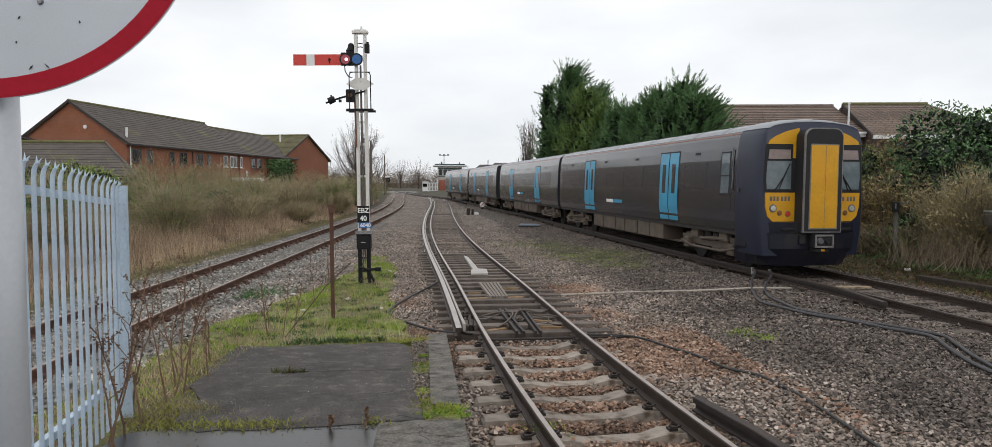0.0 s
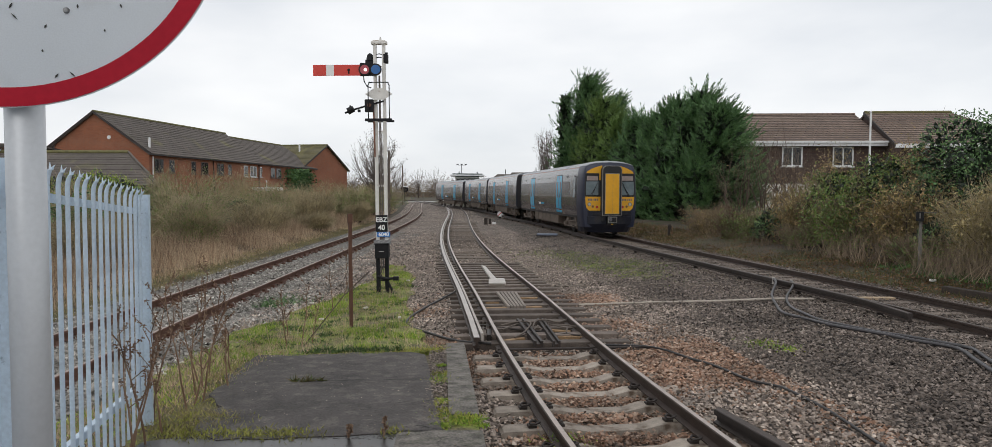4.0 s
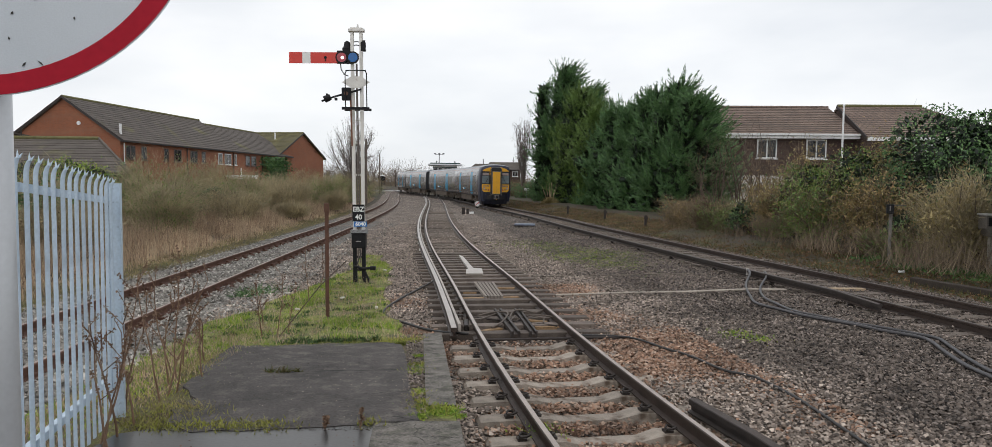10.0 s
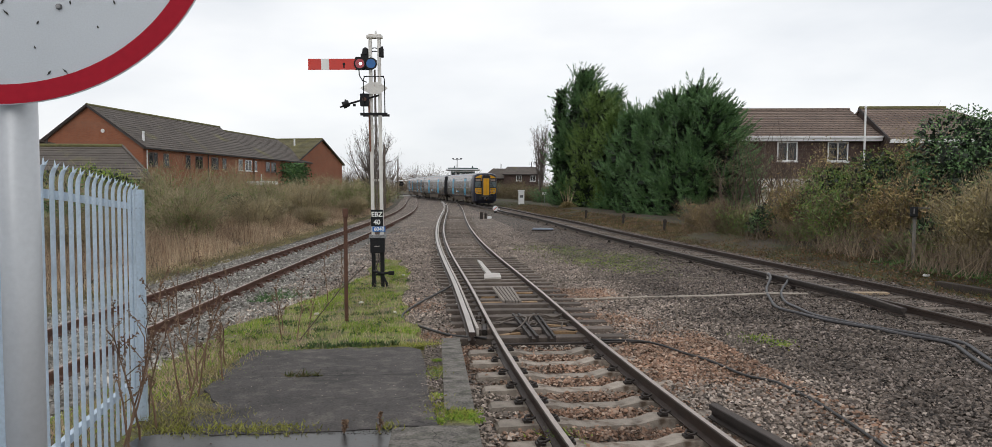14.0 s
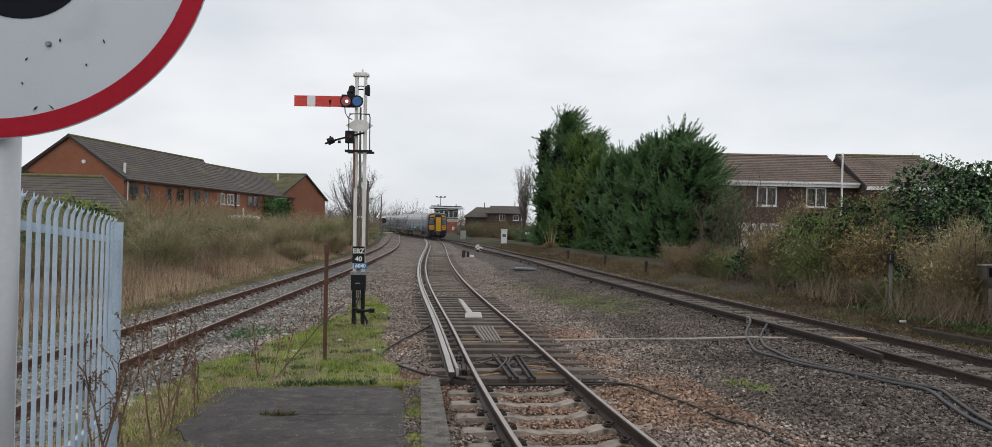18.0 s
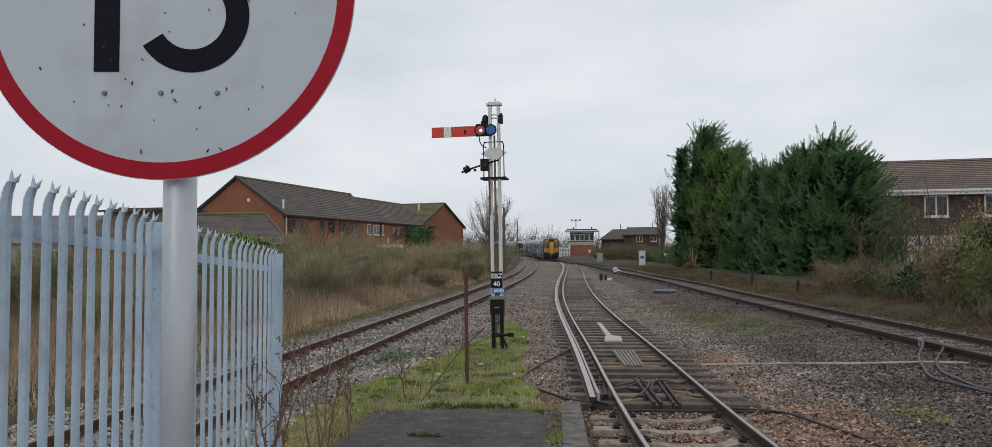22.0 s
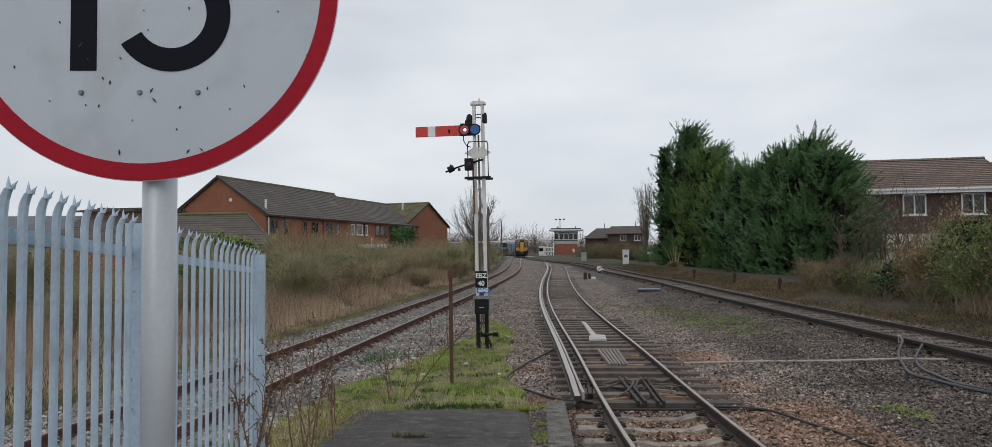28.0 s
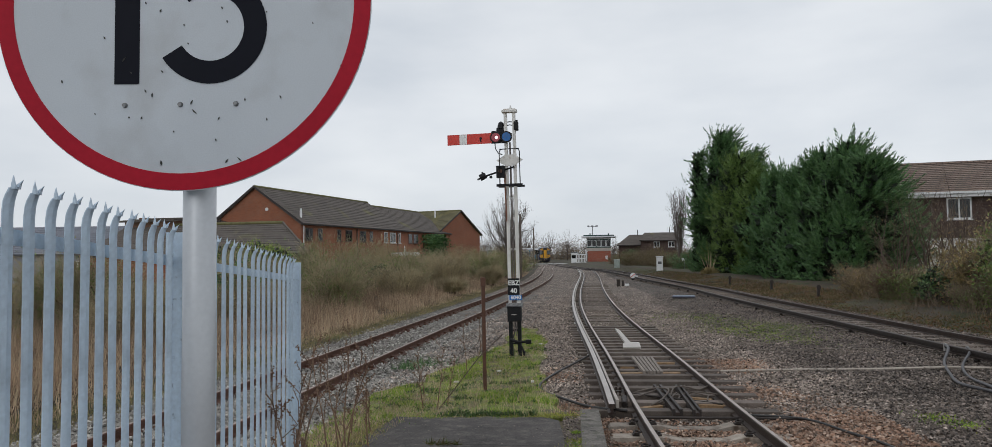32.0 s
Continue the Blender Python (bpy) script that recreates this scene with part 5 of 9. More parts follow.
            part("blind", face_panel([(0.6, 2.73), (1.11, 2.73), (1.09, 2.95), (0.6, 2.95)], 0.024, 0.006), mat("destination_blind", (0.28, 0.22, 0.2), 0.4, var=0.3), w)
            part("wiper", tube(bmesh.new(), [(s * 1.0, 0.06, 1.98), (s * 0.78, 0.055, 2.3), (s * 0.62, 0.055, 2.62)], 0.014), M_RUBBER, w)
            part("wiper_arm", tube(bmesh.new(), [(s * 0.9, 0.055, 2.0), (s * 0.7, 0.05, 2.45)], 0.01), M_RUBBER, w)
            for x, z, r_, m_, n_ in ((1.02, 1.57, 0.075, M_LAMPW, "headlamp"), (0.85, 1.46, 0.05, M_AMBER, "marker_lamp"), (0.64, 1.44, 0.055, M_LAMPR, "tail_lamp")):
                lamp = part(n_, rod(bmesh.new(), (s * x, 0.07, z), (s * x, 0.045, z), r_, r_ * 0.85, 14), m_, car)
                part("bezel", rod(bmesh.new(), (s * x, 0.07, z), (s * x, 0.06, z), r_ * 1.3, r_ * 1.25, 14), M_GANG, lamp)
            for k in range(6):
                part("number_mark", face_panel([(0.6 + k * 0.075 + 0.03 * (k > 2), 1.74), (0.648 + k * 0.075 + 0.03 * (k > 2), 1.74), (0.648 + k * 0.075 + 0.03 * (k > 2), 1.85), (0.6 + k * 0.075 + 0.03 * (k > 2), 1.85)], 0.031, 0.003), M_GANG, car)
            cw = part("cab_window", side_panel(1.5, 1.92, 1.9, 2.92, 0.008, s, 5), M_SCREEN, car, "tall narrow cab side window")
            part("window_bar", side_panel(1.5, 1.92, 2.33, 2.37, 0.012, s, 2), M_RUBBER, cw)
            part("window_frame", side_panel(1.44, 1.98, 1.86, 2.96, 0.004, s, 5), M_RUBBER, car)
            part("cab_door_seam", side_panel(1.36, 1.385, 1.05, 3.05, 0.004, s, 5), M_RUBBER, car)
            part("handrail", side_panel(1.28, 1.33, 2.0, 3.0, 0.02, s, 5), M_GANG, car)
            part("lamp_bracket", side_panel(0.95, 1.02, 1.95, 2.05, 0.03, s, 2), M_UNDER, car)
            part("step", box(s * 0.72 - 0.16, -0.12, 1.07, s * 0.72 + 0.16, 0.09, 1.13), M_RUBBER, car)
        gang = part("gangway_door", prism(bmesh.new(), arch(0.47, 1.04, 3.42, 0.2), -0.3, 0.12, "y"), M_RUBBER, car, "black protruding gangway box")
        part("gangway_rim", prism(bmesh.new(), arch(0.485, 1.02, 3.44, 0.21), -0.31, -0.26, "y"), M_GANGL, gang, "worn grey rim")
        part("gangway_face", prism(bmesh.new(), arch(0.455, 1.05, 3.41, 0.19), -0.325, -0.3, "y"), M_RUBBER, gang)
        part("door_surround", prism(bmesh.new(), arch(0.36, 1.1, 3.07, 0.03), -0.335, -0.32, "y"), M_GANGL, gang)
        part("door_panel", prism(bmesh.new(), arch(0.335, 1.13, 3.04, 0.02), -0.345, -0.33, "y"), M_YEL, gang, "flat yellow gangway door")
        part("door_seam", box(0.02, -0.348, 1.14, 0.028, -0.344, 3.03), M_GANG, gang)
        part("latch", box(0.24, -0.352, 2.2, 0.27, -0.344, 2.75), M_YEL, gang)
        for z0, z1, inset, name in ((1.0, 1.24, 0.0, "valance_band"), (0.62, 0.99, -0.02, "valance"), (0.2, 0.62, 0.03, "valance_skirt")):
            bm = bmesh.new()
            plan = [(-1.36, 1.2), (-1.345, 0.7), (-1.26, 0.3), (-1.08, 0.06), (-0.8, -0.07), (-0.42, -0.12), (0.42, -0.12), (0.8, -0.07), (1.08, 0.06), (1.26, 0.3), (1.345, 0.7), (1.36, 1.2)]
            top = [bm.verts.new((x * (1 - inset * 0.3), y + inset, z1)) for x, y in plan]
            low = [bm.verts.new((x * (1 - inset * 0.3 - (0.1 if z0 < 0.5 else 0.01)), y + inset + (0.22 if z0 < 0.5 else 0.03), z0)) for x, y in plan]
            for j in range(len(plan)):
                k = (j + 1) % len(plan)
                bm.faces.new((low[j], low[k], top[k], top[j]))
            bm.faces.new(top)
            bm.faces.new(low[::-1])
            bmesh.ops.recalc_face_normals(bm, faces=bm.faces)
            part(name, bm, M_VAL, car, "dark blue rounded lower valance")
        cp = part("front_coupler", box(-0.22, -0.4, 0.66, 0.22, 0.0, 0.98, bevel=0.04), M_RUBBER, car, "black automatic coupler")
        bm = box(-0.23, -0.43, 0.94, 0.23, -0.4, 0.98)
        box(-0.23, -0.43, 0.68, 0.23, -0.4, 0.715, bm)
        box(-0.23, -0.43, 0.716, -0.195, -0.4, 0.939, bm)
        box(0.195, -0.43, 0.716, 0.23, -0.4, 0.939, bm)
        part("coupler_rim", bm, M_GANGL, cp)
        for x in (-0.095, 0.095):
            part("coupler_cone", rod(bmesh.new(), (x, -0.45, 0.83), (x, -0.4, 0.83), 0.06, 0.085, 14), M_GANG if x < 0 else M_RUBBER, cp)
        part("electric_head", box(-0.18, -0.36, 0.56, 0.18, -0.05, 0.65, bevel=0.02), M_RUBBER, cp)
        part("jumper_box", box(-0.48, -0.2, 0.74, -0.32, -0.1, 0.96, bevel=0.02), M_RUBBER, car)
        part("lifting_mark", box(-0.04, -0.375, 0.59, 0.04, -0.362, 0.64), M_YEL, cp)
    else:
        part("end_wall", box(-1.25, 0.38, 1.0, 1.25, 0.415, 3.3), M_RUBBER, car)
    return car


spin = []
cars = [
    coach("rear driving carriage with yellow gangway door and deep blue cab", True, spin),
    coach("dark blue-grey intermediate carriage with bright blue doors", False, spin),
    coach("dark blue-grey intermediate carriage with bright blue doors", False, spin),
    coach("leading carriage of the train, dark blue-grey with blue doors", False, spin),
]


# ---- houses ----
def brick_mat(name, a, b_, mortar):
    m = bpy.data.materials.new(name)
    m.use_nodes = True
    nt, b = nodes_of(m)
    b.inputs["Roughness"].default_value = 0.9
    tc = nt.nodes.new("ShaderNodeTexCoord")
    sp = nt.nodes.new("ShaderNodeSeparateXYZ")
    ad = nt.nodes.new("ShaderNodeMath")
    cb = nt.nodes.new("ShaderNodeCombineXYZ")
    nt.links.new(tc.outputs["Object"], sp.inputs[0])
    nt.links.new(sp.outputs[0], ad.inputs[0])
    nt.links.new(sp.outputs[1], ad.inputs[1])
    nt.links.new(ad.outputs[0], cb.inputs[0])
    nt.links.new(sp.outputs[2], cb.inputs[1])
    br = nt.nodes.new("ShaderNodeTexBrick")
    br.inputs["Scale"].default_value = 1.0
    br.inputs["Brick Width"].default_value, br.inputs["Row Height"].default_value, br.inputs["Mortar Size"].default_value = 0.225, 0.075, 0.006
    br.inputs["Color1"].default_value, br.inputs["Color2"].default_value, br.inputs["Mortar"].default_value = (*a, 1), (*b_, 1), (*mortar, 1)
    nt.links.new(cb.outputs[0], br.inputs["Vector"])
    no = nt.nodes.new("ShaderNodeTexNoise")
    no.inputs["Scale"].default_value, no.inputs["Detail"].default_value = 0.5, 5
    nt.links.new(tc.outputs["Object"], no.inputs["Vector"])
    mr = nt.nodes.new("ShaderNodeMapRange")
    mr.inputs["To Min"].default_value, mr.inputs["To Max"].default_value = 0.7, 1.3
    nt.links.new(no.outputs[0], mr.inputs["Value"])
    mix = nt.nodes.new("ShaderNodeMix")
    mix.data_type, mix.blend_type = "RGBA", "MULTIPLY"
    mix.inputs["Factor"].default_value = 1.0
    nt.links.new(br.outputs["Color"], mix.inputs["A"])
    nt.links.new(mr.outputs[0], mix.inputs["B"])
    nt.links.new(mix.outputs["Result"], b.inputs["Base Color"])
    return m


M_BRICK = brick_mat("orange_red_brick", (0.31, 0.112, 0.056), (0.255, 0.09, 0.046), (0.25, 0.15, 0.105))
M_BRICKD = brick_mat("dark_brown_brick", (0.075, 0.043, 0.034), (0.055, 0.034, 0.03), (0.1, 0.075, 0.065))
M_BRICKM = brick_mat("mid_brown_brick", (0.2, 0.11, 0.065), (0.165, 0.09, 0.055), (0.17, 0.12, 0.09))
M_BRICKR = brick_mat("signal_box_red_brick", (0.34, 0.09, 0.05), (0.27, 0.07, 0.04), (0.3, 0.2, 0.16))
M_TILE = mat("dark_brown_roof_tile", (0.105, 0.088, 0.076), 0.85, var=0.3, scale=1.2, fine=14, bump=0.4, stain=((0.15, 0.135, 0.065), 0.35, 0.58))


def tile_mat(name, a, b_, joint, course):
    """Interlocking roof tiles: narrow tiles in courses, with moss and weather stains."""
    m = brick_mat(name, a, b_, joint)
    nt = m.node_tree
    br = next(n for n in nt.nodes if n.type == "TEX_BRICK")
    br.inputs["Scale"].default_value = 1.0
    br.inputs["Brick Width"].default_value, br.inputs["Row Height"].default_value, br.inputs["Mortar Size"].default_value = 0.3, course, 0.02
    return m


M_TILER = tile_mat("weathered_red_brown_tile", (0.27, 0.195, 0.155), (0.2, 0.145, 0.118), (0.055, 0.042, 0.035), 0.127)
M_TILEM = mat("mossy_olive_roof_tile", (0.13, 0.115, 0.06), 0.9, var=0.35, scale=1.0, fine=12, bump=0.4, stain=((0.17, 0.155, 0.06), 0.5, 0.5))
M_RIDGE = mat("mossy_ridge_tile", (0.14, 0.13, 0.055), 0.9, var=0.4, scale=3, fine=20)
M_FASCIA = mat("dark_brown_fascia", (0.03, 0.022, 0.02), 0.6, var=0.2)
M_UPVC = mat("white_upvc", (0.78, 0.78, 0.78), 0.4, var=0.05, bump=0.02)
M_DFRAME = mat("dark_window_frame", (0.10, 0.055, 0.04), 0.5, var=0.2)
M_PANE = mat("house_window_pane", (0.03, 0.035, 0.04), 0.08, var=0.2, bump=0.02)
M_PANE.node_tree.nodes["Principled BSDF"].inputs["Transmission Weight"].default_value = 0.8
# dark sheet behind each pane, coloured as the unlit room's shade
M_ROOM_SHADE = mat("dark_room", (0.06, 0.055, 0.05), 0.9, var=0.4, scale=1.5)
M_CURTAIN = mat("pale_curtain", (0.5, 0.5, 0.48), 0.9, var=0.2, scale=4)


def tiled_slope(a, b, c, d, courses, lip=0.035):
    """The corners and courses of a roof slope from the eave (a to b) to the ridge (d to c)."""
    return [Vector(p) for p in (a, b, c, d)], courses, lip


def roof_slope(slope, material, house, label=""):
    """A sloping roof deck that carries stepped courses of tiles, each course a piece."""
    (a, b, c, d), courses, lip = slope
    n = (b - a).cross(d - a).normalized()
    if n.z < 0:
        n = -n
    bm = bmesh.new()
    lo = [bm.verts.new(p - n * 0.1) for p in (a, b, c, d)]
    hi = [bm.verts.new(p) for p in (a, b, c, d)]
    for j in range(4):
        bm.faces.new((lo[j], lo[(j + 1) % 4], hi[(j + 1) % 4], hi[j]))
    bm.faces.new(hi)
    bm.faces.new(lo[::-1])
    bmesh.ops.remove_doubles(bm, verts=bm.verts, dist=0.001)
    bmesh.ops.recalc_face_normals(bm, faces=bm.faces)
    deck = part("roof_slope", bm, material, house, label)
    for k in range(courses):
        s0, s1 = k / courses, min((k + 1.2) / courses, 1.0)
        p = [a + (d - a) * s0, b + (c - b) * s0, b + (c - b) * s1, a + (d - a) * s1]
        bm = bmesh.new()
        v = [bm.verts.new(x) for x in (p[0] + n * lip, p[1] + n * lip, p[2] + n * 0.006, p[3] + n * 0.006, p[0] + n * 0.002, p[1] + n * 0.002)]
        bm.faces.new(v[:4])
        bm.faces.new((v[4], v[5], v[1], v[0]))
        bmesh.ops.recalc_face_normals(bm, faces=bm.faces)
        part("tile_course", bm, material, deck)
    return deck


def window(house, m, w, h, frame_m, lights=2, sill=True, curtain=False):
    """A framed window set in a wall; m puts its lower middle on the wall face, looking along -y."""
    f = 0.07
    bm = bmesh.new()
    loops = [[bm.verts.new((x, y, z)) for x, z in ((-w / 2 + d, d), (w / 2 - d, d), (w / 2 - d, h - d), (-w / 2 + d, h - d))] for d, y in ((0, -0.03), (0, 0.06), (f, 0.06), (f, -0.03))]
    for p, q in zip(loops, loops[1:] + loops[:1]):
        for j in range(4):
            bm.faces.new((p[j], p[(j + 1) % 4], q[(j + 1) % 4], q[j]))
    bmesh.ops.recalc_face_normals(bm, faces=bm.faces)
    fr = part("window", bm, frame_m, house)
    for k in range(1, lights):
        x = -w / 2 + w * k / lights
        part("mullion", box(x - f / 2, -0.025, f, x + f / 2, 0.055, h - f), frame_m, fr)
    fr.matrix_basis = m
    for k in range(lights):
        x0, x1 = -w / 2 + w * k / lights + f / 2, -w / 2 + w * (k + 1) / lights - f / 2
        part("pane", box(x0, -0.02, f, x1, -0.014, h - f), M_PANE, fr)
        part("dark_room", box(x0, -0.008, f, x1, -0.003, h - f), M_ROOM_SHADE, fr)
        if curtain:
            part("curtain", box(x0 + 0.01, -0.013, f, x0 + (x1 - x0) * 0.4, -0.009, h - f), M_CURTAIN, fr)
    if sill:
        part("sill", box(-w / 2 - 0.06, -0.1, -0.06, w / 2 + 0.06, 0.03, -0.005), frame_m, fr)
    return fr


def gable_wall(y, x0, x1, xr_, eave, ridge, t=0.25):
    bm = bmesh.new()
    prism(bm, [(x0, -0.2), (x1, -0.2), (x1, eave), (xr_, ridge), (x0, eave)], y, y + t, "y")
    return bm


# long terrace beyond the siding
terrace = thing("terraced_house", "long two-storey orange brick terrace with brown tiled roof", "house", pose(-24.56, 50.62, 0, 0, 0, -7.18))
W, XR, EV, RG = -8.1, -4.15, 5.25, 8.1
part("wall", gable_wall(0, W, 0, XR, EV, RG), M_BRICK, terrace, "blank brick gable wall")
part("wall", gable_wall(32.0, W, 0, XR, EV, RG - 0.35), M_BRICK, terrace)
part("wall", box(-0.25, 0.255, -0.2, -0.002, 31.99, EV), M_BRICK, terrace, "brick front with small windows")
part("wall", box(W + 0.002, 0.255, -0.2, W + 0.25, 31.99, EV), M_BRICK, terrace)
for y0, y1, rg in ((-0.2, 18.9, RG), (18.91, 32.4, RG - 0.3)):
    z0 = EV - 0.22
    roof_slope(tiled_slope((0.2, y0, z0 + 0.08), (0.2, y1, z0 + 0.08), (XR, y1, rg + 0.05), (XR, y0, rg + 0.05), 17), M_TILE, terrace, "dark brown tiled roof slope")
    roof_slope(tiled_slope((W - 0.38, y0, z0), (W - 0.38, y1, z0), (XR, y1, rg + 0.05), (XR, y0, rg + 0.05), 17), M_TILE, terrace)
    part("ridge", tube(bmesh.new(), [(XR, y0, rg + 0.06), (XR, y1, rg + 0.06)], 0.11, 8), M_RIDGE, terrace, "mossy ridge tiles")
    for s, x in ((1, 0.4), (-1, W - 0.4)):
        bm = bmesh.new()
        prism(bm, [(x, z0 - 0.05), (XR, rg - 0.06), (XR, rg + 0.12), (x, z0 + 0.1)], y0 - 0.05, y0 - 0.004, "y")
        if y0 < 1:
            part("barge_board", bm, M_FASCIA, terrace)
        else:
            bm.free()
part("gutter", box(0.16, -0.2, EV - 0.24, 0.27, 32.4, EV - 0.14), M_FASCIA, terrace, "dark gutter along the eaves")
part("soffit", box(0.004, 0, EV - 0.2, 0.158, 32.2, EV - 0.16), M_FASCIA, terrace)
part("vent_pipe", rod(bmesh.new(), (-0.55, 0.9, 5.6), (-0.55, 0.9, 6.35), 0.09), M_UPVC, terrace, "white soil vent pipe")
part("alarm_box", rod(bmesh.new(), (-3.05, -0.06, 6.3), (-3.05, 0.0, 6.3), 0.14, 0.14, 12), M_UPVC, terrace)
for y in (0.35, 8.9, 17.4, 24.0):
    part("downpipe", rod(bmesh.new(), (0.07, y, 0), (0.07, y, EV - 0.3), 0.045), M_UPVC if y < 1 else M_FASCIA, terrace)
for y0, y1, fm, n in ((0.6, 1.75, M_DFRAME, 2), (2.45, 3.2, M_DFRAME, 1), (5.5, 6.2, M_DFRAME, 1), (6.95, 8.1, M_DFRAME, 2), (9.5, 10.7, M_DFRAME, 2), (11.4, 12.1, M_DFRAME, 1), (14.4, 15.2, M_UPVC, 1), (15.7, 17.0, M_UPVC, 2), (17.7, 18.15, M_UPVC, 1), (20.1, 21.1, M_DFRAME, 1), (21.4, 22.6, M_DFRAME, 2), (26.2, 27.4, M_UPVC, 2), (28.6, 29.8, M_UPVC, 2)):
    window(terrace, pose(0.0, (y0 + y1) / 2, 3.8, 0, 0, 90), y1 - y0, 1.02, fm, n, curtain=True)
    window(terrace, pose(0.0, (y0 + y1) / 2, 1.1, 0, 0, 90), y1 - y0, 1.1, fm, n)
part("porch_canopy", box(0.004, 16.0, 2.5, 1.1, 20.6, 2.85, bevel=0.03), M_UPVC, terrace, "white flat porch canopy")
part("porch_post", box(1.11, 16.6, 0, 1.2, 16.7, 3.5), M_UPVC, terrace)

far_terrace = thing("terraced_house", "orange brick terrace, its plain gable towards the railway", "house", pose(-19.8, 85.0, 0, 0, 0, 75.5))
part("wall", gable_wall(0, -5.6, 5.6, 0, 5.3, 7.95), M_BRICK, far_terrace, "plain brick gable wall")
part("wall", box(5.35, 0.255, -0.2, 5.598, 16, 5.3), M_BRICK, far_terrace)
part("wall", box(-5.598, 0.255, -0.2, -5.35, 16, 5.3), M_BRICK, far_terrace)
for s in (-1, 1):
    roof_slope(tiled_slope((s * 5.9, -0.2, 5.12), (s * 5.9, 16, 5.12), (0, 16, 8.05), (0, -0.2, 8.05), 18), M_TILEM, far_terrace, "mossy olive tiled slope")
    bm = bmesh.new()
    prism(bm, [(s * 5.95, 5.02), (0, 7.95), (0, 8.12), (s * 5.95, 5.2)], -0.26, -0.204, "y")
    part("barge_board", bm, M_FASCIA, far_terrace)
part("ridge", tube(bmesh.new(), [(0, -0.2, 8.08), (0, 16, 8.08)], 0.11, 8), M_RIDGE, far_terrace)
part("vent_pipe", rod(bmesh.new(), (-1.7, 2.6, 7.0), (-1.7, 2.6, 8.0), 0.1), M_UPVC, far_terrace, "white soil vent pipe")

# low hipped outbuilding in front of the terrace
shed = thing("outbuilding", "low brick outbuilding under a grey-brown tiled roof", "building", pose(-18.3, 38.8, 0, 0, 0, -3))
bm = bmesh.new()
prism(bm, [(-16, 0.3), (-0.6, 0.3), (-8.3, 8.0), (-16, 8.0)], -0.2, 2.7, "z")
part("wall", bm, M_BRICK, shed)
ez, rz_ = 2.72, 4.75
roof_slope(tiled_slope((-16.3, 0, ez), (0, 0, ez), (-4.1, 4.1, rz_), (-16.3, 4.1, rz_), 13), M_TILE, shed, "grey-brown tiled slope")
roof_slope(tiled_slope((-8.2, 8.2, ez), (-16.3, 8.2, ez), (-16.3, 4.1, rz_), (-4.1, 4.1, rz_), 13), M_TILE, shed)
bm = bmesh.new()
hexa(bm, [(-0.5, 0.3, 2.6), (-0.35, 0.45, 2.6), (-8.05, 8.15, 2.6), (-8.2, 8.0, 2.6), (-4.15, 4.0, rz_ - 0.1), (-4.0, 4.15, rz_ - 0.1), (-4.05, 4.2, rz_ - 0.1), (-4.2, 4.05, rz_ - 0.1)])
part("gable", bm, M_BRICK, shed)
part("verge", tube(bmesh.new(), [(0, 0, ez + 0.05), (-4.1, 4.1, rz_ + 0.07), (-8.2, 8.2, ez + 0.05)], 0.07, 8), M_TILE, shed)
part("ridge", tube(bmesh.new(), [(-16.3, 4.1, rz_ + 0.06), (-4.1, 4.1, rz_ + 0.06)], 0.11, 8), M_RIDGE, shed)
part("gutter", box(-16.3, -0.08, ez - 0.1, 0.0, -0.004, ez - 0.005), M_FASCIA, shed)
part("pipe", rod(bmesh.new(), (-9.0, 4.4, rz_ - 0.2), (-9.0, 4.4, rz_ + 0.5), 0.05), M_FASCIA, shed)

# roofs seen past the fence
back = thing("house", "brown brick house end behind the outbuilding", "house", pose(-32.4, 43.5, 0, 0, 0, -4))
part("wall", box(-2.0, 0, -0.2, 2.0, 6, 5.2), M_BRICKM, back)
roof_slope(tiled_slope((-2.3, -0.3, 5.15), (2.3, -0.3, 5.15), (2.3, 3, 5.5), (-2.3, 3, 5.5), 8), M_TILE, back)
roof_slope(tiled_slope((-2.3, 6.3, 5.15), (2.3, 6.3, 5.15), (2.3, 3, 5.5), (-2.3, 3, 5.5), 8), M_TILE, back)
part("chimney", box(-2.6, 2, 3.0, -2.02, 2.5, 5.5), M_BRICKM, back)
grey = thing("house", "low rendered house with a blue-grey slate roof", "house", pose(-47.0, 53.5, 0, 0, 0, 8))
part("wall", box(-9, 0.4, -0.2, 6, 8, 3.1), mat("grey_render", (0.3, 0.3, 0.32), 0.9, var=0.2, scale=1.5), grey)
M_SLATE = mat("blue_grey_slate", (0.17, 0.18, 0.21), 0.7, var=0.25, scale=1.5, fine=14)
roof_slope(tiled_slope((-9.4, 0, 3.0), (6.4, 0, 3.0), (3.4, 4.2, 5.6), (-9.4, 4.2, 5.6), 14), M_SLATE, grey)
roof_slope(tiled_slope((-9.4, 8.4, 3.0), (6.4, 8.4, 3.0), (3.4, 4.2, 5.6), (-9.4, 4.2, 5.6), 14), M_SLATE, grey)
window(grey, pose(0, 0.4, 1.2, 0, 0, 0), 1.6, 1.2, M_UPVC, 2)

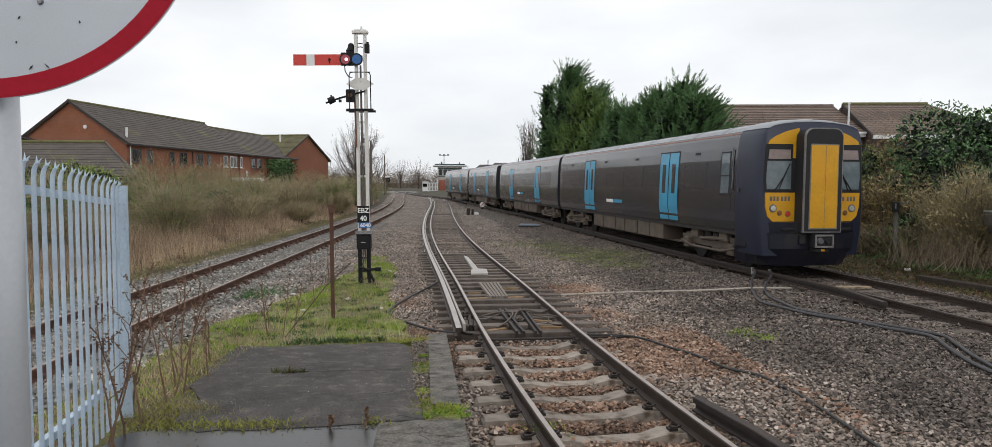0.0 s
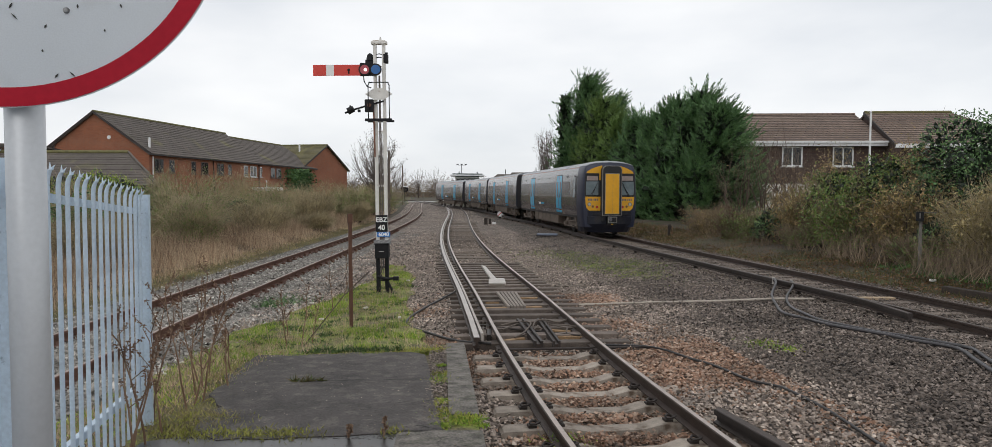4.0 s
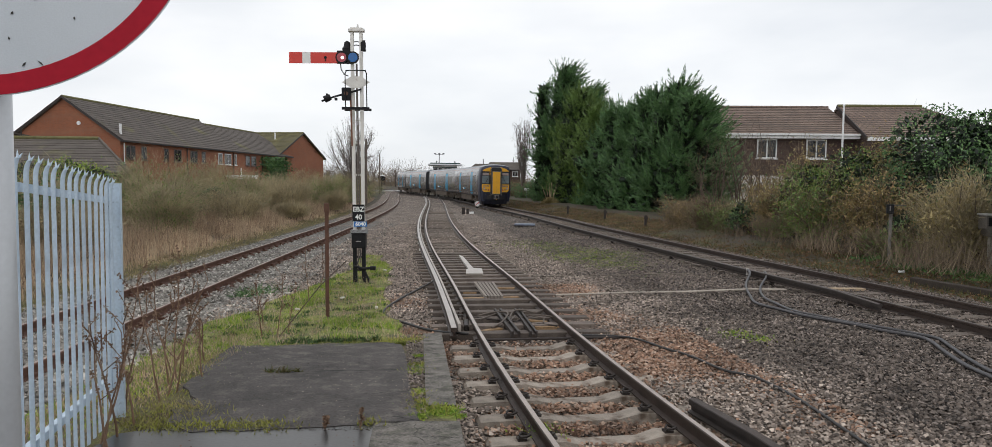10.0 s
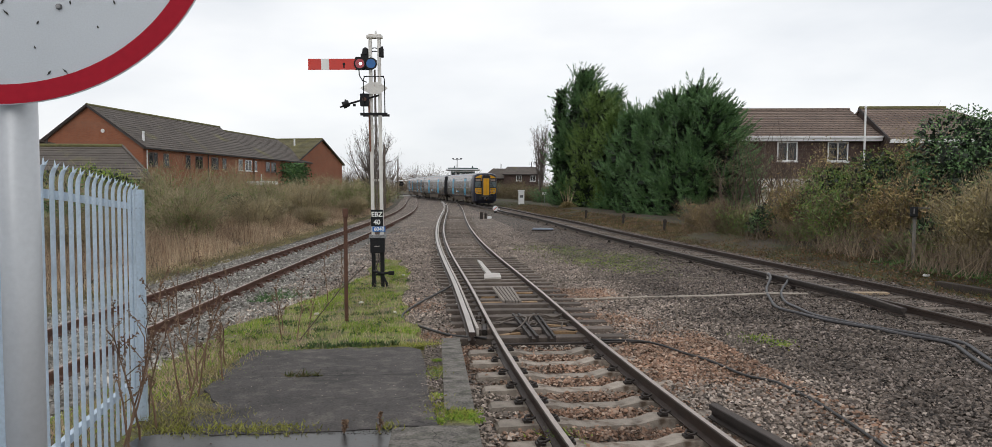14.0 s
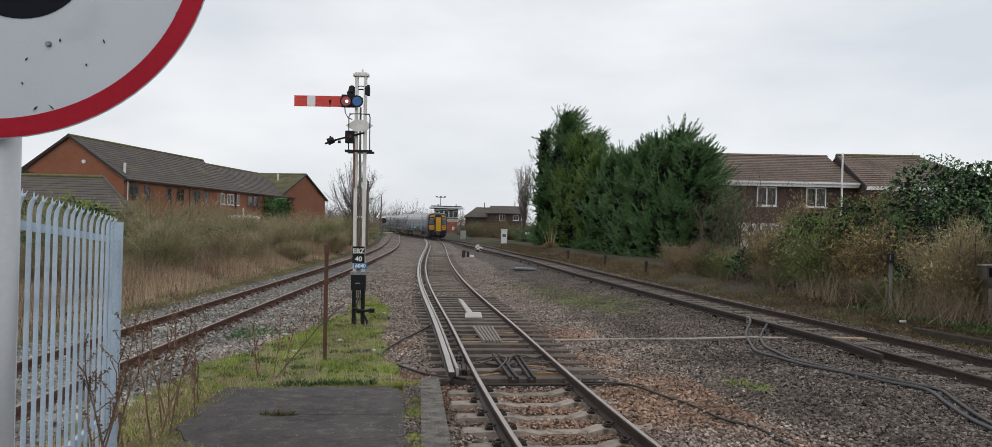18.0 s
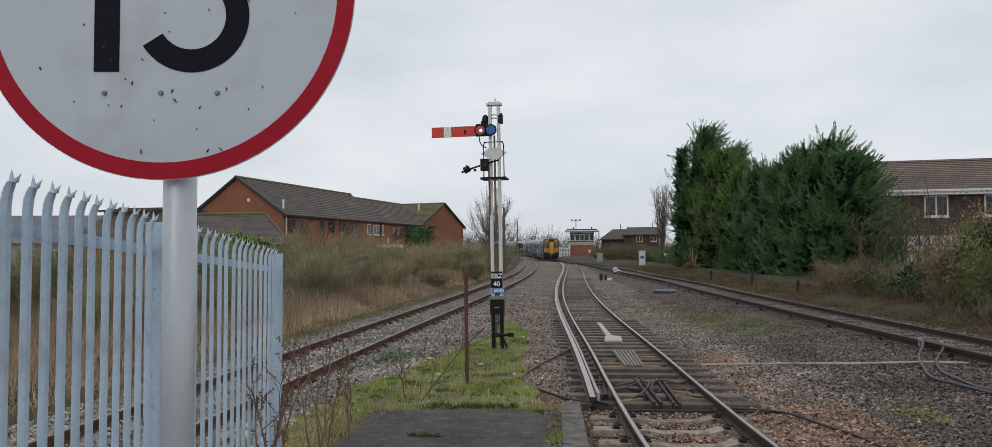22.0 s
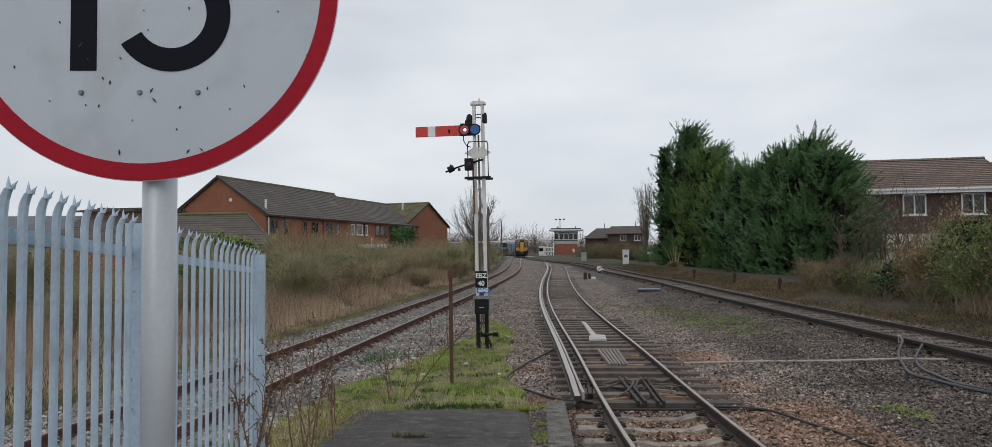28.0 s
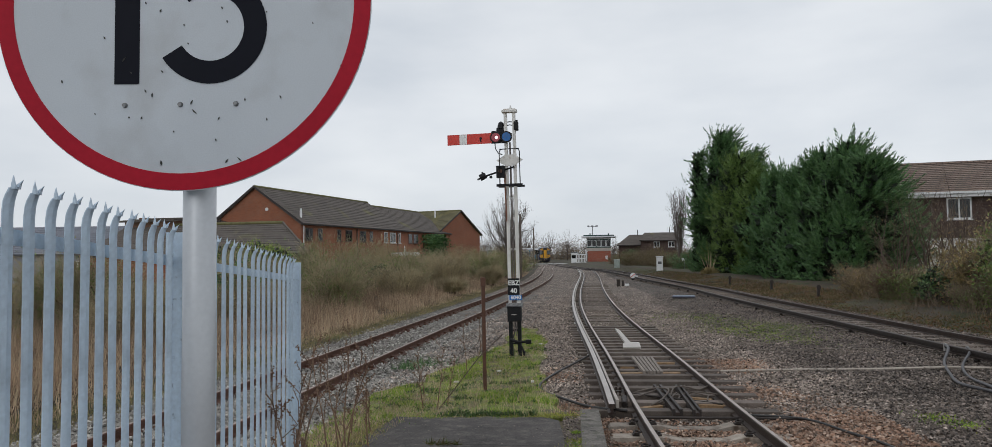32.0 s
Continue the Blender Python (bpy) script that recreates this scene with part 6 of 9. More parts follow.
# houses beyond the right-hand verge
right = thing("house", "dark brown brick house with red-brown roof and white windows", "house", pose(26.6, 47.2, -0.6, 0, 0, -6))
right.scale = (1.24, 1.24, 1.24)
part("wall", box(-8.4, 0.0, -0.2, -0.1, 0.25, 5.2), M_BRICKD, right)
part("wall", box(-8.65, 0.0, -0.2, -8.4, 8, 5.2), M_BRICKD, right)
part("wall", box(-0.1, 0.0, -0.2, 0.15, 8, 5.2), M_BRICKD, right)
roof_slope(tiled_slope((-8.8, -0.45, 5.35), (0.1, -0.45, 5.35), (0.1, 4.0, 7.25), (-8.8, 4.0, 7.25), 15), M_TILER, right, "weathered red-brown tiled slope")
roof_slope(tiled_slope((-8.8, 8.45, 5.35), (0.1, 8.45, 5.35), (0.1, 4.0, 7.25), (-8.8, 4.0, 7.25), 15), M_TILER, right)
part("ridge", tube(bmesh.new(), [(-8.8, 4.0, 7.27), (0.1, 4.0, 7.27)], 0.1, 8), M_TILER, right)
part("fascia", box(-8.8, -0.48, 5.1, 0.1, -0.452, 5.36), M_UPVC, right, "white fascia board")
part("soffit", box(-8.8, -0.45, 5.1, 0.1, -0.004, 5.13), M_UPVC, right)
part("gutter", box(-8.8, -0.6, 5.26, 0.1, -0.49, 5.36), M_UPVC, right)
for x in (-4.75, -2.05):
    window(right, pose(x, 0.0, 4.0, 0, 0, 0), 1.1, 1.08, M_UPVC, 2, curtain=True)
for x in (-7.3, -4.6, -2.0):
    window(right, pose(x, 0.0, 1.2, 0, 0, 0), 1.3, 1.1, M_UPVC, 2)
part("porch", box(-7.8, -1.3, 2.35, -3.6, -0.004, 3.02, bevel=0.02), mat("white_porch_paint", (0.78, 0.77, 0.73), 0.7, var=0.12, scale=2), right, "white porch canopy")
for x in (-7.7, -5.6, -3.75):
    part("porch_post", box(x, -1.25, -0.2, x + 0.12, -1.13, 2.348), M_UPVC, right)
part("porch_wall", box(-7.7, -0.9, -0.2, -3.7, -0.004, 2.345), mat("cream_panel", (0.66, 0.64, 0.58), 0.8, var=0.15), right)
right2 = thing("house", "brown brick house with hipped tiled roof and white bargeboard", "house", pose(26.6, 45.7, -0.6, 0, 0, -6))
right2.scale = (1.24, 1.24, 1.24)
part("wall", box(0.3, 0.4, -0.2, 7.0, 8, 5.0), M_BRICKD, right2)
roof_slope(tiled_slope((0.0, 0, 5.15), (7.6, 0, 5.15), (4.8, 3.9, 7.2), (0.0, 3.9, 7.2), 15), M_TILER, right2)
roof_slope(tiled_slope((7.6, 0, 5.15), (7.6, 7.8, 5.15), (4.8, 3.9, 7.2), (4.8, 3.9, 7.2), 15), M_TILER, right2)
roof_slope(tiled_slope((7.6, 7.8, 5.15), (0.0, 7.8, 5.15), (0.0, 3.9, 7.2), (4.8, 3.9, 7.2), 15), M_TILER, right2)
part("ridge", tube(bmesh.new(), [(0, 3.9, 7.23), (4.8, 3.9, 7.23)], 0.1, 8), M_RIDGE, right2)
bm = bmesh.new()
prism(bm, [(-0.1, 5.0), (3.9, 7.08), (3.9, 7.26), (-0.1, 5.18)], -0.07, -0.004, "x")
part("barge_board", bm, M_FASCIA, right2)
part("gable", gable_wall(0.0, 0, 7.8, 3.9, 5.0, 7.0), M_BRICKD, right2).matrix_basis = pose(0.28, 0, 0, 0, 0, 90)
part("fascia", box(0, -0.06, 4.95, 7.6, -0.004, 5.16), M_UPVC, right2)
window(right2, pose(3.6, 0.4, 3.7, 0, 0, 0), 1.8, 1.1, M_UPVC, 3)
for x, w, ev, rg, m_, wall_m, turn, label in ((48.5, 4.0, 6.6, 8.5, M_TILEM, M_BRICKM, 0, "distant house with an ochre lichened roof"), (52.7, 3.6, 6.2, 8.5, M_TILE, None, 90, "distant white-rendered gable house"), (60.5, 10.0, 6.8, 9.6, M_SLATE, M_BRICKM, 0, "distant slate-roofed house with a brick chimney")):
    h = thing("house", label, "house", pose(x, 62, 0, 0, 0, -20))
    wm = wall_m or mat("white_render", (0.62, 0.6, 0.55), 0.8, var=0.2, scale=2)
    if turn:
        part("wall", gable_wall(0, -w / 2, w / 2, 0, ev, rg), wm, h)
        part("wall", box(-w / 2, 0.26, -0.2, w / 2, 7, ev), wm, h)
        for q in (-1, 1):
            roof_slope(tiled_slope((q * (w / 2 + 0.2), -0.2, ev - 0.1), (q * (w / 2 + 0.2), 7, ev - 0.1), (0, 7, rg + 0.08), (0, -0.2, rg + 0.08), 8), m_, h)
    else:
        part("wall", box(-w / 2, 0.2, -0.2, w / 2, 6.8, ev), wm, h)
        roof_slope(tiled_slope((-w / 2 - 0.3, -0.2, ev - 0.1), (w / 2 + 0.3, -0.2, ev - 0.1), (w / 2, 3.5, rg), (-w / 2, 3.5, rg), 8), m_, h)
        roof_slope(tiled_slope((-w / 2 - 0.3, 7.2, ev - 0.1), (w / 2 + 0.3, 7.2, ev - 0.1), (w / 2, 3.5, rg), (-w / 2, 3.5, rg), 8), m_, h)
    if w > 8:
        ch = part("chimney", box(-w / 2 + 1.0, 3.1, 8.6, -w / 2 + 2.2, 3.9, 10.6, bevel=0.03), M_BRICKM, h)
        for q in (1.3, 1.85):
            part("chimney_pot", rod(bmesh.new(), (-w / 2 + q, 3.5, 10.6), (-w / 2 + q, 3.5, 11.1), 0.16, 0.13, 12), M_BRICK, ch)
aerial = thing("white_pole", "slim white pole standing before the houses", "pole", pose(24.55, 45.0, 0))
part("pole", rod(bmesh.new(), (0, 0, 0), (0, 0, 7.75), 0.07, 0.06), M_UPVC, aerial)
part("finial", rod(bmesh.new(), (0, 0, 7.75), (0, 0, 7.87), 0.09, 0.03), M_UPVC, aerial)

# houses far beyond the crossing curve
for x, y, w, ev, rg, lights, label in ((6.7, 127, 6.2, 4.75, 6.1, (-0.35, 2.15), "distant brown brick house with two white windows"), (1.9, 131, 4.6, 4.0, 5.85, (), "distant house with a dark hipped roof")):
    h = thing("house", label, "house", pose(x, y, 0.1, 0, 0, -4))
    part("wall", box(-w / 2, 0, -0.4, w / 2, 7, ev), M_BRICKD, h)
    hip = 0.5 if lights else 1.9
    roof_slope(tiled_slope((-w / 2 - 0.3, -0.4, ev - 0.1), (w / 2 + 0.3, -0.4, ev - 0.1), (w / 2 - 0.2, 3.5, rg), (-w / 2 + hip, 3.5, rg), 10), M_TILE, h)
    roof_slope(tiled_slope((-w / 2 - 0.3, 7.4, ev - 0.1), (w / 2 + 0.3, 7.4, ev - 0.1), (w / 2 - 0.2, 3.5, rg), (-w / 2 + hip, 3.5, rg), 10), M_TILE, h)
    roof_slope(tiled_slope((-w / 2 - 0.3, 7.4, ev - 0.1), (-w / 2 - 0.3, -0.4, ev - 0.1), (-w / 2 + hip, 3.4, rg), (-w / 2 + hip, 3.5, rg), 10), M_TILE, h)
    part("fascia", box(-w / 2 - 0.3, -0.44, ev - 0.25, w / 2 + 0.3, -0.41, ev - 0.08), M_FASCIA, h)
    part("chimney", rod(bmesh.new(), (w / 2 - 1.2, 3.2, rg - 0.2), (w / 2 - 1.2, 3.2, rg + 0.9), 0.07), M_FASCIA, h)
    for dx in lights:
        window(h, pose(dx, 0, 3.4, 0, 0, 0), 1.05, 1.0, M_UPVC, 2)

# ---- signal box and level crossing ----
M_GREENP = mat("dark_green_trim", (0.02, 0.05, 0.045), 0.5, var=0.2)
box_ = thing("signal_box", "signal box with red brick base, white glazed cabin and flat roof", "signal box", pose(-5.0, 160.5, 0.38, 0, 0, 2))
part("brick_base", box(-2.4, 0, -0.6, 2.8, 6, 2.698), M_BRICKR, box_, "red brick lower storey")
part("sill_band", box(-2.7, -0.1, 2.7, 3.0, 6.1, 3.42), mat("faded_cream_boards", (0.42, 0.37, 0.33), 0.7, var=0.2, scale=2), box_, "faded cream boarded band")
part("cabin", box(-2.6, 0.08, 3.425, 2.9, 5.9, 5.75), M_GREENP, box_, "timber cabin")
for k in range(5):
    window(box_, pose(-2.0 + k * 1.08, 0.075, 3.7, 0, 0, 0), 0.98, 1.5, M_UPVC, 1, sill=False)
part("fascia_board", box(-2.62, 0.05, 5.4, 2.92, 0.075, 5.6), M_UPVC, box_)
part("roof", box(-3.75, -1.0, 5.76, 4.05, 7.0, 6.1, bevel=0.05), mat("white_roof_fascia", (0.66, 0.67, 0.68), 0.6, var=0.1), box_, "flat white overhanging roof")
part("roof_top", box(-3.3, -0.6, 6.102, 3.6, 6.6, 6.35), M_GREENP, box_)
for x in (-1.8, 2.4):
    part("vent", rod(bmesh.new(), (x, 2, 6.35), (x, 2, 6.8), 0.12), M_GREENP, box_)
part("cabin_end_boards", box(-2.9, 0.3, 0.5, -2.61, 1.6, 3.09), M_UPVC, box_, "white boarded stair end")
part("ground_window", box(1.6, -0.03, 0.8, 2.1, -0.004, 1.6), M_UPVC, box_)
flood = thing("floodlight_mast", "steel mast carrying three floodlights", "mast", pose(-6.6, 171, 0.35))
part("mast", rod(bmesh.new(), (0, 0, 0), (0, 0, 8.7), 0.12, 0.08), M_GANG, flood)
part("crossarm", rod(bmesh.new(), (-1, 0, 8.7), (1, 0, 8.7), 0.05), M_GANG, flood)
for x in (-1, 0, 1):
    part("floodlight", box(x - 0.25, -0.2, 8.7, x + 0.25, 0.1, 9.0, bevel=0.04), M_GANG, flood)
deck = thing("level_crossing", "pale concrete road deck of the level crossing", "road", kind="structure")
part("deck_panel", box(-60, 149, 0.0, -2.5, 156, 0.41, bevel=0.02), mat("pale_road_concrete", (0.4, 0.39, 0.37), 0.8, var=0.2, scale=0.6), deck)
gate = thing("crossing_gate", "white slatted level crossing gate beside the box", "gate", pose(-8.3, 150.5, 0.41, 0, 0, 20))
for k in range(7):
    part("slat", box(-1.1 + k * 0.34, -0.03, 0.1, -0.98 + k * 0.34, 0.03, 1.9), M_UPVC, gate)
for z in (0.15, 1.0, 1.85):
    part("bar", box(-1.15, -0.07, z, 1.2, -0.032, z + 0.16), M_UPVC, gate)
wig = thing("crossing_light", "black twin-lamp road signal on a post by the crossing", "road signal", pose(-17.56, 146, 0.38))
part("post", rod(bmesh.new(), (0, 0, -0.1), (0, 0, 2.54 + 0.4), 0.07, 0.06), M_IRON, wig)
bm = bmesh.new()
prism(bm, [(-0.75, 2.54 - 0.2), (-0.45, 2.54 - 0.45), (0.45, 2.54 - 0.45), (0.75, 2.54 - 0.2), (0.75, 2.54 + 0.2), (0.45, 2.54 + 0.5), (-0.45, 2.54 + 0.5), (-0.75, 2.54 + 0.2)], -0.14, -0.08, "y")
board = part("backing_board", bm, M_BLACK, wig)
for x in (-0.35, 0.35):
    part("lamp_hood", rod(bmesh.new(), (x, -0.3, 2.54), (x, -0.141, 2.54), 0.16, 0.18, 14), M_IRON, board)
part("number_bar", box(-0.5, -0.15, 2.54 + 0.55, 0.5, -0.11, 2.54 + 0.75), M_UPVC, wig)
hut = thing("crossing_hut", "small white hut with dark window by the crossing", "hut", pose(-10.0, 152.5, 0.41))
part("wall", box(-0.6, 0, 0, 0.6, 1.6, 2.3), M_UPVC, hut)
part("roof", box(-0.7, -0.15, 2.302, 0.7, 1.75, 2.45), M_GANG, hut)
part("window", box(-0.5, -0.02, 1.1, 0.4, -0.003, 1.8), M_PANE, hut)

# ---- lineside furniture ----
cab_ = thing("equipment_cabinet", "tall white lineside equipment cabinet on a plinth", "cabinet", pose(4.3, 81.8, 0))
cab_.scale = (0.8, 0.8, 1.0)
part("plinth", box(-0.5, -0.35, -0.05, 0.5, 0.35, 0.2), M_COPE, cab_)
body = part("body", box(-0.45, -0.3, 0.2, 0.45, 0.3, 2.0, bevel=0.02), mat("cream_cabinet_paint", (0.6, 0.6, 0.56), 0.5, var=0.12), cab_)
part("door", box(-0.4, -0.315, 0.25, 0.4, -0.302, 1.95), M_UPVC, body)
part("lid", box(-0.52, -0.37, 2.0, 0.52, 0.37, 2.1, bevel=0.02), M_UPVC, cab_)
part("vent", box(-0.25, -0.322, 1.2, 0.25, -0.316, 1.5), M_GANG, body)
cab_ = thing("equipment_cabinet", "grey-green lineside equipment cabinet", "cabinet", pose(-0.6, 101.3, 0))
part("body", box(-0.4, -0.3, 0, 0.4, 0.3, 1.55, bevel=0.02), mat("grey_green_paint", (0.32, 0.36, 0.33), 0.6), cab_)
part("lid", box(-0.45, -0.35, 1.55, 0.45, 0.35, 1.62), mat("pale_lid", (0.5, 0.52, 0.5), 0.6), cab_)
mp = thing("marker_post", "thin pale lineside marker post with small plate", "post", pose(7.3, 84.7, 0))
part("post", rod(bmesh.new(), (0, 0, 0), (0, 0, 1.75), 0.06), mat("grey_post", (0.3, 0.3, 0.29), 0.7), mp)
part("plate", box(-0.3, -0.09, 1.5, 0.3, -0.065, 1.8), M_UPVC, mp)
dwarf = thing("ground_signal", "white disc ground signal with a slanting red bar", "railway signal", pose(0.93, 62.5, 0, 0, 0, -4))
part("disc", rod(bmesh.new(), (0, -0.04, 0.52), (0, 0.0, 0.52), 0.24, 0.24, 24), M_UPVC, dwarf)
part("bar", prism(bmesh.new(), [(-0.19, 0.39), (-0.15, 0.35), (0.19, 0.65), (0.15, 0.69)], -0.055, -0.042, "y"), M_SIGRED, dwarf)
part("stem", box(-0.12, 0.0, -0.02, 0.12, 0.25, 0.5, bevel=0.02), M_BLACK, dwarf)
part("lamp_house", box(0.15, -0.02, 0.2, 0.4, 0.3, 0.5, bevel=0.02), M_UPVC, dwarf)
for x, y, h, w in ((-0.3, 53.6, 0.5, 0.13), (0.02, 53.7, 0.42, 0.09)):
    st = thing("rail_stop_post", "short dark cut-off post in the ballast", "post", pose(x, y, 0), group="cut-off posts")
    part("post", box(-w, -0.12, -0.05, w, 0.12, h, bevel=0.02), M_IRON, st)
    part("cap", box(-w - 0.02, -0.14, h, w + 0.02, 0.14, h + 0.05), M_TIMBER, st)
lump = thing("white_marker", "small white painted block on the ballast", "marker", pose(0.32, 53.2, 0))
part("block", box(-0.16, -0.12, -0.03, 0.16, 0.12, 0.2, bevel=0.04), M_UPVC, lump)
tr = thing("cable_cover", "flat blue-grey cable cover on the ballast", "cover", pose(3.05, 37.4, 0.05 + lift_at(3.05, 37.4), 0, 0, -6))
part("lid", box(-0.55, -0.35, -0.03, 0.55, 0.35, 0.07, bevel=0.02), mat("blue_grey_cover", (0.15, 0.18, 0.24), 0.5, var=0.2), tr)
part("rim", box(-0.6, -0.4, -0.05, 0.6, 0.4, 0.0), M_IRON, tr)
for x, y in ((8.3, 42), (7.1, 49.2), (9.1, 35.5)):
    p = thing("marker_post", "short dark timber post on the verge", "post", pose(x, y, lift_r(y), 0, 2, 0), group="short verge posts")
    part("post", box(-0.06, -0.06, -0.1, 0.06, 0.06, 0.7, bevel=0.01), M_IRON, p)
    part("bracket", box(-0.1, -0.075, 0.48, 0.1, -0.061, 0.64), M_IRON, p)
tel = thing("telephone_post", "small lineside telephone case on a pale grey post among shrubs", "telephone post", pose(11.49, 18.67, 0.15 + lift_r(18.7), 0, 0, -28))
M_PALEPOST = mat("grey_timber_post", (0.16, 0.152, 0.14), 0.9, var=0.3, scale=4)
part("post", box(-0.04, -0.04, 0, 0.04, 0.04, 1.62, bevel=0.01), M_PALEPOST, tel)
case = part("case", box(-0.12, -0.16, 1.42, 0.06, -0.042, 1.68, bevel=0.015), M_BLACK, tel)
part("plate", box(-0.045, -0.168, 1.5, -0.015, -0.161, 1.64), M_PALEPOST, case)
part("bar", box(0.062, -0.02, 1.64, 0.36, 0.02, 1.67), M_PALEPOST, tel)
old = thing("timber_sleeper", "old dark timber lying in the verge grass", "timber", pose(10.75, 14.8, 0.09 + lift_r(14.6), 0, 0, 12))
part("baulk", box(-0.11, -1.3, -0.12, 0.11, 1.3, 0.08, bevel=0.02), mat("rotten_dark_timber", (0.045, 0.034, 0.026), 0.9, var=0.4, scale=5, fine=40), old)
lit = thing("litter", "crumpled white scrap of litter on the verge", "litter", pose(10.72, 16.9, 0.22 + lift_r(16.9), 0, 0, 20), group="scraps of litter")
part("scrap", box(-0.07, -0.05, -0.05, 0.07, 0.05, 0.01, bevel=0.02), mat("white_plastic_scrap", (0.7, 0.7, 0.68), 0.5, var=0.2, scale=20), lit)
loc = thing("location_box", "grey-brown lineside equipment box on a pale post", "equipment box", pose(12.7, 16.5, 0.2, 0, 0, -12))
M_LOC = mat("weathered_box_paint", (0.13, 0.115, 0.1), 0.8, var=0.3, scale=4, fine=40)
bm = bmesh.new()
prism(bm, [(-0.24, 1.62), (-0.24, 1.3), (-0.12, 1.1), (0.36, 1.1), (0.48, 1.3), (0.48, 1.62)], -0.2, 0.2, "y")
case = part("case", bm, M_LOC, loc)
part("lid", box(-0.27, -0.23, 1.62, 0.51, 0.23, 1.66, bevel=0.01), mat("pale_box_lid", (0.36, 0.35, 0.33), 0.7, var=0.2), case)
part("dark_vent", box(-0.2, -0.212, 1.36, -0.02, -0.202, 1.58), M_BLACK, case)
part("post", box(-0.08, -0.06, -0.1, 0.06, 0.06, 1.099, bevel=0.01), mat("pale_timber_post", (0.3, 0.27, 0.23), 0.9, var=0.3), loc)
for x, y, h, label in ((-14.7, 119, 7.0, "distant dark utility pole"), (-10.2, 71, 6.6, "dark timber utility pole behind scrub"), (7.6, 74.2, 12.5, "tall ivy-darkened timber pole by conifers")):
    p = thing("utility_pole", label, "pole", pose(x, y, 0))
    part("pole", rod(bmesh.new(), (0, 0, 0), (0, 0, h), 0.15, 0.1), M_TIMBER, p)
    part("cap", rod(bmesh.new(), (0, 0, h), (0, 0, h + 0.08), 0.12, 0.04), M_IRON, p)
for k, (x, y) in enumerate(((-3.96, 15.1), (-2.69, 14.5), (-1.85, 13.4), (-2.33, 19.0), (-3.3, 13.2))):
    l = thing("litter", "crumpled pale scrap of litter on the moss", "litter", pose(x, y, ramp_z(y) + 0.0 if y < 10.7 else 0.07, 0, 0, 50 * k), group="scraps of litter")
    part("scrap", box(-0.045, -0.028, -0.025, 0.045, 0.028, 0.008, bevel=0.01), mat("faded_plastic", (0.6, 0.58, 0.52), 0.6, var=0.3, scale=20), l)


# ---- vegetation ----
def flakes(P, U, V, corners=4):
    """Many small leaves as diamonds, or as pointed blades with three corners: centres P, half length U, half width V."""
    n = len(P)
    v = np.stack([P - U, P + V, P + U, P - V] if corners == 4 else [P - U + V, P + U, P - U - V], 1).reshape(-1, 3)
    me = bpy.data.meshes.new("mesh")
    me.vertices.add(corners * n)
    me.vertices.foreach_set("co", v.astype(np.float32).ravel())
    me.loops.add(corners * n)
    me.loops.foreach_set("vertex_index", np.arange(corners * n, dtype=np.int32))
    me.polygons.add(n)
    me.polygons.foreach_set("loop_start", np.arange(0, corners * n, corners, dtype=np.int32))
    me.update(calc_edges=True)
    return me


def unit(a):
    return a / np.maximum(np.linalg.norm(a, axis=-1, keepdims=True), 1e-9)


def leafy(g, P, D, length, width, jitter=0.5):
    """Leaves at P that point along D with some scatter."""
    n = len(P)
    d = unit(D + jitter * g.normal(size=(n, 3)))
    s = unit(np.cross(d, g.normal(size=(n, 3))))
    L = length * g.uniform(0.6, 1.4, (n, 1))
    return P + d * L, d * L, s * width * g.uniform(0.7, 1.3, (n, 1))


def add_mesh(name, me, material, parent, label=""):
    me.materials.append(material)
    return part(name, me, None, parent, label)


M_CONIFER = leaf_mat("conifer_spray", [(0.057, 0.123, 0.051), (0.081, 0.166, 0.063), (0.109, 0.209, 0.074), (0.152, 0.269, 0.09)])
# near-black inner leaves: the shade inside the crowns put into their colour
M_INNER_SHADE = leaf_mat("inner_leaf_shade", [(0.01, 0.018, 0.01), (0.02, 0.034, 0.017)])
M_CONIFERY = leaf_mat("conifer_spray_yellowish", [(0.081, 0.142, 0.039), (0.113, 0.185, 0.045), (0.153, 0.237, 0.056), (0.198, 0.294, 0.073)])
M_BARK = mat("brown_bark", (0.09, 0.065, 0.05), 0.9, var=0.4, scale=6, fine=40)
M_TWIG = leaf_mat("bare_twig", [(0.23, 0.19, 0.115), (0.34, 0.285, 0.175), (0.44, 0.375, 0.235), (0.3, 0.225, 0.14)], 0.9)
M_OLIVE = leaf_mat("olive_leaf", [(0.14, 0.112, 0.04), (0.229, 0.182, 0.062), (0.319, 0.234, 0.093), (0.395, 0.257, 0.123)])
M_IVY = leaf_mat("dark_green_leaf", [(0.046, 0.101, 0.037), (0.091, 0.18, 0.06), (0.164, 0.281, 0.096)], 0.62)
M_REDTW = leaf_mat("russet_leaf", [(0.07, 0.026, 0.014), (0.115, 0.045, 0.022), (0.15, 0.08, 0.038)], 0.8)
M_TWIGD = leaf_mat("dark_bare_twig", [(0.112, 0.084, 0.06), (0.195, 0.147, 0.102), (0.3, 0.232, 0.15), (0.15, 0.102, 0.078)], 0.9)
M_SCRUB = leaf_mat("grey_olive_leaf", [(0.212, 0.186, 0.09), (0.323, 0.276, 0.133), (0.434, 0.355, 0.193), (0.36, 0.265, 0.156)], 0.8)
M_MIXED = leaf_mat("mixed_green_leaf", [(0.058, 0.117, 0.023), (0.111, 0.195, 0.036), (0.182, 0.273, 0.052), (0.247, 0.202, 0.078)], 0.55)
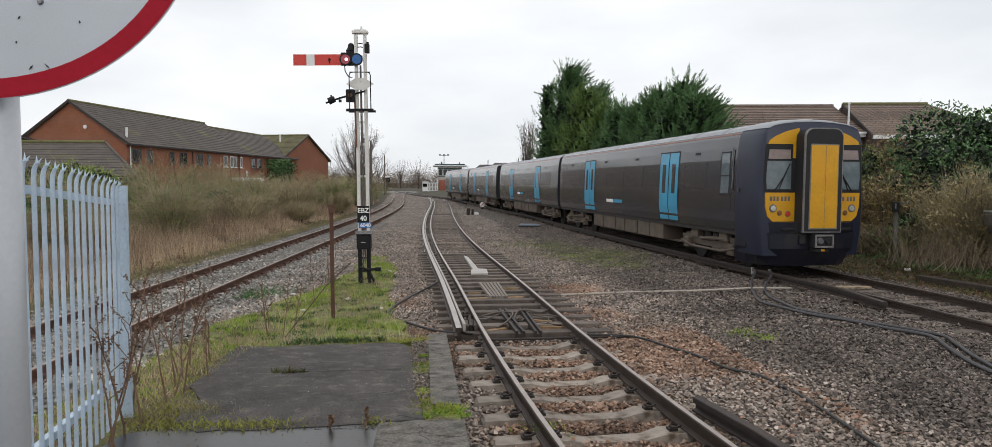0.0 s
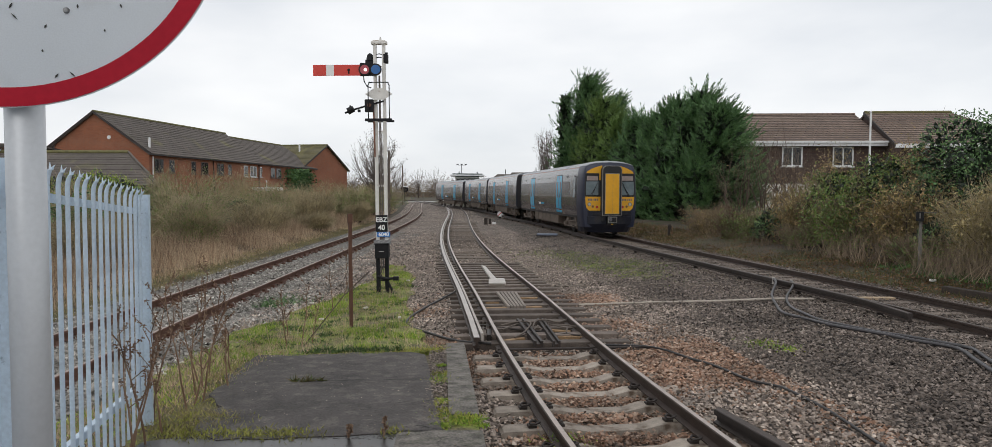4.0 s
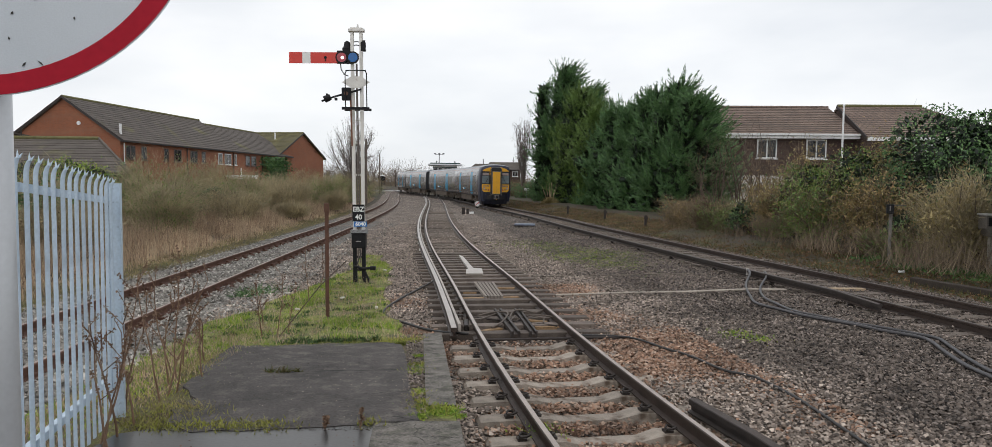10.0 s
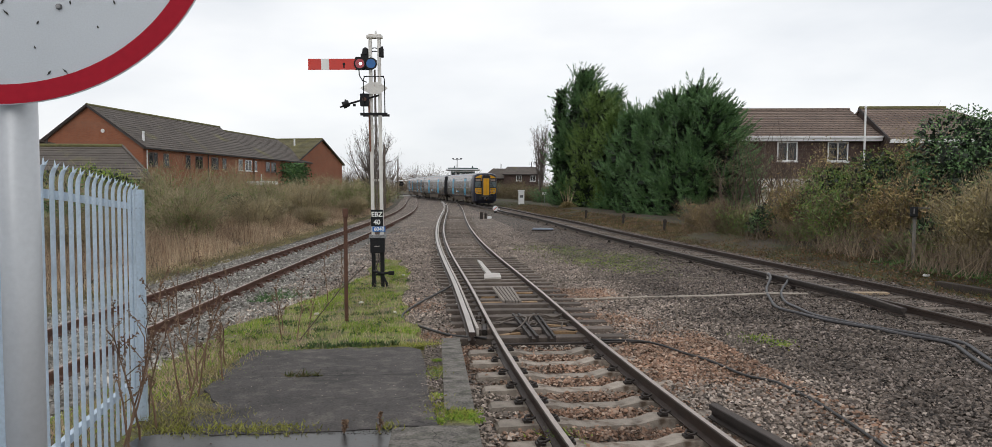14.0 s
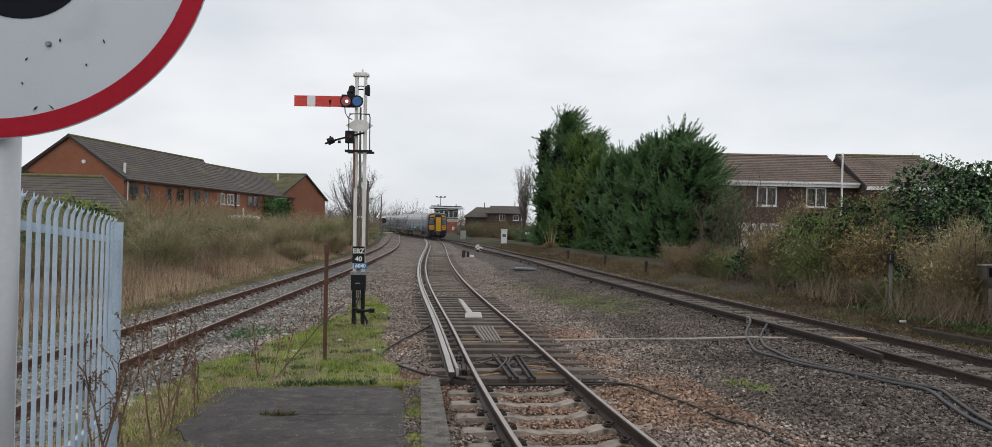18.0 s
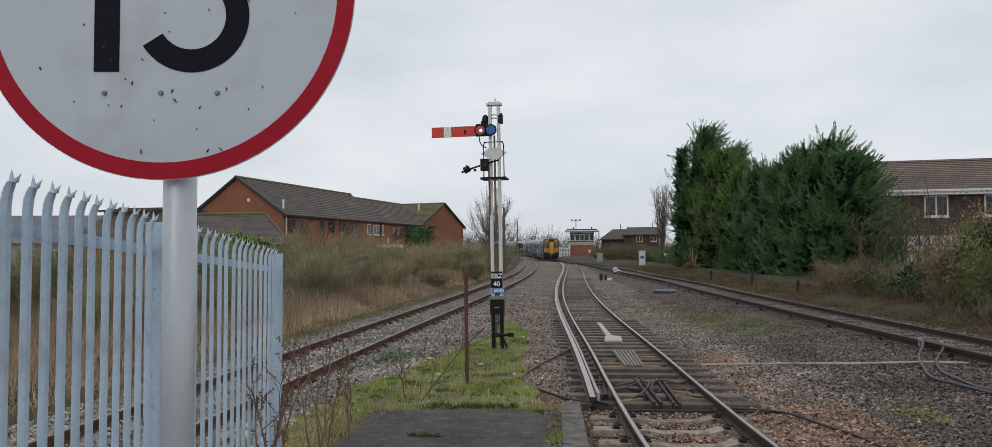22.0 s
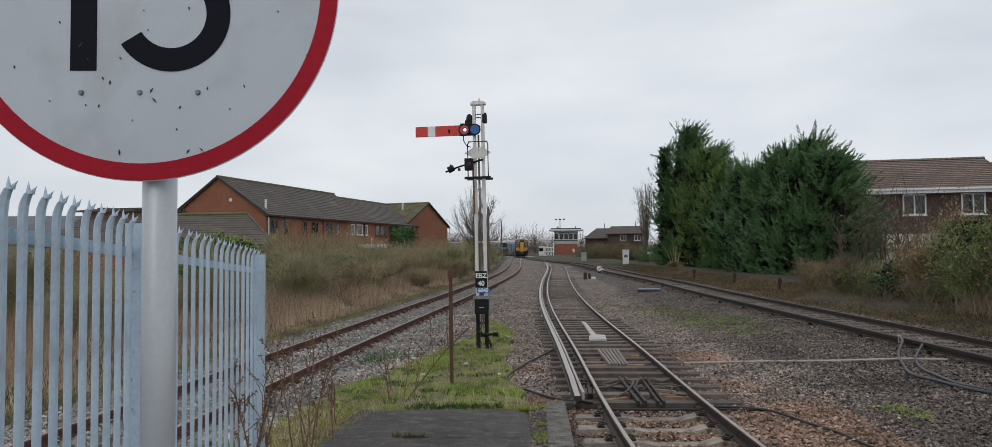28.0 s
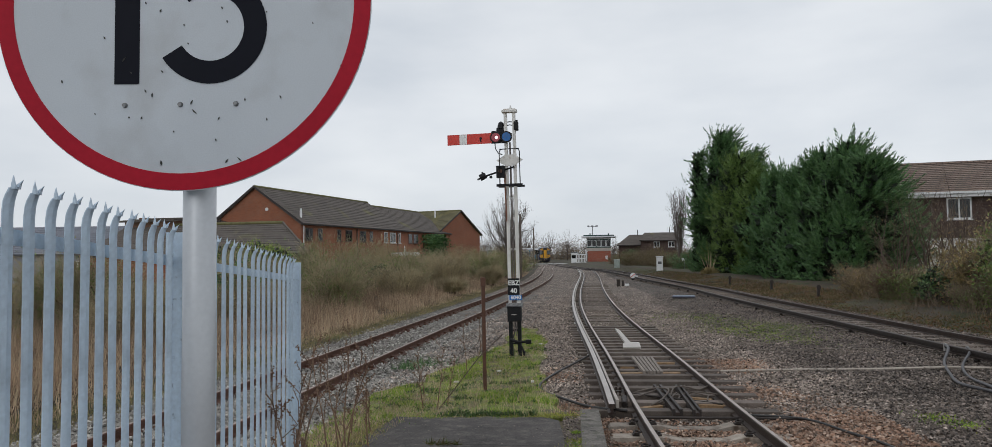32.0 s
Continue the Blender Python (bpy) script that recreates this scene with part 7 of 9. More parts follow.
M_STRAW = leaf_mat("straw_leaf", [(0.25, 0.2, 0.088), (0.388, 0.312, 0.15), (0.225, 0.188, 0.069)], 0.8)
M_DRY = leaf_mat("dry_grass_blade", [(0.37, 0.255, 0.169), (0.489, 0.358, 0.243), (0.635, 0.509, 0.338), (0.411, 0.262, 0.182)], 0.9)
M_GRASS = leaf_mat("green_grass_blade", [(0.085, 0.164, 0.018), (0.169, 0.29, 0.028), (0.285, 0.391, 0.04), (0.37, 0.378, 0.08)], 0.8)
M_GOLD = leaf_mat("golden_moss", [(0.169, 0.171, 0.035), (0.296, 0.305, 0.05), (0.381, 0.378, 0.09), (0.254, 0.22, 0.1)], 0.9)
M_VERGE = leaf_mat("verge_grass_blade", [(0.041, 0.066, 0.013), (0.086, 0.082, 0.025), (0.135, 0.098, 0.041), (0.053, 0.098, 0.015)], 0.9)
M_VERGEL = leaf_mat("straw_green_blade", [(0.15, 0.14, 0.05), (0.24, 0.2, 0.09), (0.33, 0.26, 0.15), (0.17, 0.18, 0.05)], 0.9)
M_NETTLE = leaf_mat("nettle_leaf", [(0.022, 0.05, 0.012), (0.045, 0.095, 0.02), (0.075, 0.14, 0.03), (0.11, 0.12, 0.045)], 0.7)
M_WEED = leaf_mat("dead_weed_stalk", [(0.12, 0.07, 0.045), (0.2, 0.12, 0.075), (0.27, 0.18, 0.12)], 0.9)


def conifer(x, y, h, r, seed, label, foliage, dens=1.0):
    """A dense cypress: trunk, inner leaves coloured dark for shade, and long feathered plumes that sweep up and
    outwards over an uneven cone.
    """
    g = np.random.default_rng(seed)
    t = thing("conifer_tree", label, "conifer tree", pose(x, y, 0.1), group="row of conifers")
    part("trunk", rod(bmesh.new(), (0, 0, -0.2), (0, 0, h * 0.9), max(r * 0.07, 0.1), 0.03), M_BARK, t)

    def spots(n, inner, lo=0.0):
        f = lo + (1 - lo) * g.beta(1.0, 1.1, n)
        a = g.uniform(0, 2 * np.pi, n)
        prof = (1 - f**2.1) ** 0.75 * np.clip(0.85 + 1.2 * f, 0, 1)
        lump = 1 + 0.2 * np.sin(3 * a + 5 * f + seed) + 0.16 * np.sin(5 * a - 11 * f + 2 * seed) + 0.1 * np.sin(21 * f + 3 * a + seed)
        rad = r * (prof * lump + 0.03) * inner
        return f, a, np.stack([rad * np.cos(a), rad * np.sin(a), 0.1 + f * (h - 0.2)], 1)

    def sprays(f, a, P, per, k, reach, width, rise):
        """Clumps at P, each a fan of flat feathered sprays that sweep outwards, to leeward and up at the tips."""
        n = len(P)
        out = np.stack([np.cos(a), np.sin(a), rise + 0 * a], 1) + np.array([0.5, 0, 0])
        ax = unit(np.repeat(out, per, 0) + 0.36 * g.normal(size=(n * per, 3)))
        Q = np.repeat(P, per, 0) + 0.16 * reach * g.normal(size=(n * per, 3))
        L = np.repeat(reach * g.uniform(0.55, 1.2, (n * per, 1)), k, 0)
        S = np.repeat(unit(np.cross(ax, np.array([0, 0, 1.0]) + 0.35 * g.normal(size=ax.shape))), k, 0)
        A = np.repeat(ax, k, 0)
        m = len(A)
        u = g.uniform(0.02, 1, (m, 1)) ** 0.75
        w = g.normal(size=(m, 1)) * 0.15 * (1.1 - u)
        C = np.repeat(Q, k, 0) + (A * u + S * w) * L + np.array([0.1, 0, 0.0]) * u**2 * L
        C[:, 2:] += (0.42 * u**2.2 - 0.16 * u) * L + 0.03 * g.normal(size=(m, 1))
        d = unit(A + S * np.sign(w) * 0.55 + np.array([0.12, 0, 0.75]) * u**1.5 - np.array([0, 0, 0.15]) + 0.1 * g.normal(size=(m, 3)))
        H = 0.12 * (1.25 - 0.6 * u) * L**0.5
        return flakes(C + d * H, d * H, unit(np.cross(d, g.normal(size=(m, 3)))) * width, 3)

    n = int(3000 * dens)
    f, a, P = spots(n, g.uniform(0.3, 0.72, n))
    add_mesh("shaded_inner_foliage", flakes(*leafy(g, P, np.stack([np.cos(a), np.sin(a), 0.4 + 0 * a], 1), 0.32, 0.19, 0.8)), M_INNER_SHADE, t)
    n = int(120 * dens)
    f, a, P = spots(n, g.uniform(0.6, 0.92, n))
    big = 0.75 + 0.05 * h
    add_mesh("crown", sprays(f, a, P, 6, 62, big * 1.1, 0.024, 0.3), foliage, t, "layered feathery sprays")
    n = int(26 * dens)
    f, a, P = spots(n, g.uniform(0.5, 0.9, n), 0.78)
    add_mesh("crown_top", sprays(f, a, P, 4, 52, big * 0.85, 0.019, 1.3), foliage, t)["kind"] = "stuff"


for k, (x, y, h, r, yel) in enumerate(((10.2, 73.0, 14.2, 2.6, 0), (8.0, 74.0, 12.6, 0.6, 0), (10.9, 67.5, 10.9, 2.7, 1), (12.0, 63.0, 8.9, 2.5, 1), (12.7, 58.5, 8.4, 2.6, 0), (13.3, 54.6, 8.3, 2.6, 0), (13.8, 50.9, 8.7, 2.6, 0), (14.3, 47.4, 8.9, 2.6, 0), (14.6, 44.8, 7.6, 2.1, 0), (12.2, 71.5, 11.8, 2.5, 0))):
    conifer(x, y, h, r, 30 + k, "tall ragged dark green cypress beside the railway" if h > 10.5 else "broad dark green cypress in a lineside row", M_CONIFERY if yel else M_CONIFER, (0.3 if r < 1 else 1.35) if h > 10.5 else 1.1)


def dome_bush(x, y, h, w, seed, label, leaf, n, z=0.2, size=0.075):
    """A close-leaved evergreen bush: lumpy shell of overlapping leaves over inner leaves coloured dark for shade."""
    g = np.random.default_rng(seed)
    t = thing("evergreen_bush", label, "bush", pose(x, y, z), group="evergreen bushes")
    bm = bmesh.new()
    for k in range(5):
        a = g.uniform(0, 6.28)
        rod(bm, (0.2 * math.cos(a), 0.2 * math.sin(a), -0.2), (0.55 * w * math.cos(a), 0.55 * w * math.sin(a), h * 0.7), 0.06, 0.02, 5, False)
    part("stem_frame", bm, M_BARK, t)["kind"] = "stuff"
    lobes = [(np.array([0.5 * w * g.normal(), 0.5 * w * g.normal(), h * g.uniform(0.3, 0.72)]), w * g.uniform(0.45, 0.75)) for _ in range(9)] + [(np.array([0, 0, h * 0.6]), w * 0.8)]

    def shell(m, s0, s1):
        i = g.integers(0, len(lobes), m)
        C, R = np.array([l[0] for l in lobes])[i], np.array([l[1] for l in lobes])[i][:, None]
        d = unit(g.normal(size=(m, 3)))
        P = C + d * R * np.array([1, 1, 0.4 * h / w]) * g.uniform(s0, s1, (m, 1))
        P[:, 2] = np.clip(P[:, 2], 0.05, None)
        key = np.array([noise.noise((p[0] * 2.2, p[1] * 2.2, p[2] * 2.2 + seed)) for p in P])
        keep = key + 0.12 * g.normal(size=m) > (-0.28 if s0 > 0.8 else -1)
        return (P + d * 0.22 * key[:, None])[keep], d[keep]

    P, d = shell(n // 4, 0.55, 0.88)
    add_mesh("shaded_inner_foliage", flakes(*leafy(g, P, d, size * 2.2, size * 1.5, 0.9)), M_INNER_SHADE, t)
    P, d = shell(n, 0.84, 1.04)
    add_mesh("foliage", flakes(*leafy(g, P, d * 0.4 + g.normal(size=P.shape), size, size * 0.55, 0.5)), leaf, t)
    return t


def shrub(x, y, h, w, seed, label, leaf, n_leaf, n_twig, z=0.1, name="shrub", leaf_size=0.05, stems=12, bare=0.0, group="lineside shrubs", twig_m=None, thin=0.006):
    """An untidy bush: arching stems, a mass of thin twigs, and scattered leaves."""
    g = np.random.default_rng(seed)
    t = thing(name, label, "bush", pose(x, y, z), group=group)
    bm = bmesh.new()
    anchors, dirs = [], []
    for k in range(stems):
        a, reach = g.uniform(0, 6.28), w * g.uniform(0.3, 1.0)
        top = np.array([reach * math.cos(a), reach * math.sin(a), h * g.uniform(0.6, 1.0) * (1.15 - 0.5 * reach / w)])
        base = np.array([0.25 * w * math.cos(a + 0.5), 0.25 * w * math.sin(a + 0.5), -0.1])
        pts = [base + (top - base) * np.array([s**1.5, s**1.5, s ** 0.8]) for s in (0, 0.33, 0.66, 1.0)]
        pts = [p + g.normal(size=3) * 0.05 * h for p in pts]
        for p, q, r0, r1 in zip(pts, pts[1:], (0.03, 0.022, 0.014), (0.022, 0.014, 0.006)):
            rod(bm, p, q, r0 * (h / 3) ** 0.5, r1 * (h / 3) ** 0.5, 5, False)
        for s in range(14):
            u = g.uniform(0.15, 1.0) * 2.999
            i, fr = int(u), u - int(u)
            anchors.append(pts[i] + (pts[i + 1] - pts[i]) * fr)
            dirs.append(unit(pts[i + 1] - pts[i]))
    part("stem_frame", bm, M_BARK, t)["kind"] = "stuff"
    anchors, dirs = np.array(anchors), np.array(dirs)
    i = g.integers(0, len(anchors), n_twig)
    spread_ = np.array([w * 0.16, w * 0.16, h * 0.09])
    P = anchors[i] + g.normal(size=(n_twig, 3)) * spread_
    P[:, 2] = np.abs(P[:, 2])
    out = unit(P * np.array([1, 1, 0.4]) + np.array([0, 0, 0.5]))
    add_mesh("twig_mass", flakes(*leafy(g, P, dirs[i] * 0.6 + out, 0.22, thin, 0.55), 3), twig_m or M_TWIG, t, "tangle of thin brown twigs")["kind"] = "stuff"
    if n_leaf:
        i = g.integers(0, len(anchors), n_leaf)
        P = anchors[i] + g.normal(size=(n_leaf, 3)) * spread_ * 1.15
        P[:, 2] = np.abs(P[:, 2])
        key = np.array([noise.noise((p[0] * 6 / w, p[1] * 6 / w, p[2] * 6 / w + seed)) for p in P])
        P = P[key + 0.15 * g.normal(size=n_leaf) > -0.02]
        n_leaf = len(P)
        add_mesh("foliage", flakes(*leafy(g, P, g.normal(size=(n_leaf, 3)) + np.array([0, 0, 0.5]), leaf_size * 1.25, leaf_size * 0.42, 0.8), 3), leaf, t)
    return t


# right-hand verge, from the conifers back towards the platform
RIGHT = [
    (10.75, 31.2, 2.1, 0.55, M_REDTW, 1500), (10.9, 34.6, 1.9, 1.3, M_OLIVE, 1500), (11.9, 37.6, 1.7, 1.5, M_OLIVE, 2600), (12.7, 33.2, 1.8, 1.6, M_OLIVE, 2600), (11.4, 30.6, 2.0, 1.5, M_MIXED, 2600),
    (13.4, 30.0, 2.5, 1.7, M_MIXED, 3400), (12.1, 27.2, 3.0, 1.7, M_OLIVE, 3600), (11.9, 23.8, 2.8, 1.5, M_MIXED, 3600),
    (15.0, 24.6, 4.2, 1.8, M_OLIVE, 4600), (12.9, 21.6, 3.3, 1.5, M_OLIVE, 4200), (12.6, 17.4, 2.5, 1.2, M_STRAW, 2400), (12.2, 19.6, 1.1, 0.9, M_MIXED, 1600), (11.6, 26.0, 1.0, 0.8, M_MIXED, 1500), (10.9, 31.2, 0.9, 0.7, M_MIXED, 1300),
    (12.9, 17.6, 2.6, 1.2, M_STRAW, 2600), (14.6, 15.0, 3.6, 1.6, M_OLIVE, 4000), (17.0, 25.5, 4.1, 2.0, M_OLIVE, 3600), (16.4, 30.5, 2.7, 1.6, M_OLIVE, 2600), (14.1, 27.4, 4.0, 1.7, M_OLIVE, 4200),
]
LABELS = {"olive_leaf": "untidy brown and olive shrub on the railway verge", "mixed_green_leaf": "leafy mid-green shrub tangled with brown stems", "russet_leaf": "russet-leaved low shrub on the verge", "straw_leaf": "straw-coloured canes with thin dry leaves"}
for k, (x, y, h, w, leaf, n) in enumerate(RIGHT):
    h *= 0.8 if y > 28.5 else 0.96
    shrub(x, y, h, w, 100 + k, LABELS[leaf.name], leaf, int(n * 2.8), 3600 if leaf is not M_STRAW else 5200, z=0.2 + lift_r(y), leaf_size=0.05, twig_m=M_TWIGD if leaf is not M_STRAW else M_TWIG, thin=0.0045)
for k, (x, y, h, w, leaf, n) in enumerate(((15.3, 21.4, 4.75, 2.0, M_IVY, 12000), (16.4, 19.3, 4.7, 1.9, M_IVY, 10000), (14.7, 18.0, 3.6, 1.3, M_IVY, 6500), (13.9, 24.9, 3.9, 1.25, M_MIXED, 6500), (12.9, 26.0, 3.0, 1.0, M_MIXED, 4000), (13.4, 19.9, 1.5, 1.0, M_IVY, 3500), (12.0, 29.0, 1.5, 0.9, M_IVY, 2500), (14.3, 15.2, 3.9, 1.6, M_IVY, 9000), (13.6, 13.2, 3.0, 1.4, M_IVY, 7500), (13.9, 11.4, 2.8, 1.3, M_IVY, 6000))):
    dome_bush(x, y, h, w, 180 + k, "dense dark green evergreen bush on the verge" if leaf is M_IVY else "dense mid-green ivy mound among the scrub", leaf, int(n * 2.2), z=0.2 + lift_r(y), size=0.048)
for k, (x, y, h, w) in enumerate(((16.3, 40.6, 6.6, 1.6), (17.6, 39.4, 6.0, 1.8), (15.9, 37.6, 6.2, 1.6), (14.6, 41.3, 5.6, 1.4))):
    shrub(x, y, h, w, 150 + k, "tall bare sapling with thin upright branches", M_OLIVE, 60, 800, z=0.25, stems=14, group="bare saplings", name="sapling", twig_m=M_TWIGD)
# left-hand waste ground
LEFT = [
    (-12.2, 21.5, 1.7, 1.4), (-14.5, 25.0, 2.4, 1.8), (-11.8, 27.5, 1.7, 1.3), (-17.0, 29.0, 2.1, 1.9), (-13.6, 31.0, 2.4, 1.7), (-19.5, 33.0, 1.7, 2.0), (-15.4, 35.5, 2.9, 2.0), (-12.0, 36.5, 1.9, 1.5),
    (-18.0, 40.0, 3.2, 2.2), (-13.6, 42.0, 2.8, 1.9), (-16.0, 46.5, 3.3, 2.3), (-12.4, 48.5, 2.3, 1.8), (-19.5, 49.0, 3.0, 2.2), (-14.4, 53.0, 3.0, 2.2), (-11.6, 57.0, 2.4, 1.9),
    (-17.6, 56.0, 3.0, 2.3), (-14.0, 62.0, 3.4, 2.4), (-11.6, 66.5, 2.8, 2.1), (-16.5, 69.0, 3.6, 2.5), (-12.8, 75.0, 3.4, 2.4), (-13.2, 85.0, 3.6, 2.6), (-15.0, 96.0, 3.8, 2.8), (-17.5, 106.0, 4.0, 3.0), (-19.5, 117.0, 4.2, 3.0), (-23.5, 128.0, 4.4, 3.2), (-28.0, 138.0, 4.4, 3.2),
    (-16.0, 18.5, 2.2, 1.6), (-19.0, 23.0, 1.5, 1.8), (-23.5, 29.5, 1.4, 1.8), (-12.6, 16.5, 1.5, 1.2), (-9.9, 52.0, 1.2, 0.9), (-10.2, 41.0, 0.9, 0.8),
]
for k, (x, y, h, w) in enumerate(LEFT):
    dark = k in (1, 2, 4, 6, 8, 9, 12, 14, 17, 20, 23, 26)
    shrub(x, y, h * (1.05 if y < 39 else 0.9) * (0.8, 1.05, 1.18, 0.92)[k % 4], w * 1.1, 200 + k, "dark green bramble thicket on waste ground" if dark else "brown twiggy thorn scrub on waste ground", M_MIXED if dark else M_SCRUB, 9000 if y < 80 else 5000, 7500 if y < 80 else 5000, z=0.3, leaf_size=0.022 + 0.0005 * y, stems=16, group="scrub on the waste ground")
for k, (x, y, h, w) in enumerate(((-20.5, 37.0, 3.3, 1.9), (-17.6, 36.6, 3.0, 1.4), (-14.2, 23.2, 2.6, 1.4))):
    shrub(x, y, h, w, 250 + k, "rounded dark evergreen bush before the houses", M_IVY if k else M_GRASS, 3200, 500, z=0.2, leaf_size=0.075, group="evergreen bushes", name="evergreen_bush")
dome_bush(-14.6, 41.0, 1.7, 0.8, 290, "small blue-green evergreen bush in the waste ground", M_CONIFER, 3000, z=0.3, size=0.06)
dome_bush(-19.0, 39.5, 2.6, 1.1, 291, "dark green laurel bush in the waste ground", M_MIXED, 6000, z=0.3, size=0.07)
dome_bush(-16.4, 30.5, 2.1, 0.9, 292, "dark green laurel bush in the waste ground", M_MIXED, 5000, z=0.3, size=0.06)
for k, (x, y, h, w) in enumerate(((-15.8, 15.2, 2.3, 1.5), (-17.2, 17.6, 2.4, 1.6), (-16.6, 20.2, 2.2, 1.5), (-18.4, 14.2, 2.3, 1.6), (-15.4, 12.4, 1.9, 1.3), (-18.2, 21.5, 2.3, 1.5))):
    shrub(x, y, h, w, 270 + k, "dark leafy bramble bank on the waste ground", M_MIXED if k % 2 else M_OLIVE, 5200, 1800, z=0.25, leaf_size=0.035, group="scrub on the waste ground")
for k, (x, y, h, w) in enumerate(((-19.2, 36.0, 3.3, 1.6), (-21.4, 36.6, 3.4, 1.5))):
    dome_bush(x, y, h, w, 280 + k, "rounded yellow-green hedge before the outbuilding", M_GRASS, 5000, size=0.05)
ivy_g = np.random.default_rng(3)
n = 2600
P = np.stack([ivy_g.uniform(0.02, 0.3, n), ivy_g.normal(27.2, 1.7, n), 1.2 + 3.7 * ivy_g.beta(2, 1.2, n)], 1)
add_mesh("ivy", flakes(*leafy(ivy_g, P, np.tile([1.0, 0, -0.3], (n, 1)), 0.13, 0.09, 0.9)), M_IVY, terrace, "ivy climbing the brick wall")


M_LIMB = mat("grey_brown_limb", (0.14, 0.115, 0.1), 0.9, var=0.3, scale=3, fine=20)


def bare_tree(x, y, h, seed, label, width=0.5, limbs=26, fork=0.12, group="bare winter trees", fine=1.0):
    """A leafless tree: a short bole, limbs that sweep out and up into a dome, side branches and twigs along them."""
    g = np.random.default_rng(seed)
    t = thing("bare_tree", label, "tree", pose(x, y, 0), group=group)
    up = np.array([0, 0, 1.0])
    trunk = bmesh.new()
    pts = [np.array([0.012 * h * g.normal(), 0.012 * h * g.normal(), h * u]) for u in (-0.01, 0.18, 0.36, 0.52)]
    for p, q, r0, r1 in zip(pts, pts[1:], (0.02, 0.014, 0.009), (0.014, 0.009, 0.004)):
        rod(trunk, p, q, h * r0, h * r1, 7, False)
    part("trunk", trunk, M_BARK, t)
    bm = bmesh.new()
    base, heading, reach = [], [], []
    for k in range(limbs):
        a = 2.4 * k + 0.5 * g.normal()
        lift = fork + (0.5 - fork) * (k / limbs) ** 0.8
        start = np.array([0, 0, h * lift])
        el = radians(g.uniform(4, 82)) if width > 0.3 else radians(g.uniform(58, 84))
        out = np.array([math.cos(a), math.sin(a), 0])
        tip = np.array([0, 0, h * (fork + 0.28)]) + (out * math.cos(el) * width + up * math.sin(el) * (0.72 - fork)) * h * g.uniform(0.85, 1.05)
        prev, r = start, h * 0.0085
        for s in (0.2, 0.4, 0.6, 0.8, 1.0):
            q = start + (tip - start) * np.array([s**0.8, s**0.8, s**1.15]) + g.normal(size=3) * 0.012 * h
            rod(bm, prev, q, r, r * 0.72, 5, False)
            for _ in range(int(4 * fine) + 1):
                base.append(prev + (q - prev) * g.uniform())
                heading.append(unit(unit(q - prev) + 0.55 * g.normal(size=3) + 0.45 * up))
                reach.append(h * g.uniform(0.08, 0.19) * (1.15 - 0.5 * s))
            prev, r = q, r * 0.72
    part("branching", bm, M_LIMB, t)
    B, D, L = np.array(base), unit(np.array(heading)), np.array(reach)[:, None]
    w = 0.0022 * h
    side = unit(np.cross(D, g.normal(size=D.shape)))
    add_mesh("side_branch", flakes(B + D * L * 0.5, D * L * 0.5, side * w * 0.55, 3), M_LIMB, t)["kind"] = "stuff"
    k = int(7 * fine)
    i = np.repeat(np.arange(len(B)), k)
    P = B[i] + D[i] * L[i] * g.uniform(0.25, 1.0, (len(i), 1))
    d = unit(D[i] + 0.6 * g.normal(size=(len(i), 3)) + 0.35 * up)
    l = L[i] * g.uniform(0.2, 0.55, (len(i), 1))
    add_mesh("twig_mass", flakes(P + d * l * 0.5, d * l * 0.5, unit(np.cross(d, g.normal(size=d.shape))) * w * 0.32, 3), M_LIMB, t, "haze of fine bare twigs")["kind"] = "stuff"


bare_tree(-11.9, 74.0, 8.8, 1, "leafless domed tree behind the signal", 0.35, 46)
bare_tree(7.2, 89.5, 10.2, 2, "tall leafless tree with a fan of upright branches", 0.3, 26, 0.06)
for k, (x, y, h) in enumerate(((-15.0, 200, 12.5), (-20.5, 205, 11.5), (-26, 198, 12.5), (-9.0, 206, 10.5), (-33, 210, 13), (-42, 215, 12), (-52, 208, 12.5), (-2, 215, 9.5))):
    bare_tree(x, y, h * 0.8, 20 + k, "distant leafless tree beyond the crossing", 0.42, 22, 0.12, "far trees", 0.8)
M_HEDGE = leaf_mat("brown_olive_hedge_leaf", [(0.07, 0.055, 0.024), (0.12, 0.09, 0.04), (0.17, 0.125, 0.06), (0.1, 0.095, 0.03)], 0.8)
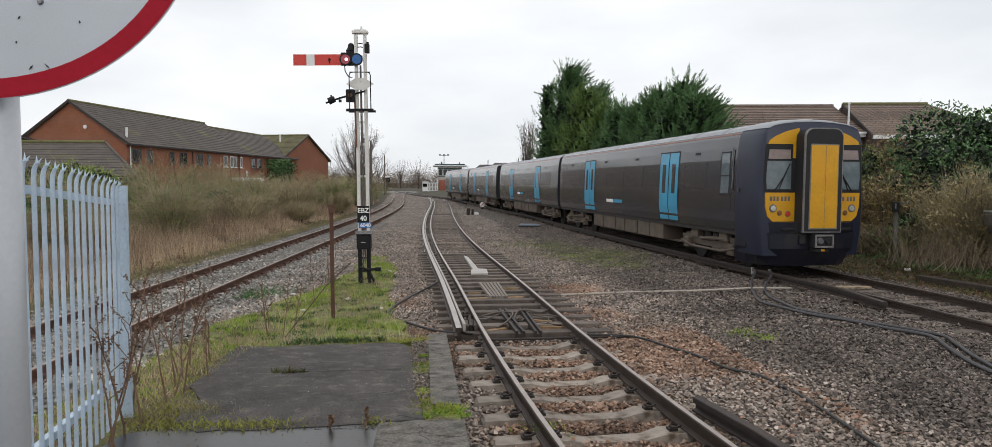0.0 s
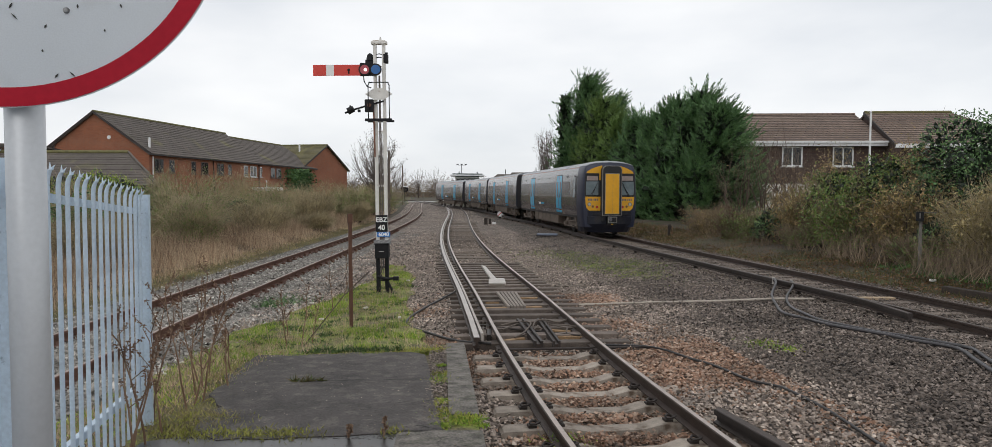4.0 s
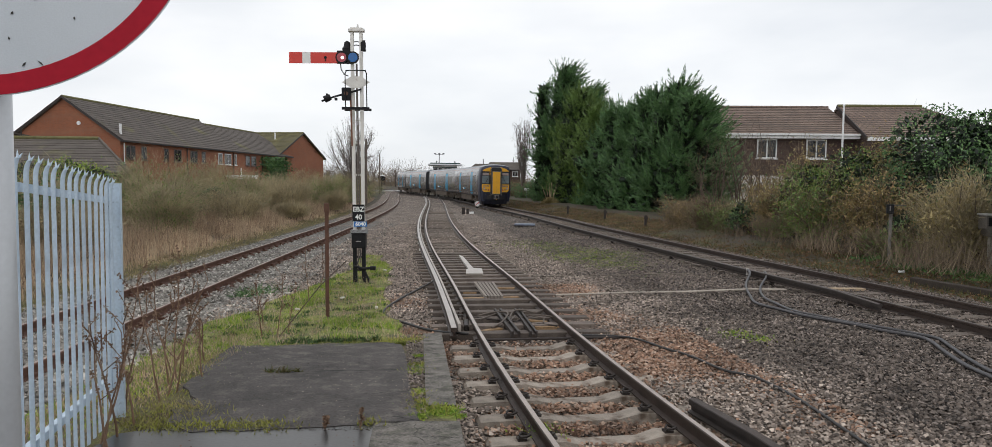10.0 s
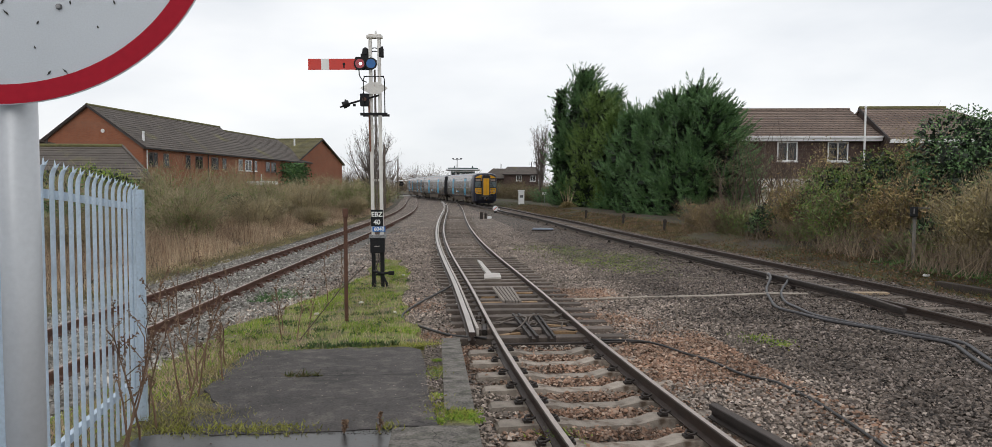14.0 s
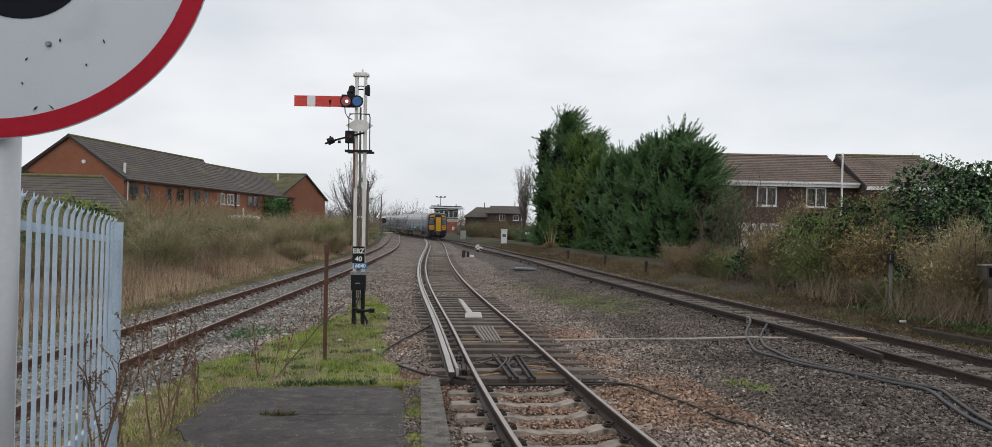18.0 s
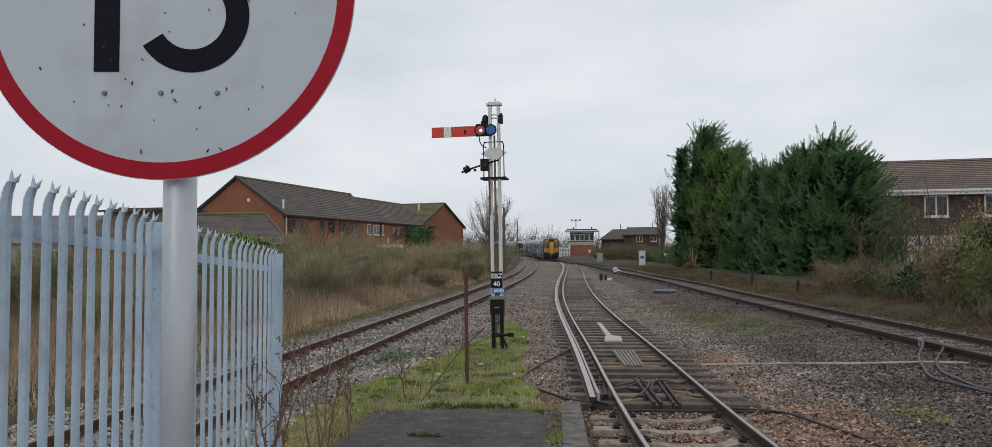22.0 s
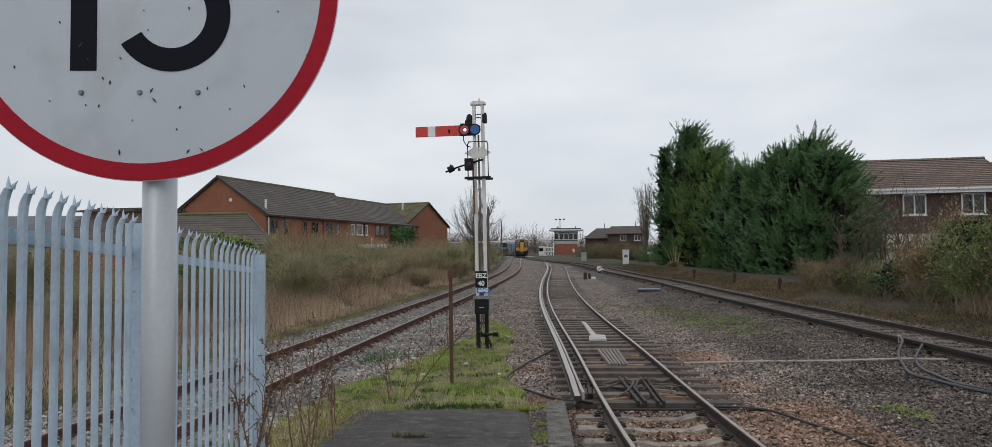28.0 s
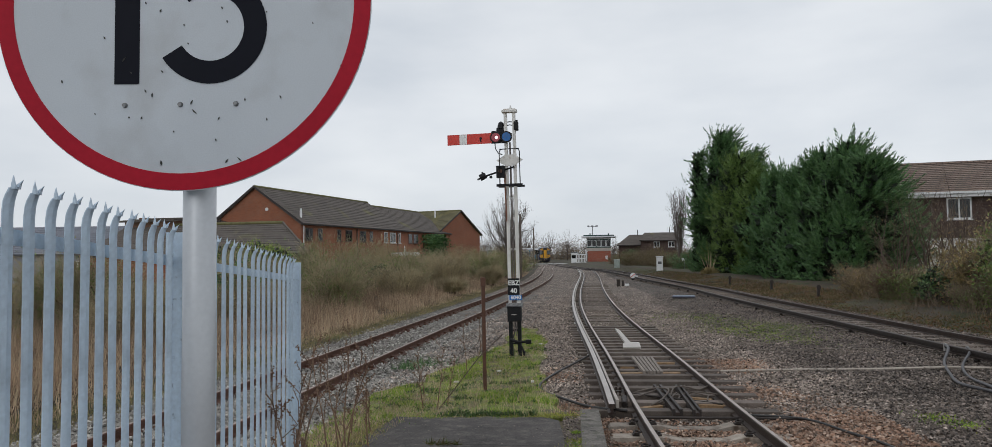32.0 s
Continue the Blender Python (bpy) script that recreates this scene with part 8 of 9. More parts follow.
# far hedges close the view
for k, (x, y, h, w) in enumerate(((-62, 225, 8, 10), (-46, 228, 8, 10), (-30, 230, 8, 10), (-14, 232, 7.5, 10), (-22, 226, 7, 10), (-38, 224, 7.5, 10), (2, 228, 6.5, 9), (18, 222, 5.5, 9), (34, 214, 6, 9), (-80, 210, 7, 10), (52, 190, 7, 10))):
    shrub(x, y, h, w, 400 + k, "far brown hedgerow beyond the crossing", M_TWIGD, 2600, 5200, z=0, thin=0.03, leaf_size=0.2, twig_m=M_TWIGD, group="far hedges", stems=26, name="hedge")
for k, (x, y, h, w) in enumerate(((1.6, 108, 3.2, 2.2), (4.6, 104, 3.6, 2.4), (8.0, 100, 3.0, 2.4), (3.0, 116, 3.4, 2.6), (10.6, 92, 3.2, 2.4), (9.6, 82, 2.2, 2.0), (-0.5, 124, 3.0, 2.4), (6.5, 112, 4.0, 2.6), (10.4, 78, 3.0, 2.0), (6.2, 97, 2.8, 2.2), (8.8, 93, 3.0, 2.2), (7.4, 86, 2.6, 1.8), (9.2, 87, 2.8, 2.0), (5.2, 108, 3.2, 2.2), (2.2, 122, 3.6, 2.4))):
    shrub(x, y, h * 0.92, w * 1.3, 430 + k, "clipped olive garden hedge beside the line", (M_HEDGE, M_HEDGE, M_IVY)[k % 3], 6500, 2500, z=0.1, leaf_size=0.085, twig_m=M_TWIGD, group="garden hedges", name="hedge")
pam = thing("pampas_grass", "low olive clump of pampas grass with a few pale plumes", "ornamental grass", pose(8.0, 67.0, 0.1))
g = np.random.default_rng(8)
n = 1600
D = unit(np.stack([g.normal(size=n), g.normal(size=n), np.abs(g.normal(size=n)) + 0.35], 1))
add_mesh("leaves", flakes(D * 0.5, D * 0.6, unit(np.cross(D, g.normal(size=(n, 3)))) * 0.02), M_STRAW, pam)
n = 11
D = unit(np.stack([0.22 * g.normal(size=n), 0.22 * g.normal(size=n), np.ones(n)], 1))
add_mesh("plumes", flakes(D * 1.35, D * g.uniform(1.0, 1.4, (n, 1)), unit(np.cross(D, g.normal(size=(n, 3)))) * 0.03), M_DRY, pam)


# ---- grass and weeds ----
def blades(name, label, g, P, length, width, lean, material):
    n = len(P)
    D = unit(np.stack([lean * g.normal(size=n), lean * g.normal(size=n), np.ones(n)], 1))
    L = length * g.uniform(0.4, 1.3, (n, 1))
    S = unit(np.cross(D, g.normal(size=(n, 3)))) * width
    me = flakes(P + D * L, D * L, S, 3)
    me.materials.append(material)
    return tagged(part(name, me, None), label, "grass", kind="stuff")


g = np.random.default_rng(5)


def strip_left(n, y0, y1, d0, d1):
    y = y0 + (y1 - y0) * g.beta(1, 1.6, n)
    d = g.uniform(d0, d1, n)
    x = np.array([xl(v) for v in y]) - d
    return np.stack([x, y, 0.0 + 0.45 * np.clip(d - 2.6, 0, 9) / 9], 1)


P = strip_left(90000, 8, 100, 2.45, 9.0)
clump = np.array([noise.noise((p[0] * 0.5, p[1] * 0.5, 1)) for p in P])
P = P[clump > -0.22 + 0.3 * g.uniform(-1, 1, len(P))]
high = np.clip((np.array([xl(v) for v in P[:, 1]]) - P[:, 0] - 2.2) / 1.6, 0.25, 1)[:, None] * np.array([0.75 + 0.9 * noise.noise((p[0] * 0.35, p[1] * 0.35, 2)) for p in P])[:, None]
blades("dry_grass", "tall dead tawny grass along the siding", g, P, 0.42 * np.clip(high, 0.12, 1.4), 0.0065, 0.28, M_DRY)
Q = strip_left(26000, 10, 75, 3.6, 13.0)
Q = Q[np.array([noise.noise((p[0] * 0.3, p[1] * 0.3, 21)) for p in Q]) + 0.2 * g.normal(size=len(Q)) > 0.0]
M_DRYB = leaf_mat("brown_dry_stalk", [(0.15, 0.1, 0.065), (0.24, 0.165, 0.11), (0.34, 0.25, 0.165), (0.45, 0.34, 0.23)], 0.9)
blades("dead_stalks", "brown dead stalks thick among the scrub", g, Q, 0.55, 0.007, 0.3, M_DRYB)
Q = strip_left(5200, 8, 90, 2.6, 9.0)
blades("dead_stalks", "tall reddish dead stalks in the waste ground", g, Q, 0.5, 0.0055, 0.16, M_WEED)
Q = np.stack([g.uniform(-4.5, -3.1, 5200), g.uniform(4.5, 11.5, 5200), np.zeros(5200)], 1)
zz = np.where(Q[:, 1] < 10.7, 0.13 + (10.7 - Q[:, 1]) * 0.068, 0.09)
Q[:, 2] = zz * np.clip((Q[:, 0] + 4.8) / 1.2, 0.2, 0.95) - 0.03
blades("dry_grass", "straw-coloured grass on the platform bank", g, Q, 0.05, 0.0045, 0.6, M_DRY)
blades("moss_grass", "green grass on the platform bank", g, Q + g.normal(0, 0.1, Q.shape) * np.array([1, 1, 0]), 0.04, 0.005, 0.7, M_GRASS)
blades("verge_grass", "short green and straw grass by the siding", g, strip_left(22000, 8, 60, 1.8, 3.2), 0.05, 0.006, 0.6, M_VERGEL)
n = 38000
y = 11 + 95 * g.beta(1, 1.9, n)
d = g.uniform(1.9, 5.2, n)
P = np.stack([np.array([xr(v) for v in y]) + d, y, 0.4 * np.clip(d - 2.0, 0, 4) / 4 - 0.04 + np.array([lift_r(v) for v in y])], 1)
blades("verge_grass", "rough straw and green grass on the right-hand verge", g, P, 0.07, 0.008, 0.6, M_VERGE)
P2 = P[(g.uniform(size=n) < 0.14) & (d > 2.7) & (y < 78)]
blades("dry_grass", "dead stalks under the verge shrubs", g, P2 + np.array([0.5, 0, 0.02]), 0.15, 0.008, 0.4, M_WEED)


n = 24000
y = 11 + 68 * g.beta(1, 1.4, n)
d = 1.8 + 3.6 * g.beta(1.3, 1.6, n)
Q = np.stack([np.array([xr(v) for v in y]) + d, y, 0.4 * np.clip(d - 2.0, 0, 4) / 4 + np.array([lift_r(v) for v in y]) - 0.02 + 0.03 * g.uniform(size=n)], 1)
M_LITTER = leaf_mat("brown_leaf_litter", [(0.08, 0.04, 0.022), (0.16, 0.084, 0.044), (0.24, 0.152, 0.08), (0.112, 0.068, 0.04)], 0.9)
me = flakes(*leafy(g, Q, g.normal(size=Q.shape) * np.array([1, 1, 0.25]), 0.035, 0.022, 0.3))
me.materials.append(M_LITTER)
tagged(part("leaf_litter", me, None), "brown fallen leaves strewn along the verge", "leaf litter", kind="stuff")


def inside(P, poly):
    x, y = P[:, 0], P[:, 1]
    hit = np.zeros(len(P), bool)
    for (x0, y0), (x1, y1) in zip(poly, poly[1:] + poly[:1]):
        hit ^= ((y0 > y) != (y1 > y)) & (x < (x1 - x0) * (y - y0) / (y1 - y0 + 1e-12) + x0)
    return hit


P = np.stack([g.uniform(-4.6, -0.8, 110000), 9.2 + 14.8 * g.beta(1, 1.4, 110000), np.zeros(110000)], 1)
P = P[inside(P, moss)]
P[:, 2] = np.where(P[:, 1] < 10.7, 0.13 + (10.7 - P[:, 1]) * 0.068 - 0.03, np.maximum(0.015, 0.1 - (P[:, 1] - 10.7) * 0.03))
tone = np.array([noise.noise((p[0] * 1.3, p[1] * 0.8, 4)) + 0.5 * noise.noise((p[0] * 4, p[1] * 3, 9)) for p in P])
lush = tone + 0.25 * g.uniform(-1, 1, len(P))
Q = P[lush > 0.12]
blades("moss_grass", "short bright green grass on mossy rubble", g, Q, 0.03 * np.clip(1 + 1.6 * np.array([noise.noise((p[0] * 1.7, p[1] * 1.7, 6)) for p in Q])[:, None], 0.3, 3.2), 0.006, 0.75, M_GRASS)
Q = P[(lush <= 0.12) & (lush > -0.12)]
blades("golden_moss", "low yellow-ochre moss on rubble", g, Q, 0.012, 0.009, 1.0, M_GOLD)
Q = P[g.uniform(size=len(P)) < 0.05]
blades("dry_grass", "thin dead grass stalks on the moss", g, Q, 0.1, 0.003, 0.35, M_DRY)


def tufts(label, spots, n, length, material, rad, lean=0.7, width=0.006):
    Q = []
    for x, y, z, s in spots:
        k = int(n * s)
        Q.append(np.stack([x + g.normal(0, rad * s, k), y + g.normal(0, rad * s, k), np.full(k, z + lift_at(x, y))], 1))
    blades("grass_tuft", label, g, np.concatenate(Q), length, width, lean, material)


edge_spots = [(-3.3 + 2.4 * k / 16, 9.5 + 0.75 * k / 16, 0.16, 0.6 + 0.5 * ((k * 7) % 5) / 5) for k in range(17)]
edge_spots += [(-2.95 + 0.25 * (k % 3), 6.3 - 0.12 * k, 0.42, 1.2) for k in range(8)] + [(-2.7 + 0.13 * k, 5.78, 0.46, 0.7) for k in range(9)]
edge_spots += [(-3.2, 8.2, 0.27, 1.0), (-3.1, 7.6, 0.3, 1.1), (-3.0, 7.0, 0.34, 1.2), (-3.35, 8.8, 0.22, 1.0), (-3.3, 6.8, 0.36, 1.3)]
edge_spots += [(-0.72, 8.4, 0.28, 0.5), (-0.7, 8.0, 0.3, 0.6), (-0.62, 6.9, 0.38, 0.5), (-0.5, 6.35, 0.42, 0.8), (-0.35, 6.3, 0.42, 0.7), (-0.57, 6.6, 0.4, 0.5), (-0.95, 5.85, 0.46, 0.5)]
tufts("green and ochre grass tufts along the platform slab", edge_spots, 130, 0.024, M_GOLD, 0.12)
tufts("long yellow-green grass at the fence foot", [(-2.95 + 0.2 * (k % 3), 6.5 - 0.16 * k, 0.42, 0.8 + 0.3 * (k % 2)) for k in range(13)] + [(-3.35 + 0.1 * (k % 2), 6.9 + 0.3 * k, 0.3, 0.7) for k in range(7)], 170, 0.042, M_VERGEL, 0.13, 1.1, 0.0035)
tufts("bright green moss cushions in the coping joint", [(-0.74, 8.9, 0.26, 0.5), (-0.7, 8.3, 0.28, 1.0), (-0.69, 8.0, 0.3, 0.9), (-0.6, 7.0, 0.37, 0.8), (-0.55, 6.5, 0.4, 1.0), (-0.42, 6.32, 0.42, 1.2), (-0.3, 6.3, 0.42, 0.9), (-0.57, 6.1, 0.43, 0.7), (-0.2, 6.2, 0.4, 0.5)], 260, 0.014, M_GRASS, 0.07, 1.2, 0.008)
tufts("dark broad-leaved weeds along the asphalt edge", [(-2.75 + 0.13 * k, 9.92 + 0.02 * k + 0.05 * (k % 3), 0.17, 0.3 + 0.35 * ((k * 5) % 4) / 4) for k in range(11)] + [(-2.55, 10.2, 0.15, 0.8), (-2.1, 10.15, 0.15, 0.7)], 110, 0.045, M_NETTLE, 0.1, 1.3, 0.013)
tufts("small weed tuft growing through the asphalt", [(-2.2, 7.95, 0.31, 0.5), (-2.34, 7.93, 0.31, 0.3), (-2.05, 7.97, 0.31, 0.2)], 120, 0.05, M_VERGE, 0.08, 1.6, 0.009)
tufts("yellow-green moss patches on the ballast", [(3.9, 24.7, 0.0, 3), (4.6, 20.2, 0.0, 2.2), (4.65, 21.8, 0.0, 2.5), (3.4, 22.5, 0.0, 2), (4.25, 11.1, 0.01, 0.5), (4.42, 10.7, 0.01, 0.4), (3.0, 27, 0.0, 3), (5.1, 23.0, 0.0, 2.2), (0.62, 6.9, 0.02, 0.3)], 400, 0.018, M_GRASS, 0.35, 0.9, 0.009)
r = random.Random(31)
weedy = [(r.uniform(-4.2, -1.2), r.uniform(10.3, 19.5)) for _ in range(150)]
weedy = [p for p, ok in zip(weedy, inside(np.array(weedy), moss)) if ok]
tufts("small dark weeds scattered through the moss", [(x, y, max(0.02, 0.12 - (y - 10.7) * 0.03), r.uniform(0.3, 1.0)) for x, y in weedy], 46, 0.03, M_NETTLE, 0.1, 1.2, 0.01)
tufts("low dark green nettles under the verge shrubs", [(11.0 + 0.3 * ((k * 7) % 5), 14.6 + 0.42 * k, 0.3, 0.6 + 0.4 * ((k * 3) % 4)) for k in range(13)], 90, 0.045, M_NETTLE, 0.26, 1.1, 0.02)
tufts("tall pale dry canes leaning over the verge", [(11.55, 16.4, 0.3, 1.4), (11.9, 17.2, 0.3, 1.6), (12.2, 15.9, 0.3, 1.5), (11.3, 17.6, 0.3, 0.8), (11.2, 20.4, 0.3, 1.1), (11.0, 21.6, 0.3, 1.3), (11.4, 22.6, 0.3, 1.0), (10.9, 24.6, 0.3, 0.7), (10.9, 27.6, 0.25, 0.8), (11.1, 30.0, 0.2, 0.9), (10.7, 32.8, 0.2, 0.9), (12.4, 13.4, 0.3, 1.3), (13.0, 12.0, 0.3, 1.2)], 120, 0.5, M_TWIGD, 0.4, 0.42, 0.007)
tufts("dark green weeds beside the siding ballast", [(-4.6, 15.6, 0, 0.9), (-4.85, 15.0, 0, 0.6)], 200, 0.09, M_IVY, 0.26, 1.0, 0.01)


def dead_weed(x, y, z, h, seed, lean=0.15):
    """A dead branching stalk with seed heads."""
    r = random.Random(seed)
    t = thing("dead_weed", "brown dead weed stalk with seed heads", "weed", pose(x, y, z), group="dead weeds")
    bm = bmesh.new()
    p = Vector((0, 0, -0.03))
    d = Vector((r.gauss(0, lean), r.gauss(0, lean), 1)).normalized()
    heads = []
    n = 7
    for k in range(n):
        q = p + d * h / n
        rod(bm, p, q, 0.007 * (1 - k / n) + 0.003, 0.007 * (1 - (k + 1) / n) + 0.003, 5, False)
        if k > 1:
            for _ in range(r.randint(1, 2)):
                b = q + Vector((r.gauss(0, 0.5), r.gauss(0, 0.5), r.uniform(0.5, 1.2))).normalized() * h * r.uniform(0.1, 0.24)
                rod(bm, q, b, 0.004, 0.002, 4, False)
                heads += [(q + (b - q) * u) for u in (0.5, 0.7, 0.85, 1.0)]
        p, d = q, (d + Vector((r.gauss(0, 0.12), r.gauss(0, 0.12), 0.05))).normalized()
    part("stalk", bm, M_WEED, t)["kind"] = "stuff"
    gg = np.random.default_rng(seed)
    P = np.repeat(np.array([tuple(v) for v in heads]), 5, 0)
    add_mesh("seed_head", flakes(*leafy(gg, P, gg.normal(size=P.shape), 0.012, 0.006, 0.8)), M_WEED, t)["kind"] = "stuff"


for k, (x, y, z, h) in enumerate(((-2.86, 5.55, 0.46, 1.15), (-2.78, 5.25, 0.48, 0.95), (-2.92, 5.95, 0.43, 0.8), (-2.7, 5.0, 0.5, 1.0), (-2.98, 6.6, 0.38, 1.2), (-3.05, 6.9, 0.36, 0.9), (-3.2, 7.3, 0.33, 1.05), (-3.0, 7.7, 0.3, 0.7), (-3.4, 7.9, 0.25, 1.1), (-3.3, 8.6, 0.22, 0.8), (-3.2, 10.6, 0.13, 0.85), (-2.95, 10.5, 0.13, 0.95), (-2.9, 10.9, 0.12, 0.75), (-3.4, 11.3, 0.11, 0.8), (-3.3, 14.2, 0.04, 1.1), (-3.6, 16.8, 0.02, 1.0), (-3.9, 18.5, 0.0, 1.0), (-3.15, 6.3, 0.36, 1.25), (-3.05, 7.1, 0.34, 1.2), (-3.25, 7.6, 0.3, 1.3), (-3.5, 8.4, 0.2, 1.15), (-2.9, 5.35, 0.47, 1.2), (-1.3, 5.72, 0.46, 0.13), (-1.02, 5.75, 0.46, 0.16))):
    dead_weed(x, y, z, h, 500 + k)
br = thing("bramble_stem", "long dry arching bramble stem over the moss", "weed", pose(-2.95, 10.6, 0.12))
part("stem", tube(bmesh.new(), [(0, 0, 0), (0.25, 0.3, 0.35), (0.5, 0.6, 0.7), (0.85, 0.9, 1.05)], 0.008, 5), M_BARK, br)
part("side_shoot", tube(bmesh.new(), [(0.5, 0.6, 0.7), (0.45, 0.75, 0.9), (0.5, 0.85, 1.05)], 0.005, 5), M_BARK, br)


# ---- loose ballast stones ----
def stones(name, label, P, size, material, g):
    """One object of many small angular stones, bedded in the ground."""
    n = len(P)
    base = np.array([(1, 0, -0.25), (0, 1, -0.25), (-1, 0, -0.25), (0, -1, -0.25), (0.15, 0.1, 0.9)], float)
    v = base[None] * g.uniform(0.65, 1.25, (n, 5, 1)) + g.normal(0, 0.18, (n, 5, 3))
    v *= size * g.uniform(0.6, 1.35, (n, 1, 1)) * np.array([1.15, 1.0, 0.75])
    a = g.uniform(0, 6.28, n)
    c, s = np.cos(a), np.sin(a)
    R = np.zeros((n, 3, 3))
    R[:, 0, 0], R[:, 0, 1], R[:, 1, 0], R[:, 1, 1], R[:, 2, 2] = c, -s, s, c, 1
    tilt = g.normal(0, 0.5, n)
    c, s = np.cos(tilt), np.sin(tilt)
    T = np.zeros((n, 3, 3))
    T[:, 0, 0], T[:, 1, 1], T[:, 1, 2], T[:, 2, 1], T[:, 2, 2] = 1, c, -s, s, c
    v = np.einsum("nij,nkj->nki", R @ T, v) + P[:, None]
    f = np.array([(0, 1, 4), (1, 2, 4), (2, 3, 4), (3, 0, 4)])
    idx = (f[None] + 5 * np.arange(n)[:, None, None]).astype(np.int32).ravel()
    me = bpy.data.meshes.new("mesh")
    me.vertices.add(5 * n)
    me.vertices.foreach_set("co", v.astype(np.float32).ravel())
    me.loops.add(12 * n)
    me.loops.foreach_set("vertex_index", idx)
    me.polygons.add(4 * n)
    me.polygons.foreach_set("loop_start", np.arange(0, 12 * n, 3, dtype=np.int32))
    me.update(calc_edges=True)
    me.materials.append(material)
    return tagged(part(name, me, None), label, "ballast", kind="stuff")


# wide tones: partly stone colour, partly highlight and shadow contrast put into it
M_STONE = leaf_mat("ballast_grey_brown", [(0.025, 0.02, 0.017), (0.159, 0.126, 0.103), (0.359, 0.286, 0.233), (0.205, 0.164, 0.138), (0.575, 0.477, 0.402), (0.051, 0.041, 0.035)], 0.85)
M_STONER = leaf_mat("ballast_rust_dusted", [(0.069, 0.038, 0.024), (0.245, 0.138, 0.089), (0.412, 0.247, 0.164), (0.216, 0.138, 0.099), (0.549, 0.399, 0.301), (0.098, 0.057, 0.038)], 0.9)
M_STONEP = leaf_mat("ballast_pale", [(0.09, 0.082, 0.073), (0.32, 0.295, 0.26), (0.2, 0.184, 0.163), (0.58, 0.55, 0.5)], 0.9)


def spread_field(n, y0, y1, lo, hi):
    y = y0 + (y1 - y0) * g.beta(1, 2.6, n)
    a = np.array([lo(v) for v in y])
    b = np.array([hi(v) for v in y])
    x = a + (b - a) * g.uniform(size=n)
    return np.stack([x, y, g.normal(-0.02, 0.022, n) + np.array([lift_at(*q) for q in zip(x, y)])], 1)


P = spread_field(290000, 4.6, 46, lambda v: max(xm(v) - 2.3, edge(v) + 0.02 if v < 10.8 else -9), lambda v: xr(v) + 1.9)
dx = P[:, 0] - np.array([xm(v) for v in P[:, 1]])
on_sleeper = (P[:, 1] < 11.3) & (dx > -1.27) & (dx < 0.86) & (np.abs(((P[:, 1] - 3.1 + 0.315) % 0.63) - 0.315) < 0.15)
for y0, y1, step, keep in ((11.35, 24, 0.62, 0.32), (24, 46, 0.64, 0.9)):
    near = (P[:, 1] > y0 - 0.2) & (P[:, 1] < y1) & (np.abs(dx) < 1.3) & (np.abs(((P[:, 1] - y0 + step / 2) % step) - step / 2) < 0.12)
    on_sleeper |= near & (g.uniform(size=len(P)) > keep)
dr = P[:, 0] - np.array([xr(v) for v in P[:, 1]])
near = (np.abs(dr) < 1.25) & (np.abs(((P[:, 1] - 6.2 + 0.325) % 0.65) - 0.325) < 0.11)
on_sleeper |= near & (g.uniform(size=len(P)) > 0.2)
P = P[~on_sleeper]
dx = P[:, 0] - np.array([xm(v) for v in P[:, 1]])
P[:, 2] -= np.where((dx > -1.35) & (dx < 0.9), np.where(P[:, 1] < 11.3, 0.055, 0.045), 0.0)
patch = np.array([noise.noise((p[0] * 0.45, p[1] * 0.45, 9)) for p in P])
rusty = (P[:, 1] < 17) & (np.abs(dx - 0.3) < 2.5) & (patch + 0.12 * g.normal(size=len(P)) > -0.12 + 0.22 * np.clip(np.abs(dx - 0.9) - 1.2, 0, 2))
rusty &= ~((np.abs(dx) < 0.95) & (P[:, 1] > 11.3) & (patch < 0.25))
# dark stones: grime by the main line, shade painted into the turnout cribs
grime_and_shade = ~rusty & (((np.abs(dx) < 0.95) & (P[:, 1] > 11.3) & (P[:, 1] < 22)) | (dx + 0.5 * patch + 0.4 * g.normal(size=len(P)) > 3.0))
M_STONED = leaf_mat("ballast_grime_shade", [(0.014, 0.011, 0.01), (0.089, 0.071, 0.059), (0.186, 0.148, 0.122), (0.102, 0.082, 0.069), (0.326, 0.268, 0.23), (0.033, 0.027, 0.023)], 0.9)
stones("ballast_stones", "loose grey-brown ballast stones", P[~rusty & ~grime_and_shade], 0.0225, M_STONE, g)
stones("ballast_stones", "dark grey ballast stones, grime by the main line, crib shade in colour", P[grime_and_shade], 0.0225, M_STONED, g)
stones("ballast_stones", "rust-dusted orange-brown ballast stones", P[rusty], 0.0225, M_STONER, g)
P = spread_field(42000, 7, 32, lambda v: xl(v) - 2.1, lambda v: max(xl(v) + 1.6, min(xl(v) + 2.4, -4.1)))
stones("ballast_stones", "pale grey ballast stones of the siding", P, 0.03, M_STONEP, g)

P = spread_field(26000, 11.5, 46, lambda v: xl(v) + 1.5, lambda v: max(xl(v) + 1.6, xm(v) - 2.2))
P = P[~inside(P, moss)]
stones("ballast_stones", "grey-brown stones spread between siding and running line", P, 0.026, M_STONE, g)

# grit and dead leaves strewn over the asphalt and the joint with the wet slab
def strew(n, x0, x1, y0, y1, lift):
    y = g.uniform(y0, y1, n)
    return np.stack([g.uniform(x0, x1, n), y, 0.13 + np.maximum(0, 10.7 - y) * 0.068 + lift], 1)


